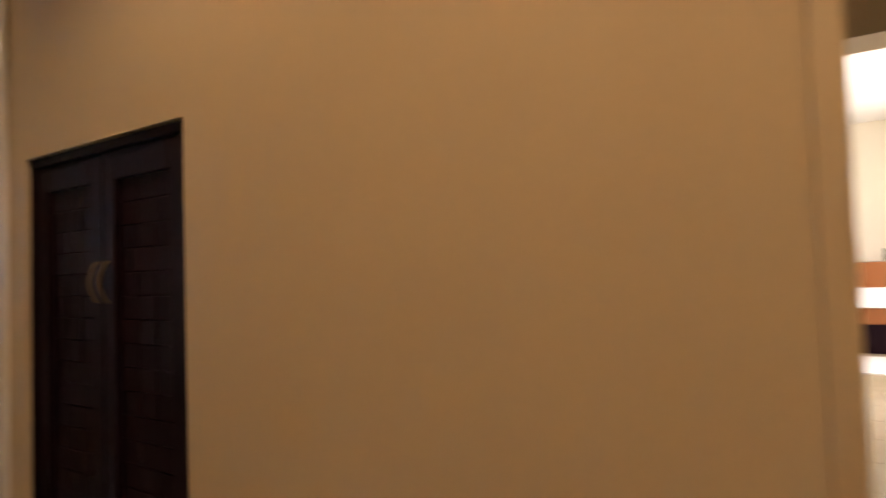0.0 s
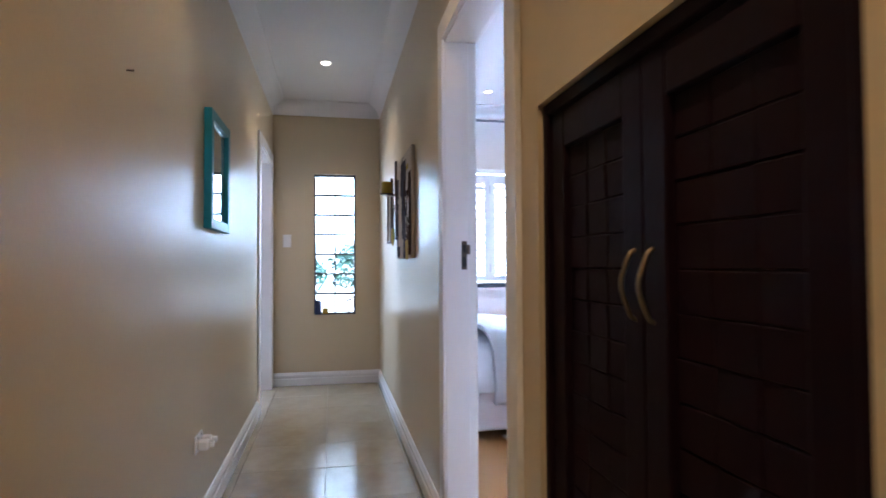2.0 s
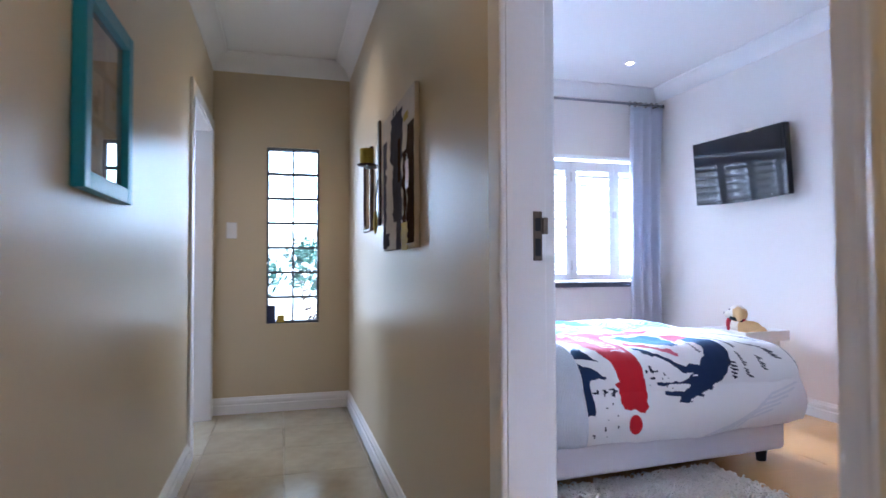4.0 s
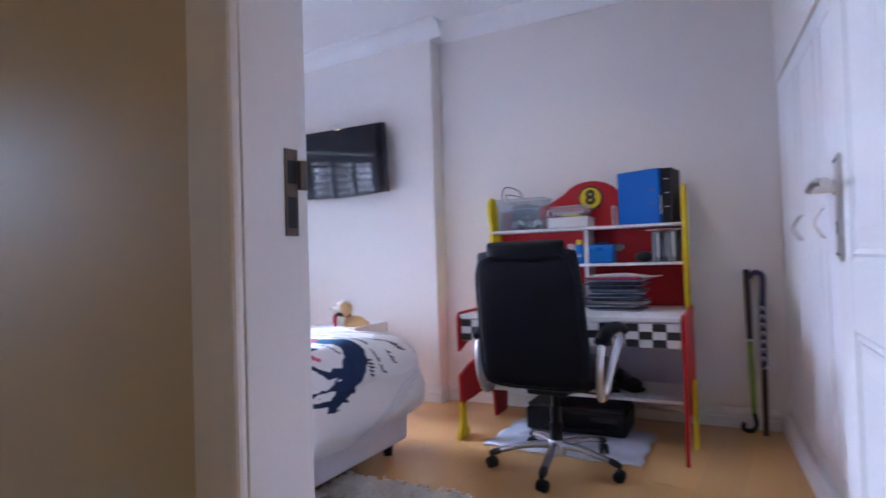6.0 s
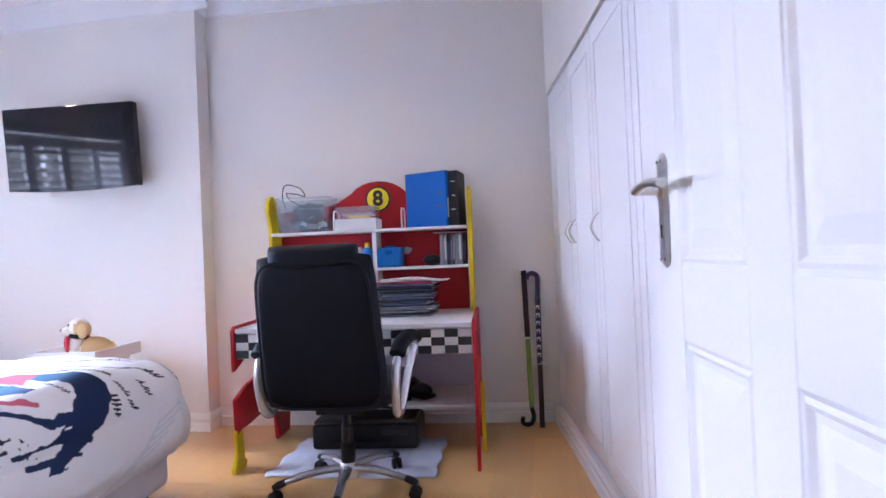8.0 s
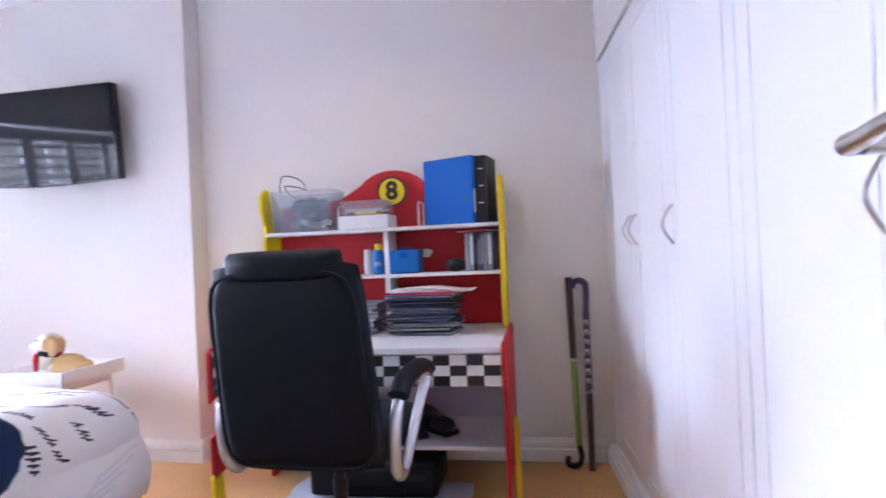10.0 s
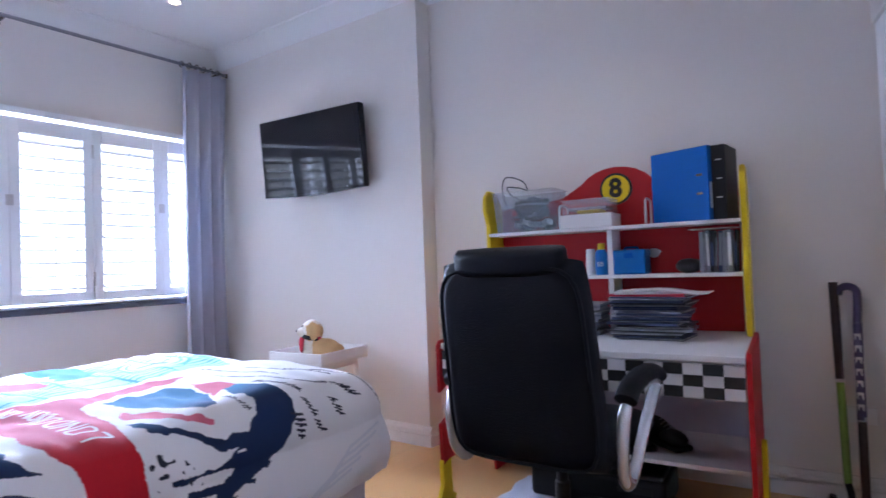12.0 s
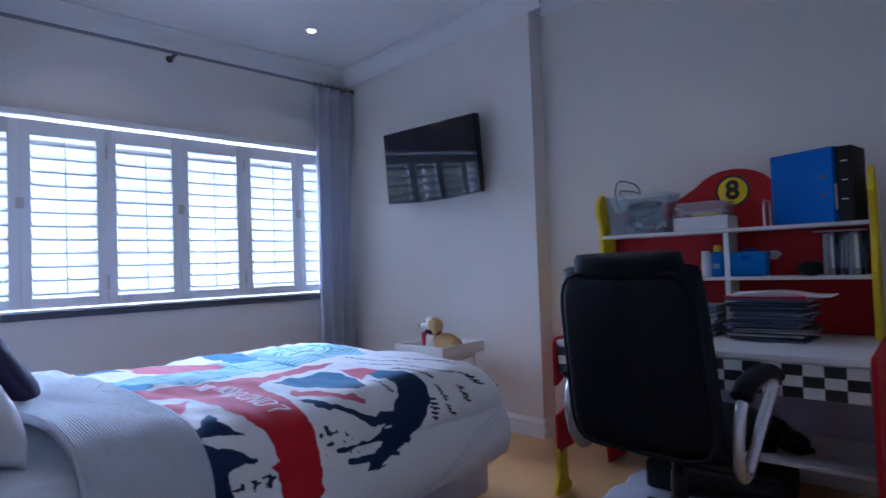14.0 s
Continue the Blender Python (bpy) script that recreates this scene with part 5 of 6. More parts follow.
cloth_grid("sheet", -1.15, 1.15, 0.01, 0.42, 110, 30, BW + 0.01, 5.0, 0.60, 0.08, 0.36, SHEET, sheet, "", amp=0.02, seed=24)


def pillow(name, m, size, mt, label, category="pillow"):
    root = thing(name, m, label, category)
    bm = bmesh.new()
    n = 26
    for s in (1, -1):
        g = []
        for i in range(n + 1):
            row = []
            for k in range(n + 1):
                u, v = 2 * i / n - 1, 2 * k / n - 1
                h = (max(0, 1 - u ** 4) * max(0, 1 - v ** 4)) ** 0.6
                wv = 0.012 * noise.noise(Vector((u * 2.2, v * 2.2, s * 3 + size[0])))
                row.append(bm.verts.new((u * size[0] / 2 * (1 - 0.05 * (1 - v * v)), v * size[1] / 2 * (1 - 0.05 * (1 - u * u)), s * (size[2] / 2 * h + wv * h))))
            g.append(row)
        for i in range(n):
            for k in range(n):
                bm.faces.new((g[i][k], g[i + 1][k], g[i + 1][k + 1], g[i][k + 1]))
    bmesh.ops.remove_doubles(bm, verts=bm.verts, dist=0.0005)
    bmesh.ops.recalc_face_normals(bm, faces=bm.faces)
    smooth(part("cushion", bm, mt, root), 180)
    return root


PILLOWPRINT = material("white_red_print_cotton", (0.78, 0.76, 0.78), 0.85, vary=0.05, scale=3.5, grain=160, bump=0.03)
PILLOWMARK = material("white_cotton_with_red_mark", (0.78, 0.76, 0.78), 0.85, vary=0.05, scale=3.5, grain=160, bump=0.03)
pn, pl = PILLOWMARK.node_tree.nodes, PILLOWMARK.node_tree.links
base_in = pn["Principled BSDF"].inputs["Base Color"]
dist, near, mark = pn.new("ShaderNodeVectorMath"), pn.new("ShaderNodeMath"), pn.new("ShaderNodeMix")
dist.operation, near.operation, mark.data_type = "DISTANCE", "LESS_THAN", "RGBA"
dist.inputs[1].default_value, near.inputs[1].default_value = (0.14, 0.02, 0.075), 0.062
pl.new([x for x in pn if x.type == "TEX_COORD"][0].outputs["Object"], dist.inputs[0])
pl.new(dist.outputs["Value"], near.inputs[0])
pl.new(near.outputs[0], mark.inputs["Factor"])
pl.new(base_in.links[0].from_socket, mark.inputs[6])
mark.inputs[7].default_value = (0.5, 0.02, 0.03, 1)
pl.new(mark.outputs[2], base_in)
pillow("pillow", BED_M @ pose(-0.42, 0.09, 0.775, -62, 0, 2), (0.60, 0.38, 0.16), PILLOWPRINT, "white pillow leaning against the wall at the bed head")
pillow("pillow", BED_M @ pose(0.27, 0.10, 0.785, -62, 0, 3), (0.62, 0.40, 0.17), PILLOWMARK, "white pillow with a red printed mark propped at the bed head")
pillow("scatter_cushion", BED_M @ pose(-0.08, 0.285, 0.775, -60, 0, -6), (0.40, 0.36, 0.12), NAVYFUR, "small dark navy scatter cushion against the pillow", "cushion")


# ---- rug ----
def shag_rug():
    root = thing("shaggy_rug", pose(-3.34, 2.14, 0.002, 0, 0, 4), "cream shaggy wool rug beside the bed", "rug")
    bm = bmesh.new()
    rnd = random.Random(8)
    part("backing", bx(-0.33, -0.52, 0, 0.33, 0.52, 0.014, 0.004), RUGWOOL, root)
    # thick woollen noodles, lying over one another
    for k in range(4200):
        x, y, a = rnd.uniform(-0.335, 0.335), rnd.uniform(-0.525, 0.525), rnd.uniform(0, 6.28)
        dx, dy = math.cos(a), math.sin(a)
        l, h, w = rnd.uniform(0.016, 0.034), rnd.uniform(0.018, 0.030), rnd.uniform(0.0045, 0.007)
        rings = []
        for f, z, r in ((0.0, 0.008, 1.0), (0.35, h, 1.0), (0.85, h * 0.95, 0.9), (1.25, h * 0.6, 0.35)):
            c = Vector((x + dx * l * f, y + dy * l * f, z))
            rings.append([bm.verts.new(c + Vector((-dy * w * r * u, dx * w * r * u, w * r * v))) for u, v in ((-1, 0), (0, 1), (1, 0), (0, -0.7))])
        for r0, r1 in zip(rings, rings[1:]):
            for i in range(4):
                bm.faces.new((r0[i], r0[(i + 1) % 4], r1[(i + 1) % 4], r1[i]))
        bm.faces.new(rings[-1])
    smooth(tagged(part("woollen_pile", bm, RUGWOOL, root), kind="stuff"), 180)


shag_rug()


# ---- side table and toy ----
def tray_table():
    root = thing("tray_table", pose(-4.675, 3.765, 0, 0, 0, 5), "white wooden tray-top side table", "side table")
    w, d, z = 0.205, 0.21, 0.585
    part("tray_floor", bx(-w, -d, z - 0.072, w, d, z - 0.058, 0.002), WHITE, root)
    for b in ((-w, -d, z - 0.058, w, -d + 0.014, z), (-w, d - 0.014, z - 0.058, w, d, z), (-w, -d + 0.014, z - 0.058, -w + 0.014, d - 0.014, z - 0.0005), (w - 0.014, -d + 0.014, z - 0.058, w, d - 0.014, z - 0.0005)):
        part("tray_side", bx(*b, 0.003), WHITE, root)
    for sx in (-1, 1):
        for sy in (-1, 1):
            smooth(part("leg", tube([(sx * (w - 0.06), sy * (d - 0.06), z - 0.072), (sx * (w - 0.02), sy * (d - 0.02), 0.0)], [0.017, 0.012], 10), WHITE, root))
        part("stretcher", bx(sx * (w - 0.055) - 0.008, -d + 0.06, z - 0.11, sx * (w - 0.055) + 0.008, d - 0.06, z - 0.073, 0.002), WHITE, root)


tray_table()


def toy_dog():
    bm = bmesh.new()
    z = 0.542
    blob(bm, (0.03, 0.0, z + 0.055), (0.085, 0.062, 0.058), 0.10)                # body
    blob(bm, (0.085, 0.01, z + 0.04), (0.055, 0.06, 0.042), 0.10)                 # haunch
    blob(bm, (-0.035, -0.005, z + 0.085), (0.045, 0.045, 0.07), 0.08, m=Matrix.Rotation(radians(18), 4, "Y"))
    blob(bm, (-0.035, -0.005, z + 0.165), (0.052, 0.050, 0.052), 0.07)            # head
    blob(bm, (-0.082, -0.015, z + 0.150), (0.034, 0.028, 0.026), 0.05)            # muzzle
    blob(bm, (-0.010, -0.050, z + 0.150), (0.024, 0.012, 0.042), 0.1)             # ear
    blob(bm, (-0.010, 0.045, z + 0.150), (0.024, 0.012, 0.042), 0.1)
    blob(bm, (-0.055, -0.030, z + 0.028), (0.030, 0.020, 0.030), 0.06)            # paws
    blob(bm, (-0.055, 0.030, z + 0.028), (0.030, 0.020, 0.030), 0.06)
    for f in bm.faces:
        c = f.calc_center_median()
        f.material_index = 0
        if c.x < -0.02 and c.z < z + 0.11 or c.x < -0.055 or c.z > z + 0.185:
            f.material_index = 1
        if c.x > -0.03 and c.z > z + 0.11 and abs(c.y) > 0.03:
            f.material_index = 2
    n0 = len(bm.faces)
    blob(bm, (-0.088, 0.0, z + 0.085), (0.018, 0.040, 0.052), 0.08)              # red heart held in front
    bm.faces.ensure_lookup_table()
    for f in bm.faces[n0:]:
        f.material_index = 3
    n1 = len(bm.faces)
    geo = bmesh.ops.create_cone(bm, segments=24, radius1=0.052, radius2=0.050, depth=0.02, cap_ends=True)
    bmesh.ops.transform(bm, matrix=pose(-0.036, -0.005, z + 0.122, 0, 12), verts=geo["verts"])
    bm.faces.ensure_lookup_table()
    for f in bm.faces[n1:]:
        f.material_index = 3
    n2 = len(bm.faces)
    blob(bm, (-0.112, -0.016, z + 0.158), (0.008, 0.010, 0.008))
    for sy in (-1, 1):
        blob(bm, (-0.076, sy * 0.024 - 0.005, z + 0.184), (0.006, 0.006, 0.006))
    bm.faces.ensure_lookup_table()
    for f in bm.faces[n2:]:
        f.material_index = 4
    ob = smooth(put("plush_dog", bm, [TAN, CREAM, TAN, CLOTHRED, BLACK], "tan and cream plush dog with red ribbon in the tray", "toy dog"), 180)
    ob.matrix_world = pose(-4.63, 3.72, 0.527 - 0.541 * 1.08, 0, 0, 30) @ Matrix.Scale(1.08, 4)


toy_dog()


# ---- desk ----
before_desk = set(scene.objects)
DX0, DX1, DY0, DY1 = -3.54, -2.315, 3.50, 4.235
DTOP = 0.715


def desk():
    root = thing("racing_desk", pose((DX0 + DX1) / 2, DY0, 0), "red, white and yellow racing-style child's desk with hutch", "desk")
    hw, dp = (DX1 - DX0) / 2, DY1 - DY0
    t = 0.018

    def side(x, mirror):
        # outline in depth (y) and height
        if mirror:
            o = [(0.0, 0.0), (0.03, 0.0), (0.05, 0.12), (0.12, 0.20), (0.40, 0.20), (0.50, 0.10), (0.52, 0.0), (0.56, 0.0), (0.56, DTOP + 0.02), (0.50, DTOP + 0.02), (0.02, DTOP + 0.012), (0.0, DTOP - 0.01)]
        else:
            o = [(0.01, 0.185), (0.06, 0.20), (0.16, 0.20), (0.40, 0.22), (0.50, 0.16), (0.53, 0.0), (dp - 0.02, 0.0), (dp, 0.10), (dp, DTOP + 0.02), (0.50, DTOP + 0.02), (0.02, DTOP + 0.012), (0.0, DTOP - 0.01), (0.0, 0.50), (0.12, 0.545), (0.30, 0.56), (0.36, 0.50), (0.30, 0.44), (0.13, 0.41), (0.0, 0.365)]
        bm = prism(o, t, 0.003)
        bmesh.ops.transform(bm, matrix=Matrix(((0, 1, 0, x), (1, 0, 0, 0), (0, 0, 1, 0), (0, 0, 0, 1))), verts=bm.verts)
        bmesh.ops.recalc_face_normals(bm, faces=bm.faces)
        return part("side_panel", bm, RED, root, "red lacquered shaped side panel")

    side(-hw, False)
    side(hw - t, True)
    # yellow feet and trim
    o = [(-0.03, 0.0), (0.10, 0.0), (0.115, 0.03), (0.085, 0.05), (0.075, 0.19), (0.10, 0.225), (0.04, 0.235), (0.0, 0.20), (0.005, 0.10), (-0.03, 0.03)]
    bm = prism(o, 0.02, 0.003)
    bmesh.ops.transform(bm, matrix=Matrix(((0, 1, 0, -hw - 0.003), (1, 0, 0, 0), (0, 0, 1, 0), (0, 0, 0, 1))), verts=bm.verts)
    bmesh.ops.recalc_face_normals(bm, faces=bm.faces)
    part("foot", bm, YELLOW, root, "yellow shaped foot")
    bm = prism([(0.28, 0.0), (0.38, 0.0), (0.38, 0.30), (0.34, 0.36), (0.29, 0.34), (0.27, 0.2)], 0.018, 0.003)
    bmesh.ops.transform(bm, matrix=Matrix(((0, 1, 0, hw + 0.001), (1, 0, 0, 0), (0, 0, 1, 0), (0, 0, 0, 1))), verts=bm.verts)
    bmesh.ops.recalc_face_normals(bm, faces=bm.faces)
    part("foot", bm, YELLOW, root, "yellow shaped foot")
    part("worktop", bx(-hw + t + 0.001, 0.012, DTOP - 0.024, hw - t - 0.001, dp, DTOP, 0.003), MELAMINE, root)
    part("back_panel", bx(-hw + t, dp - 0.02, 0.24, hw - t, dp - 0.004, DTOP - 0.026), LILAC, root, "pale grey back board")
    part("lower_shelf", bx(-hw + t + 0.001, 0.26, 0.235, hw - t - 0.001, dp - 0.021, 0.253, 0.003), MELAMINE, root)
    # chequered drawer fronts
    z0, z1 = 0.566, DTOP - 0.030
    part("drawer_rail", bx(-hw + t + 0.001, 0.034, z0 - 0.006, hw - t - 0.001, 0.30, z1 + 0.004), MELAMINE, root)
    n, rows = 18, 3
    xa, xb = -hw + t + 0.004, hw - t - 0.004
    cw, chh = (xb - xa) / n, (z1 - z0) / rows
    for k in range(2):
        a0, a1 = (xa, (xa + xb) / 2 - 0.002) if k == 0 else ((xa + xb) / 2 + 0.002, xb)
        d = part("drawer_front", bx(a0, 0.016, z0, a1, 0.033, z1, 0.002), MELAMINE, root)
        mesh = None
        m2 = n // 2
        w2 = (a1 - a0) / m2
        for i in range(m2):
            for r in range(rows):
                if (i + r + k) % 2 == 0:
                    if mesh is None:
                        ob = part("black_check", bx(-w2 / 2, -0.001, -chh / 2, w2 / 2, 0.0005, chh / 2), PRINTBLACK, d)
                        mesh = ob.data
                    else:
                        ob = new("black_check", mesh)
                        ob.parent = d
                    ob.matrix_local = pose(a0 + (i + 0.5) * w2, 0.0155, z0 + (r + 0.5) * chh)
    # hutch
    hz0 = DTOP
    hy0, hy1 = 0.52, dp
    o = [(-hw + 0.005, hz0), (hw - 0.06, hz0), (hw - 0.06, 1.37)]
    o += [(hw - 0.03 - 0.24, 1.375), (0.25, 1.40)]
    o += [(0.018 + 0.20 * math.cos(t2), 1.36 + 0.15 * math.sin(t2)) for t2 in np.linspace(0.55, math.pi - 0.55, 9)]
    o += [(-0.26, 1.375), (-hw + 0.005, 1.34)]
    bm = prism(o, 0.014, 0.002)
    bmesh.ops.translate(bm, verts=bm.verts, vec=(0, dp - 0.016, 0))
    part("hutch_back", bm, RED, root, "red back board with an arched top")

    def hutch_side(x):
        o = [(hy0 + 0.02, hz0), (hy1 - 0.017, hz0), (hy1 - 0.017, 1.36), (hy0 + 0.12, 1.43), (hy0 + 0.05, 1.435), (hy0 + 0.005, 1.40), (hy0, 1.33), (hy0 + 0.035, 1.25), (hy0 + 0.035, 1.15), (hy0, 1.0)]
        bm = prism(o, 0.022, 0.004)
        bmesh.ops.transform(bm, matrix=Matrix(((0, 1, 0, x), (1, 0, 0, 0), (0, 0, 1, 0), (0, 0, 0, 1))), verts=bm.verts)
        bmesh.ops.recalc_face_normals(bm, faces=bm.faces)
        part("hutch_side", bm, YELLOW, root, "yellow shaped hutch side")

    hl, hr = -hw - 0.008, hw - 0.022
    hutch_side(hl)
    hutch_side(hr - 0.022)
    part("hutch_shelf", bx(hl + 0.023, hy0 + 0.02, 1.193, hr - 0.023, dp - 0.018, 1.209, 0.002), MELAMINE, root)
    part("hutch_shelf", bx(hl + 0.023, hy0 + 0.03, 0.966, hr - 0.023, dp - 0.018, 0.982, 0.002), MELAMINE, root)
    vx = -2.912 - (DX0 + DX1) / 2
    for za, zb in ((DTOP + 0.001, 0.965), (0.983, 1.192)):
        part("divider", bx(vx - 0.012, hy0 + 0.045, za, vx + 0.012, dp - 0.018, zb, 0.002), MELAMINE, root)
    # number badge
    badge = smooth(part("badge", lathe([(0.0, 0), (0.078, 0.0), (0.078, 0.006), (0.0, 0.0062)], 36, pose(0.018, dp - 0.0165, 1.400, 90)), PRINTBLACK, root, "black-rimmed round badge"))
    smooth(part("badge_face", lathe([(0.0, 0), (0.067, 0.0), (0.067, 0.0085), (0.0, 0.0087)], 36, pose(0.018, dp - 0.0165, 1.400, 90)), YELLOW, badge, "yellow disc"))
    text_mesh("number", "8", 0.125, pose(0.018, dp - 0.0265, 1.400, 90), PRINTBLACK, badge, 0.0012, 0.0045)


desk()
# faded sticker on the red board
put("sticker", prism([(0.03 * math.cos(t) * (1 + 0.2 * math.sin(3 * t)), 0.022 * math.sin(t)) for t in np.linspace(0, 2 * math.pi, 15)[:-1]], 0.0015, m=pose(-2.80, DY1 - 0.024, 1.078)), PAPER, "torn white sticker stuck on the red board", "sticker")


# ---- things on the desk ----
def plastic_tub():
    root = thing("plastic_tub", pose(-3.385, 4.12, 1.2095), "clear plastic tub filled with cables and chargers", "storage tub")
    w0, w1, d0, d1, h = 0.146, 0.160, 0.085, 0.10, 0.205
    bm = bmesh.new()
    r0 = [bm.verts.new((x * w0, y * d0, 0.001)) for x, y in ((-1, -1), (1, -1), (1, 1), (-1, 1))]
    r1 = [bm.verts.new((x * w1, y * d1, h)) for x, y in ((-1, -1), (1, -1), (1, 1), (-1, 1))]
    r2 = [bm.verts.new((x * (w1 + 0.01), y * (d1 + 0.008), h)) for x, y in ((-1, -1), (1, -1), (1, 1), (-1, 1))]
    bm.faces.new(r0)
    for i in range(4):
        bm.faces.new((r0[i], r0[(i + 1) % 4], r1[(i + 1) % 4], r1[i]))
        bm.faces.new((r1[i], r1[(i + 1) % 4], r2[(i + 1) % 4], r2[i]))
    bmesh.ops.recalc_face_normals(bm, faces=bm.faces)
    ob = part("tub", bm, CLEAR, root)
    so = ob.modifiers.new("thickness", "SOLIDIFY")
    so.thickness = 0.002
    rnd = random.Random(2)
    for k in range(7):
        c = Vector((rnd.uniform(-0.10, 0.10), rnd.uniform(-0.04, 0.04), rnd.uniform(0.02, 0.05)))
        m = pose(*c, rnd.uniform(-25, 25), rnd.uniform(-25, 25), rnd.uniform(0, 180))
        part("charger", bx(-0.035, -0.02, -0.015, 0.035, 0.02, 0.015, 0.005, 2, m), (BLACK, GREYCARD, PAPER, NAVYCARD)[k % 4], root)
    for k in range(6):
        pts = [(rnd.uniform(-0.12, 0.12), rnd.uniform(-0.06, 0.06), rnd.uniform(0.05, 0.16)) for _ in range(6)]
        smooth(part("cable", tube(curve_pts(pts, 8), 0.0035, 7), BLACK if k % 3 else GREYCARD, root))
    bm = bmesh.new()
    blob(bm, (0.01, 0.0, 0.115), (0.085, 0.055, 0.06), 0.5, noise_scale=2.8)
    smooth(part("cable_bundle", bm, BLACK, root))
    pts = [(-0.12, 0.0, 0.12), (-0.15, 0.0, 0.22), (-0.12, -0.02, 0.29), (-0.04, 0.0, 0.27), (-0.01, 0.0, 0.22), (-0.06, 0.02, 0.235), (-0.13, 0.02, 0.245), (-0.10, 0.0, 0.20), (-0.03, 0.0, 0.16)]
    smooth(part("cable", tube(curve_pts(pts, 10), 0.0032, 7), BLACK, root, "black cable looping above the rim"))


plastic_tub()


def lidded_box():
    root = thing("stationery_box", pose(-3.065, 4.11, 1.2095), "white card box under a cloudy plastic lid box", "storage box")
    part("base_box", bx(-0.125, -0.085, 0, 0.12, 0.085, 0.065, 0.003), PAPER, root)
    part("plastic_case", bx(-0.118, -0.08, 0.066, 0.108, 0.08, 0.135, 0.006), PALECLEAR, root, "cloudy plastic case")
    part("note_pad", bx(-0.05, -0.06, 0.072, 0.06, 0.05, 0.085), YELLOW, root)
    part("paper_stack", bx(-0.09, -0.065, 0.086, 0.09, 0.06, 0.098), GREYCARD, root)
    part("case_rim", bx(-0.122, -0.084, 0.130, 0.112, 0.084, 0.137, 0.002), PALECLEAR, root)


lidded_box()


def bookend(x):
    bm = tube(curve_pts([(x, 4.06, 1.212), (x, 4.06, 1.30), (x, 4.075, 1.325), (x, 4.12, 1.328), (x, 4.165, 1.325), (x, 4.18, 1.30), (x, 4.18, 1.212)], 6), 0.005, 10)
    smooth(put("bookend", bm, STEEL, "bent steel wire bookend on the shelf", "bookend"))


bookend(-2.80)
bookend(-3.205)


# the blue file stands with its broad cover to the room, the black one beside it shows its spine
def blue_file():
    root = thing("lever_arch_file", pose(-2.645, 4.10, 1.2095, 0, 0, -24), "bright blue lever arch file standing on the top shelf", "ring binder", "files on the shelf")
    w, h = 0.135, 0.318
    part("cover_side", bx(-w, -0.03, 0, w, -0.026, h, 0.001), BLUE, root)
    part("cover_side", bx(-w, 0.034, 0, w, 0.038, h, 0.001), BLUE, root)
    part("spine", bx(w, -0.03, 0, w + 0.004, 0.038, h, 0.001), BLUE, root)
    part("paper_block", bx(-w + 0.01, -0.02, 0.01, w - 0.03, 0.026, h - 0.02), PAPER, root)
    for z in (0.11, 0.19):
        part("ring_slot", bx(w - 0.05, -0.032, z, w - 0.022, -0.0295, z + 0.010, 0.001), DARKSTEEL, root)
    part("spine_label", bx(w + 0.0035, -0.018, 0.05, w + 0.0055, 0.022, 0.16), PAPER, root)


blue_file()


def black_file():
    root = thing("lever_arch_file", pose(-2.475, 4.12, 1.2095, 0, 0, -10), "black lever arch file with pale specks on its spine", "ring binder", "files on the shelf")
    w, d, h = 0.028, 0.09, 0.315
    part("cover_side", bx(-w, -d, 0, -w + 0.004, d, h, 0.001), BLACK, root)
    part("cover_side", bx(w - 0.004, -d, 0, w, d, h, 0.001), BLACK, root)
    part("spine", bx(-w + 0.004, -d, 0, w - 0.004, -d + 0.004, h, 0.001), BLACK, root)
    part("paper_block", bx(-w + 0.006, -d + 0.02, 0.01, w - 0.008, d - 0.01, h - 0.02), PAPER, root)
    for i, z in enumerate((0.25, 0.17, 0.09)):
        part("pale_mark", bx(-0.012 + 0.004 * (i % 2), -d - 0.0012, z, 0.012, -d + 0.0005, z + 0.005), STEEL, root)


black_file()


def sunscreen():
    root = thing("sunscreen_bottle", pose(-3.02, 4.10, 0.9825), "blue sunscreen bottle with yellow cap marked 50", "bottle")
    smooth(part("bottle", lathe([(0.0, 0), (0.026, 0.0), (0.03, 0.006), (0.03, 0.10), (0.02, 0.12), (0.0, 0.121)], 20), CYAN, root))
    smooth(part("cap", lathe([(0.0, 0.121), (0.017, 0.121), (0.016, 0.150), (0.0, 0.152)], 16), YELLOW, root, "yellow cap"))
    text_mesh("number", "50", 0.03, pose(0, -0.0312, 0.05, 90), PAPER, root, 0.0006)
    t = thing("lotion_tube", pose(-3.075, 4.11, 0.9825), "white squeeze tube standing on its cap", "tube")
    smooth(part("tube", lathe([(0.0, 0.0), (0.02, 0.0), (0.022, 0.02), (0.024, 0.05), (0.02, 0.125), (0.0, 0.126)], 16), PAPER, t))


sunscreen()


def blue_basket():
    root = thing("pencil_case", pose(-2.885, 4.12, 0.9825), "blue plastic pencil case on the shelf", "case")
    part("case_body", bx(-0.075, -0.06, 0, 0.075, 0.06, 0.10, 0.012, 3), CYAN, root)
    part("case_lid", bx(-0.077, -0.062, 0.082, 0.077, 0.062, 0.115, 0.010, 3), CYAN, root)
    part("clasp", bx(-0.02, -0.066, 0.075, 0.02, -0.061, 0.10, 0.003), BLUE, root)
    smooth(part("handle", tube(curve_pts([(-0.03, 0, 0.113), (-0.025, 0, 0.124), (0.025, 0, 0.124), (0.03, 0, 0.113)], 6), 0.005, 8), BLUE, root))


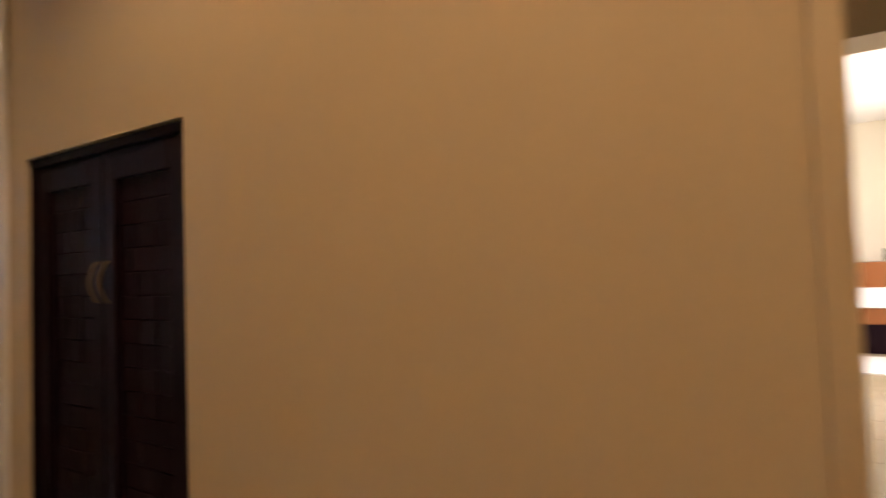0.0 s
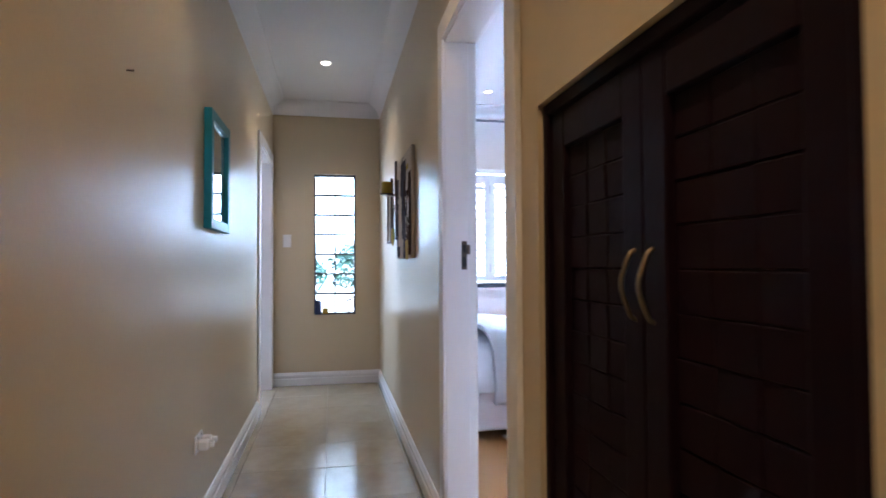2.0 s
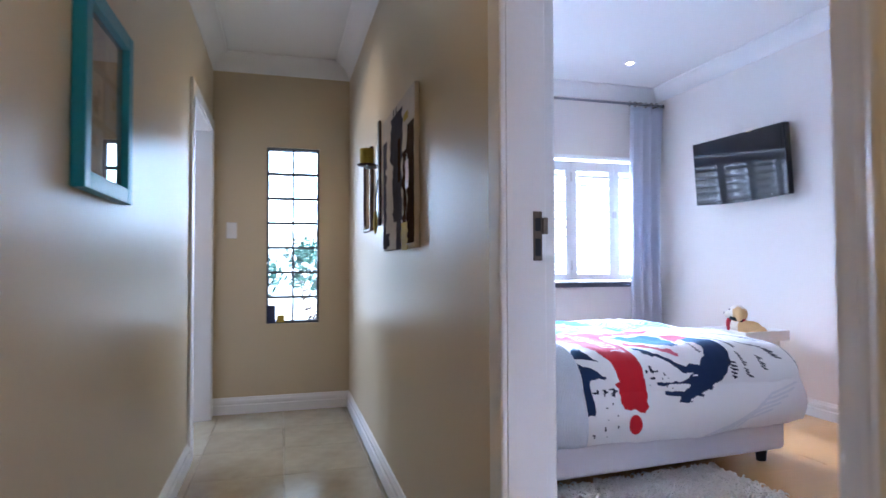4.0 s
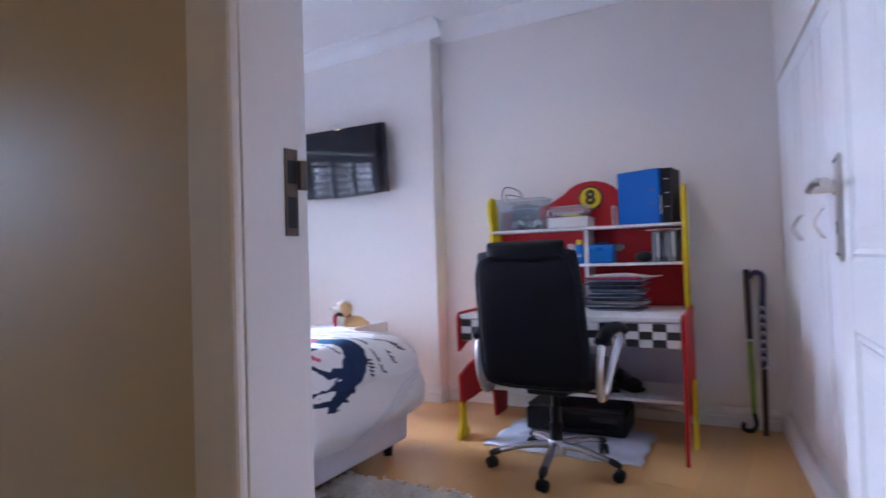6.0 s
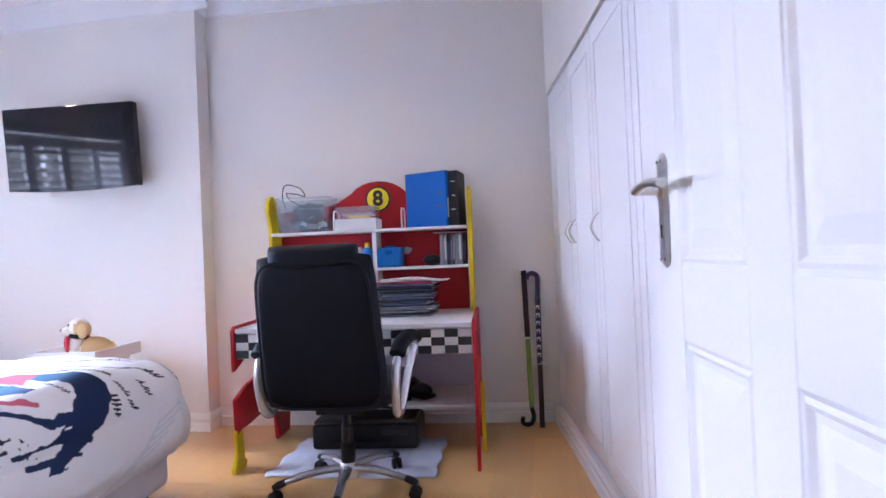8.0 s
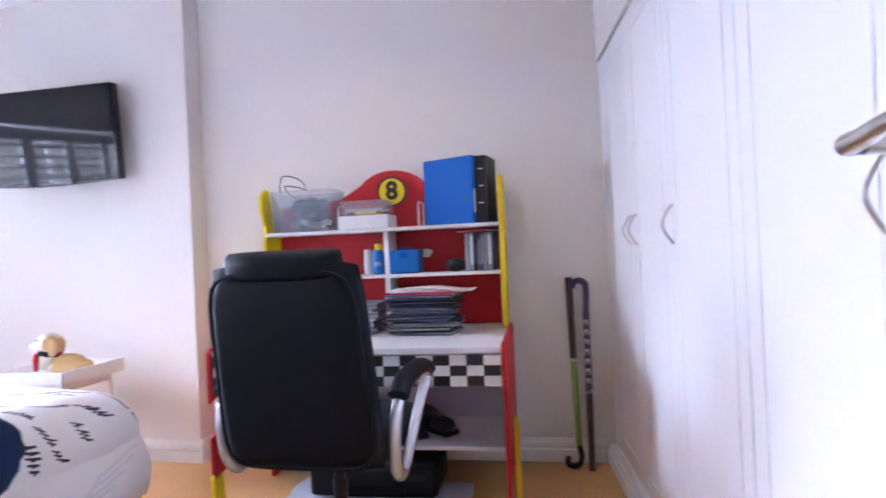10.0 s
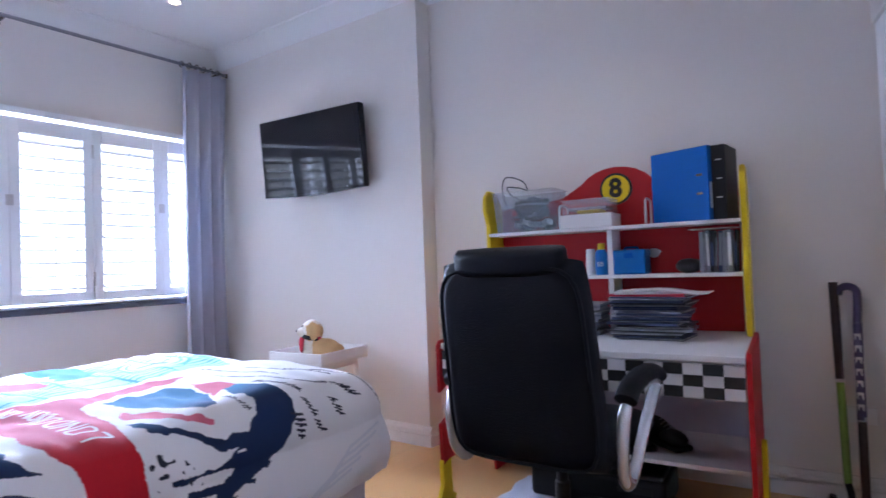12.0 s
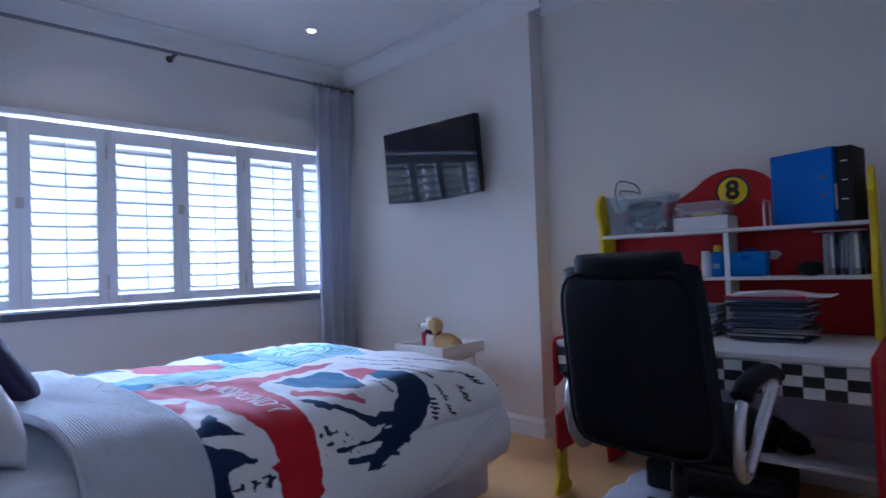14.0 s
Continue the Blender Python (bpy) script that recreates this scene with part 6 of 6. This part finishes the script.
blue_basket()
bm = bmesh.new()
blob(bm, (0, 0, 0.032), (0.055, 0.05, 0.033), 0.12)
ob = smooth(put("black_pouch", bm, BLACK, "small soft black pouch on the shelf", "pouch"), 180)
ob.matrix_world = pose(-2.635, 4.11, 0.9825)
rnd = random.Random(6)
x = -2.585
for i in range(11):
    w = rnd.uniform(0.010, 0.018)
    if x + w > -2.43:
        break
    root = thing("disc_case", pose(x + w / 2, 4.06 + rnd.uniform(0, 0.012), 0.9825, 0, rnd.uniform(-2, 3), 0), "slim plastic disc case standing on the shelf", "disc case", "disc cases")
    part("case", bx(-w / 2, 0, 0.001, w / 2, 0.13, 0.175 + rnd.uniform(0, 0.012), 0.001), (GREYCARD, PALECLEAR, GREYCARD, BLACK, CLEAR, NAVYCARD)[i % 6], root)
    part("paper_insert", bx(-w / 2 + 0.002, -0.0008, 0.03, w / 2 - 0.002, 0.0005, 0.13 + 0.02 * (i % 3)), (GREYCARD, GREYCARD, PAPER, NAVYCARD, GREYCARD, GREYCARD)[i % 6], root)
    x += w + 0.001
part_top = put("loose_sheet", bx(-2.62, 4.05, 1.172, -2.43, 4.17, 1.174), PAPER, "loose sheet lying on the disc cases", "paper")
z = DTOP + 0.0005
COV = (PAPER, NAVYCARD, BLACK, GREYCARD, NAVYCARD, NAVYCARD, BLACK, BLACK, NAVYCARD, GREYCARD, BLACK, BLACK, NAVYCARD)
for i in range(25):
    h = rnd.uniform(0.0045, 0.0105)
    root = thing("book", pose(-2.765 + rnd.uniform(-0.02, 0.02), 3.93 + rnd.uniform(-0.02, 0.02), z, 0, 0, rnd.uniform(-8, 8)), "flat exercise book in an untidy pile on the desk", "book", "pile of books")
    w, d = rnd.uniform(0.125, 0.16), rnd.uniform(0.095, 0.115)
    cover = COV[rnd.randrange(13)] if i < 23 else CLOTHRED if i == 23 else PAPER
    part("cover", bx(-w, -d, 0, w, d, 0.0012), cover, root)
    part("cover", bx(-w, -d, h - 0.0012, w, d, h), cover, root)
    part("page_block", bx(-w + 0.004, -d + 0.007, 0.0012, w - 0.005, d - 0.003, h - 0.0012), PAPER, root)
    if i % 3:
        part("spine", bx(-w, -d - 0.0008, 0.0, w, -d + 0.001, h), cover, root)
    z += h + 0.0006
bm = bmesh.new()
g = []
for i in range(15):
    u = i / 14
    g.append([bm.verts.new((-2.87 + 0.34 * u, 3.83 + 0.2 * k, z + 0.003 + 0.014 * math.sin(u * 5.5) * u)) for k in (0, 1)])
for a, b in zip(g, g[1:]):
    bm.faces.new((a[0], b[0], b[1], a[1]))
ob = smooth(put("curled_sheet", bm, PAPER, "curled white sheet on top of the book pile", "paper"), 180)
so = ob.modifiers.new("thickness", "SOLIDIFY")
so.thickness = 0.004
for i in range(11):
    h = 0.0125
    root = thing("magazine", pose(-3.09 + rnd.uniform(-0.012, 0.012), 3.98, DTOP + 0.0005 + i * 0.013, 0, 0, rnd.uniform(-9, 9)), "rolled and stacked magazine beside the hutch divider", "magazine", "stack of magazines")
    part("cover", bx(-0.10, -0.10, 0, 0.10, 0.10, 0.003), (GREYCARD, NAVYCARD, PAPER)[i % 3], root)
    part("page_block", bx(-0.098, -0.098, 0.003, 0.098, 0.098, h), GREYCARD, root)


# ---- under the desk ----
def trainers(x, y, yaw):
    root = thing("shoe", pose(x, y, 0.2535, 0, 0, yaw), "black trainer lying on the lower shelf", "shoe", "pair of shoes")
    bm = bmesh.new()
    box(bm, -0.045, -0.13, 0, 0.045, 0.13, 0.022, 0.01, 3)
    smooth(part("sole", bm, BLACK, root))
    bm = bmesh.new()
    blob(bm, (0, 0.05, 0.055), (0.043, 0.085, 0.055), 0.08)
    blob(bm, (0, -0.06, 0.042), (0.042, 0.075, 0.035), 0.06)
    smooth(part("upper", bm, BLACK, root), 180)
    for k in range(4):
        smooth(part("lace", tube([(-0.02, -0.05 + 0.02 * k, 0.075 + 0.006 * k), (0.0, -0.05 + 0.02 * k, 0.083 + 0.007 * k), (0.02, -0.05 + 0.02 * k, 0.075 + 0.006 * k)], 0.003, 6), GREYCARD, root))


trainers(-2.86, 3.93, 35)
trainers(-2.75, 3.97, 50)


def printer():
    root = thing("printer", pose(-2.95, 3.93, 0), "black printer standing on the floor under the desk", "printer")
    part("body", bx(-0.29, -0.14, 0.012, 0.29, 0.17, 0.145, 0.02, 3), BLACK, root)
    part("lid", bx(-0.28, -0.13, 0.146, 0.28, 0.165, 0.168, 0.01, 3), PRINTBLACK, root)
    part("paper_tray", bx(-0.16, -0.20, 0.04, 0.16, -0.138, 0.055, 0.004), BLACK, root)
    part("control_strip", bx(0.10, -0.145, 0.09, 0.24, -0.139, 0.118, 0.003), PRINTBLACK, root)
    for x in (-0.25, 0.25):
        for y in (-0.10, 0.13):
            part("foot", bx(x - 0.015, y - 0.015, 0, x + 0.015, y + 0.015, 0.013), BLACK, root)


printer()


def cotton_mat():
    root = thing("cotton_mat", pose(-2.955, 3.66, 0.002, 0, 0, 3), "rumpled pale grey cotton mat under the chair", "mat")
    bm = bmesh.new()
    nx, ny = 60, 44
    g = [[bm.verts.new(((i / nx - 0.5) * 0.83 * (1 + 0.02 * math.sin(k * 0.4)), (k / ny - 0.5) * 0.57 + 0.01 * math.sin(i * 0.25), 0.007 + 0.007 * noise.noise(Vector((i * 0.12, k * 0.12, 3))))) for k in range(ny + 1)] for i in range(nx + 1)]
    for i in range(nx):
        for k in range(ny):
            bm.faces.new((g[i][k], g[i + 1][k], g[i + 1][k + 1], g[i][k + 1]))
    ob = smooth(part("cloth", bm, MAT, root), 180)
    so = ob.modifiers.new("thickness", "SOLIDIFY")
    so.thickness = 0.006
    so.offset = -1


cotton_mat()


# the desk and all that stands on it are turned a little, along the wall behind
PIVOT = pose(DX1, DY0, 0)
TURNED = PIVOT @ pose(0, 0, 0, 0, 0, 4.5) @ PIVOT.inverted()
for ob in scene.objects:
    if ob not in before_desk and ob.parent is None:
        on_desk = ob.name not in ("racing_desk", "printer", "cotton_mat")
        ob.matrix_basis = (pose(0.055, 0.012, 0) if on_desk else pose(0, 0, 0)) @ (TURNED if ob.name != "cotton_mat" else pose(0, 0, 0)) @ ob.matrix_basis


# ---- office chair ----
def office_chair():
    root = thing("office_chair", pose(-2.878, 3.225, 0, 0, 0, 1), "black leather high-back office chair with silver arms", "office chair")

    def pad(bm, w, h, t, m, pw=4.0, taper=0.0):
        n = 30
        for s in (1, -1):
            g = []
            for i in range(n + 1):
                row = []
                for k in range(n + 1):
                    u, v = 2 * i / n - 1, 2 * k / n - 1
                    # rounded-rectangle spread
                    su, sv = u * math.sqrt(max(0, 1 - 0.10 * v ** 6)), v * math.sqrt(max(0, 1 - 0.08 * u ** 6))
                    hgt = (max(0, 1 - abs(u) ** pw) * max(0, 1 - abs(v) ** pw)) ** 0.42
                    row.append(bm.verts.new(m @ Vector((su * w / 2 * (1 - taper * (v + 1) / 2), s * t / 2 * hgt, sv * h / 2))))
                g.append(row)
            for i in range(n):
                for k in range(n):
                    bm.faces.new((g[i][k], g[i + 1][k], g[i + 1][k + 1], g[i][k + 1]))
        bmesh.ops.remove_doubles(bm, verts=bm.verts, dist=0.0008)
        bmesh.ops.recalc_face_normals(bm, faces=bm.faces)
        return bm

    tilt = 9
    bmk = pose(0.008, -0.30, 0.752, tilt)
    back = smooth(part("backrest", pad(bmesh.new(), 0.525, 0.64, 0.115, bmk, 5.0, 0.07), LEATHER, root, "black leather backrest with piped edges"), 60)
    # piping round the back shell
    out = []
    for t in np.linspace(0, 2 * math.pi, 64)[:-1]:
        c, s = math.cos(t), math.sin(t)
        k = (abs(c) ** 7 + abs(s) ** 7) ** (-1 / 7)
        v = s * k
        out.append(bmk @ Vector((c * k * 0.244 * (1 - 0.07 * (v + 1) / 2), -0.045, v * 0.298)))
    smooth(part("piping", tube(out, 0.006, 8, closed=True), LEATHER, back))
    smooth(part("head_roll", pad(bmesh.new(), 0.37, 0.090, 0.12, pose(0.008, -0.345, 1.060, tilt), 4.0), LEATHER, back, "padded leather head roll"), 60)
    smooth(part("seat", pad(bmesh.new(), 0.53, 0.52, 0.13, pose(0, 0.0, 0.475, 90), 5.0), LEATHER, root), 60)
    for s in (-1, 1):
        pts = [(s * 0.300, 0.13, 0.655), (s * 0.300, 0.0, 0.672), (s * 0.298, -0.14, 0.664), (s * 0.296, -0.215, 0.625), (s * 0.292, -0.240, 0.545), (s * 0.286, -0.225, 0.450), (s * 0.282, -0.175, 0.400), (s * 0.282, -0.105, 0.425), (s * 0.290, 0.0, 0.535), (s * 0.300, 0.100, 0.632)]
        arm = smooth(part("armrest", tube(curve_pts(pts, 8), 0.019, 12, 1.15), CHROME, root, "silver looped armrest"))
        pts = [(s * 0.300, 0.13, 0.664), (s * 0.302, 0.05, 0.692), (s * 0.302, -0.06, 0.698), (s * 0.300, -0.17, 0.682), (s * 0.298, -0.225, 0.648)]
        smooth(part("arm_pad", tube(curve_pts(pts, 8), [0.020] + [0.034] * 31 + [0.016], 12, 0.75), LEATHER, arm, "black padded arm top"))
    part("tilt_plate", bx(-0.10, -0.12, 0.375, 0.10, 0.12, 0.412, 0.008), BLACK, root)
    smooth(part("tilt_lever", tube([(0.05, 0.0, 0.385), (0.20, 0.01, 0.375), (0.25, 0.01, 0.36)], 0.006, 8), BLACK, root))
    smooth(part("gas_lift", lathe([(0.0, 0.09), (0.030, 0.09), (0.032, 0.10), (0.032, 0.22), (0.026, 0.225), (0.026, 0.30), (0.020, 0.305), (0.020, 0.378), (0.0, 0.379)], 20), BLACK, root))
    smooth(part("hub", lathe([(0.0, 0.065), (0.045, 0.07), (0.05, 0.09), (0.046, 0.125), (0.034, 0.14), (0.0, 0.142)], 24), CHROME, root))
    for k in range(5):
        a = radians(-82 + 72 * k)
        ca, sa = math.cos(a), math.sin(a)
        pts = [(0.03 * ca, 0.03 * sa, 0.115), (0.14 * ca, 0.14 * sa, 0.112), (0.27 * ca, 0.27 * sa, 0.088), (0.318 * ca, 0.318 * sa, 0.072)]
        leg = smooth(part("base_leg", tube(curve_pts(pts, 6), [0.026 - 0.0006 * i for i in range(19)], 12, 0.75), CHROME, root, "silver star-base leg"))
        smooth(part("end_cap", tube([(0.275 * ca, 0.275 * sa, 0.087), (0.305 * ca, 0.305 * sa, 0.078), (0.330 * ca, 0.330 * sa, 0.070)], [0.0195, 0.0215, 0.013], 12, 0.8), BLACK, leg))
        cx, cy = 0.318 * ca, 0.318 * sa
        ha = a + 1.1 + 0.7 * k
        for s in (-1, 1):
            m = pose(cx + s * 0.014 * math.cos(ha), cy + s * 0.014 * math.sin(ha), 0.028, 0, 90, math.degrees(ha))
            smooth(part("castor", lathe([(0.0, -0.009), (0.022, -0.009), (0.0275, -0.005), (0.0275, 0.005), (0.022, 0.009), (0.0, 0.009)], 20, m), BLACK, leg))
        smooth(part("castor_fork", lathe([(0.0, 0.03), (0.016, 0.03), (0.016, 0.052), (0.008, 0.058), (0.008, 0.066), (0.0, 0.066)], 14, pose(cx, cy, 0)), BLACK, leg))


office_chair()


# ---- hockey sticks and socket by the wardrobe ----
def hockey_stick(name, foot, top, head_down, shaft, grip, blade, label):
    foot, top = Vector(foot), Vector(top)
    root = thing(name, pose(0, 0, 0), label, "hockey stick", "hockey sticks")
    d = top - foot
    if head_down:
        pts = [foot + Vector((-0.055, 0, 0.055)), foot + Vector((-0.058, 0, 0.025)), foot + Vector((-0.035, 0, 0.012)), foot + Vector((-0.005, 0, 0.022)), foot + Vector((0.008, 0, 0.06)), foot + d * 0.12]
        smooth(part("blade", tube(curve_pts(pts, 6), 0.0135, 12, 1.5), blade, root))
        smooth(part("shaft", tube([foot + d * 0.12, foot + d * 0.3, foot + d * 0.56], [0.0135, 0.0145, 0.014], 14, 1.2), shaft, root))
        smooth(part("grip", tube([foot + d * 0.56, foot + d * 0.8, top], 0.0165, 14), grip, root))
        part("band", tube([foot + d * 0.555, foot + d * 0.57], 0.0172, 14), PAPER, root)
    else:
        pts = [top + Vector((-0.062, -0.002, -0.028)), top + Vector((-0.055, 0, -0.004)), top + Vector((-0.028, 0, 0.008)), top + Vector((0, 0, -0.008)), top + Vector((0.004, 0, -0.05)), foot + d * 0.84]
        smooth(part("blade", tube(curve_pts(pts, 6), 0.0145, 12, 1.4), blade, root))
        smooth(part("shaft", tube([foot + d * 0.84, foot + d * 0.6, foot + d * 0.41], 0.0165, 14, 1.15), shaft, root))
        smooth(part("grip", tube([foot + d * 0.41, foot + d * 0.2, foot], 0.0155, 14), grip, root))
        part("band", tube([foot + d * 0.405, foot + d * 0.425], 0.0172, 14), PAPER, root)
        for k in range(7):
            f = 0.47 + k * 0.052
            p = foot + d * f
            part("white_mark", bx(p.x - 0.012, p.y - 0.0178, p.z - 0.014 - 0.003 * (k % 2), p.x + 0.010, p.y - 0.0150, p.z + 0.012, 0.001), PAPER, root)
    return root


hockey_stick("hockey_stick", (-2.085, 4.225, 0.0), (-2.105, 4.302, 0.925), True, GREEN, MAROON, BLACK, "lime green hockey stick with maroon grip leaning on the wall")
hockey_stick("hockey_stick", (-2.030, 4.21, 0.0), (-2.028, 4.306, 0.90), False, PURPLE, MAROON, PURPLE, "upturned violet hockey stick with white marks leaning on the wall")
wall_socket("wall_socket", -2.035, 0.37, Y_DESK + 0.1425, -1, 0, "white blank socket plate low on the wall")


# ---- floor pieces ----
tiles = put("floor_hall", bx(-7.08, -2.4, -0.0115, 2.3, 8.6, -0.008), GROUT, "polished travertine tile floor", "floor", kind="structure")
tm = None
ts, j = 0.44, 0.003
for i in range(17):
    for k in range(3):
        x0, y0 = W_HALL + 0.02 + i * ts, -0.37 + k * ts
        if y0 + ts < Y_L - 0.14 or x0 > 2.25:
            continue
        if tm is None:
            ob = part("tile", bx(j / 2, j / 2, -0.008, ts - j / 2, ts - j / 2, 0.0, 0.0008, 1), TILE, tiles)
            tm = ob.data
        else:
            ob = new("tile", tm)
            ob.parent = tiles
        ob.matrix_local = pose(x0, y0, 0)
bm = bmesh.new()
for i in range(4):
    for k in range(16):
        box(bm, HALL_END + 0.02 + i * 0.42, 1.05 + k * 0.47, -0.008, HALL_END + 0.436 + i * 0.42, 1.515 + k * 0.47, 0.0)
part("tile_field", bm, TILE, tiles)
part("tile_field", bx(-7.05, -2.38, -0.008, -3.62, -0.38, 0.0), TILE, tiles)

boards = put("floor_bedroom", bx(X_WIN, Y_IN, -0.0075, -1.40, Y_DESK + 0.3, -0.006), UNDERLAY, "honey-coloured laminate strip floor", "floor", kind="structure")
tm = None
bw, blen = 0.19, 1.2
rnd = random.Random(4)
x = X_WIN + 0.02
while x < -1.42:
    y = Y_IN - 0.06 - rnd.uniform(0, 1.0)
    while y < Y_DESK + 0.17:
        y0, y1 = max(y, 1.042), min(y + blen, Y_DESK + 0.2)
        if y1 - y0 > 0.05:
            ob = new("board", tm) if tm else part("board", bx(0.0008, 0.0008, -0.006, 0.9992, 0.9992, 0.0), BOARD, boards)
            tm = ob.data
            ob.parent = boards
            ob.matrix_local = pose(x, max(y0, 1.042), 0) @ Matrix.Diagonal((bw, y1 - max(y0, 1.042), 1, 1))
        y += blen
    x += bw
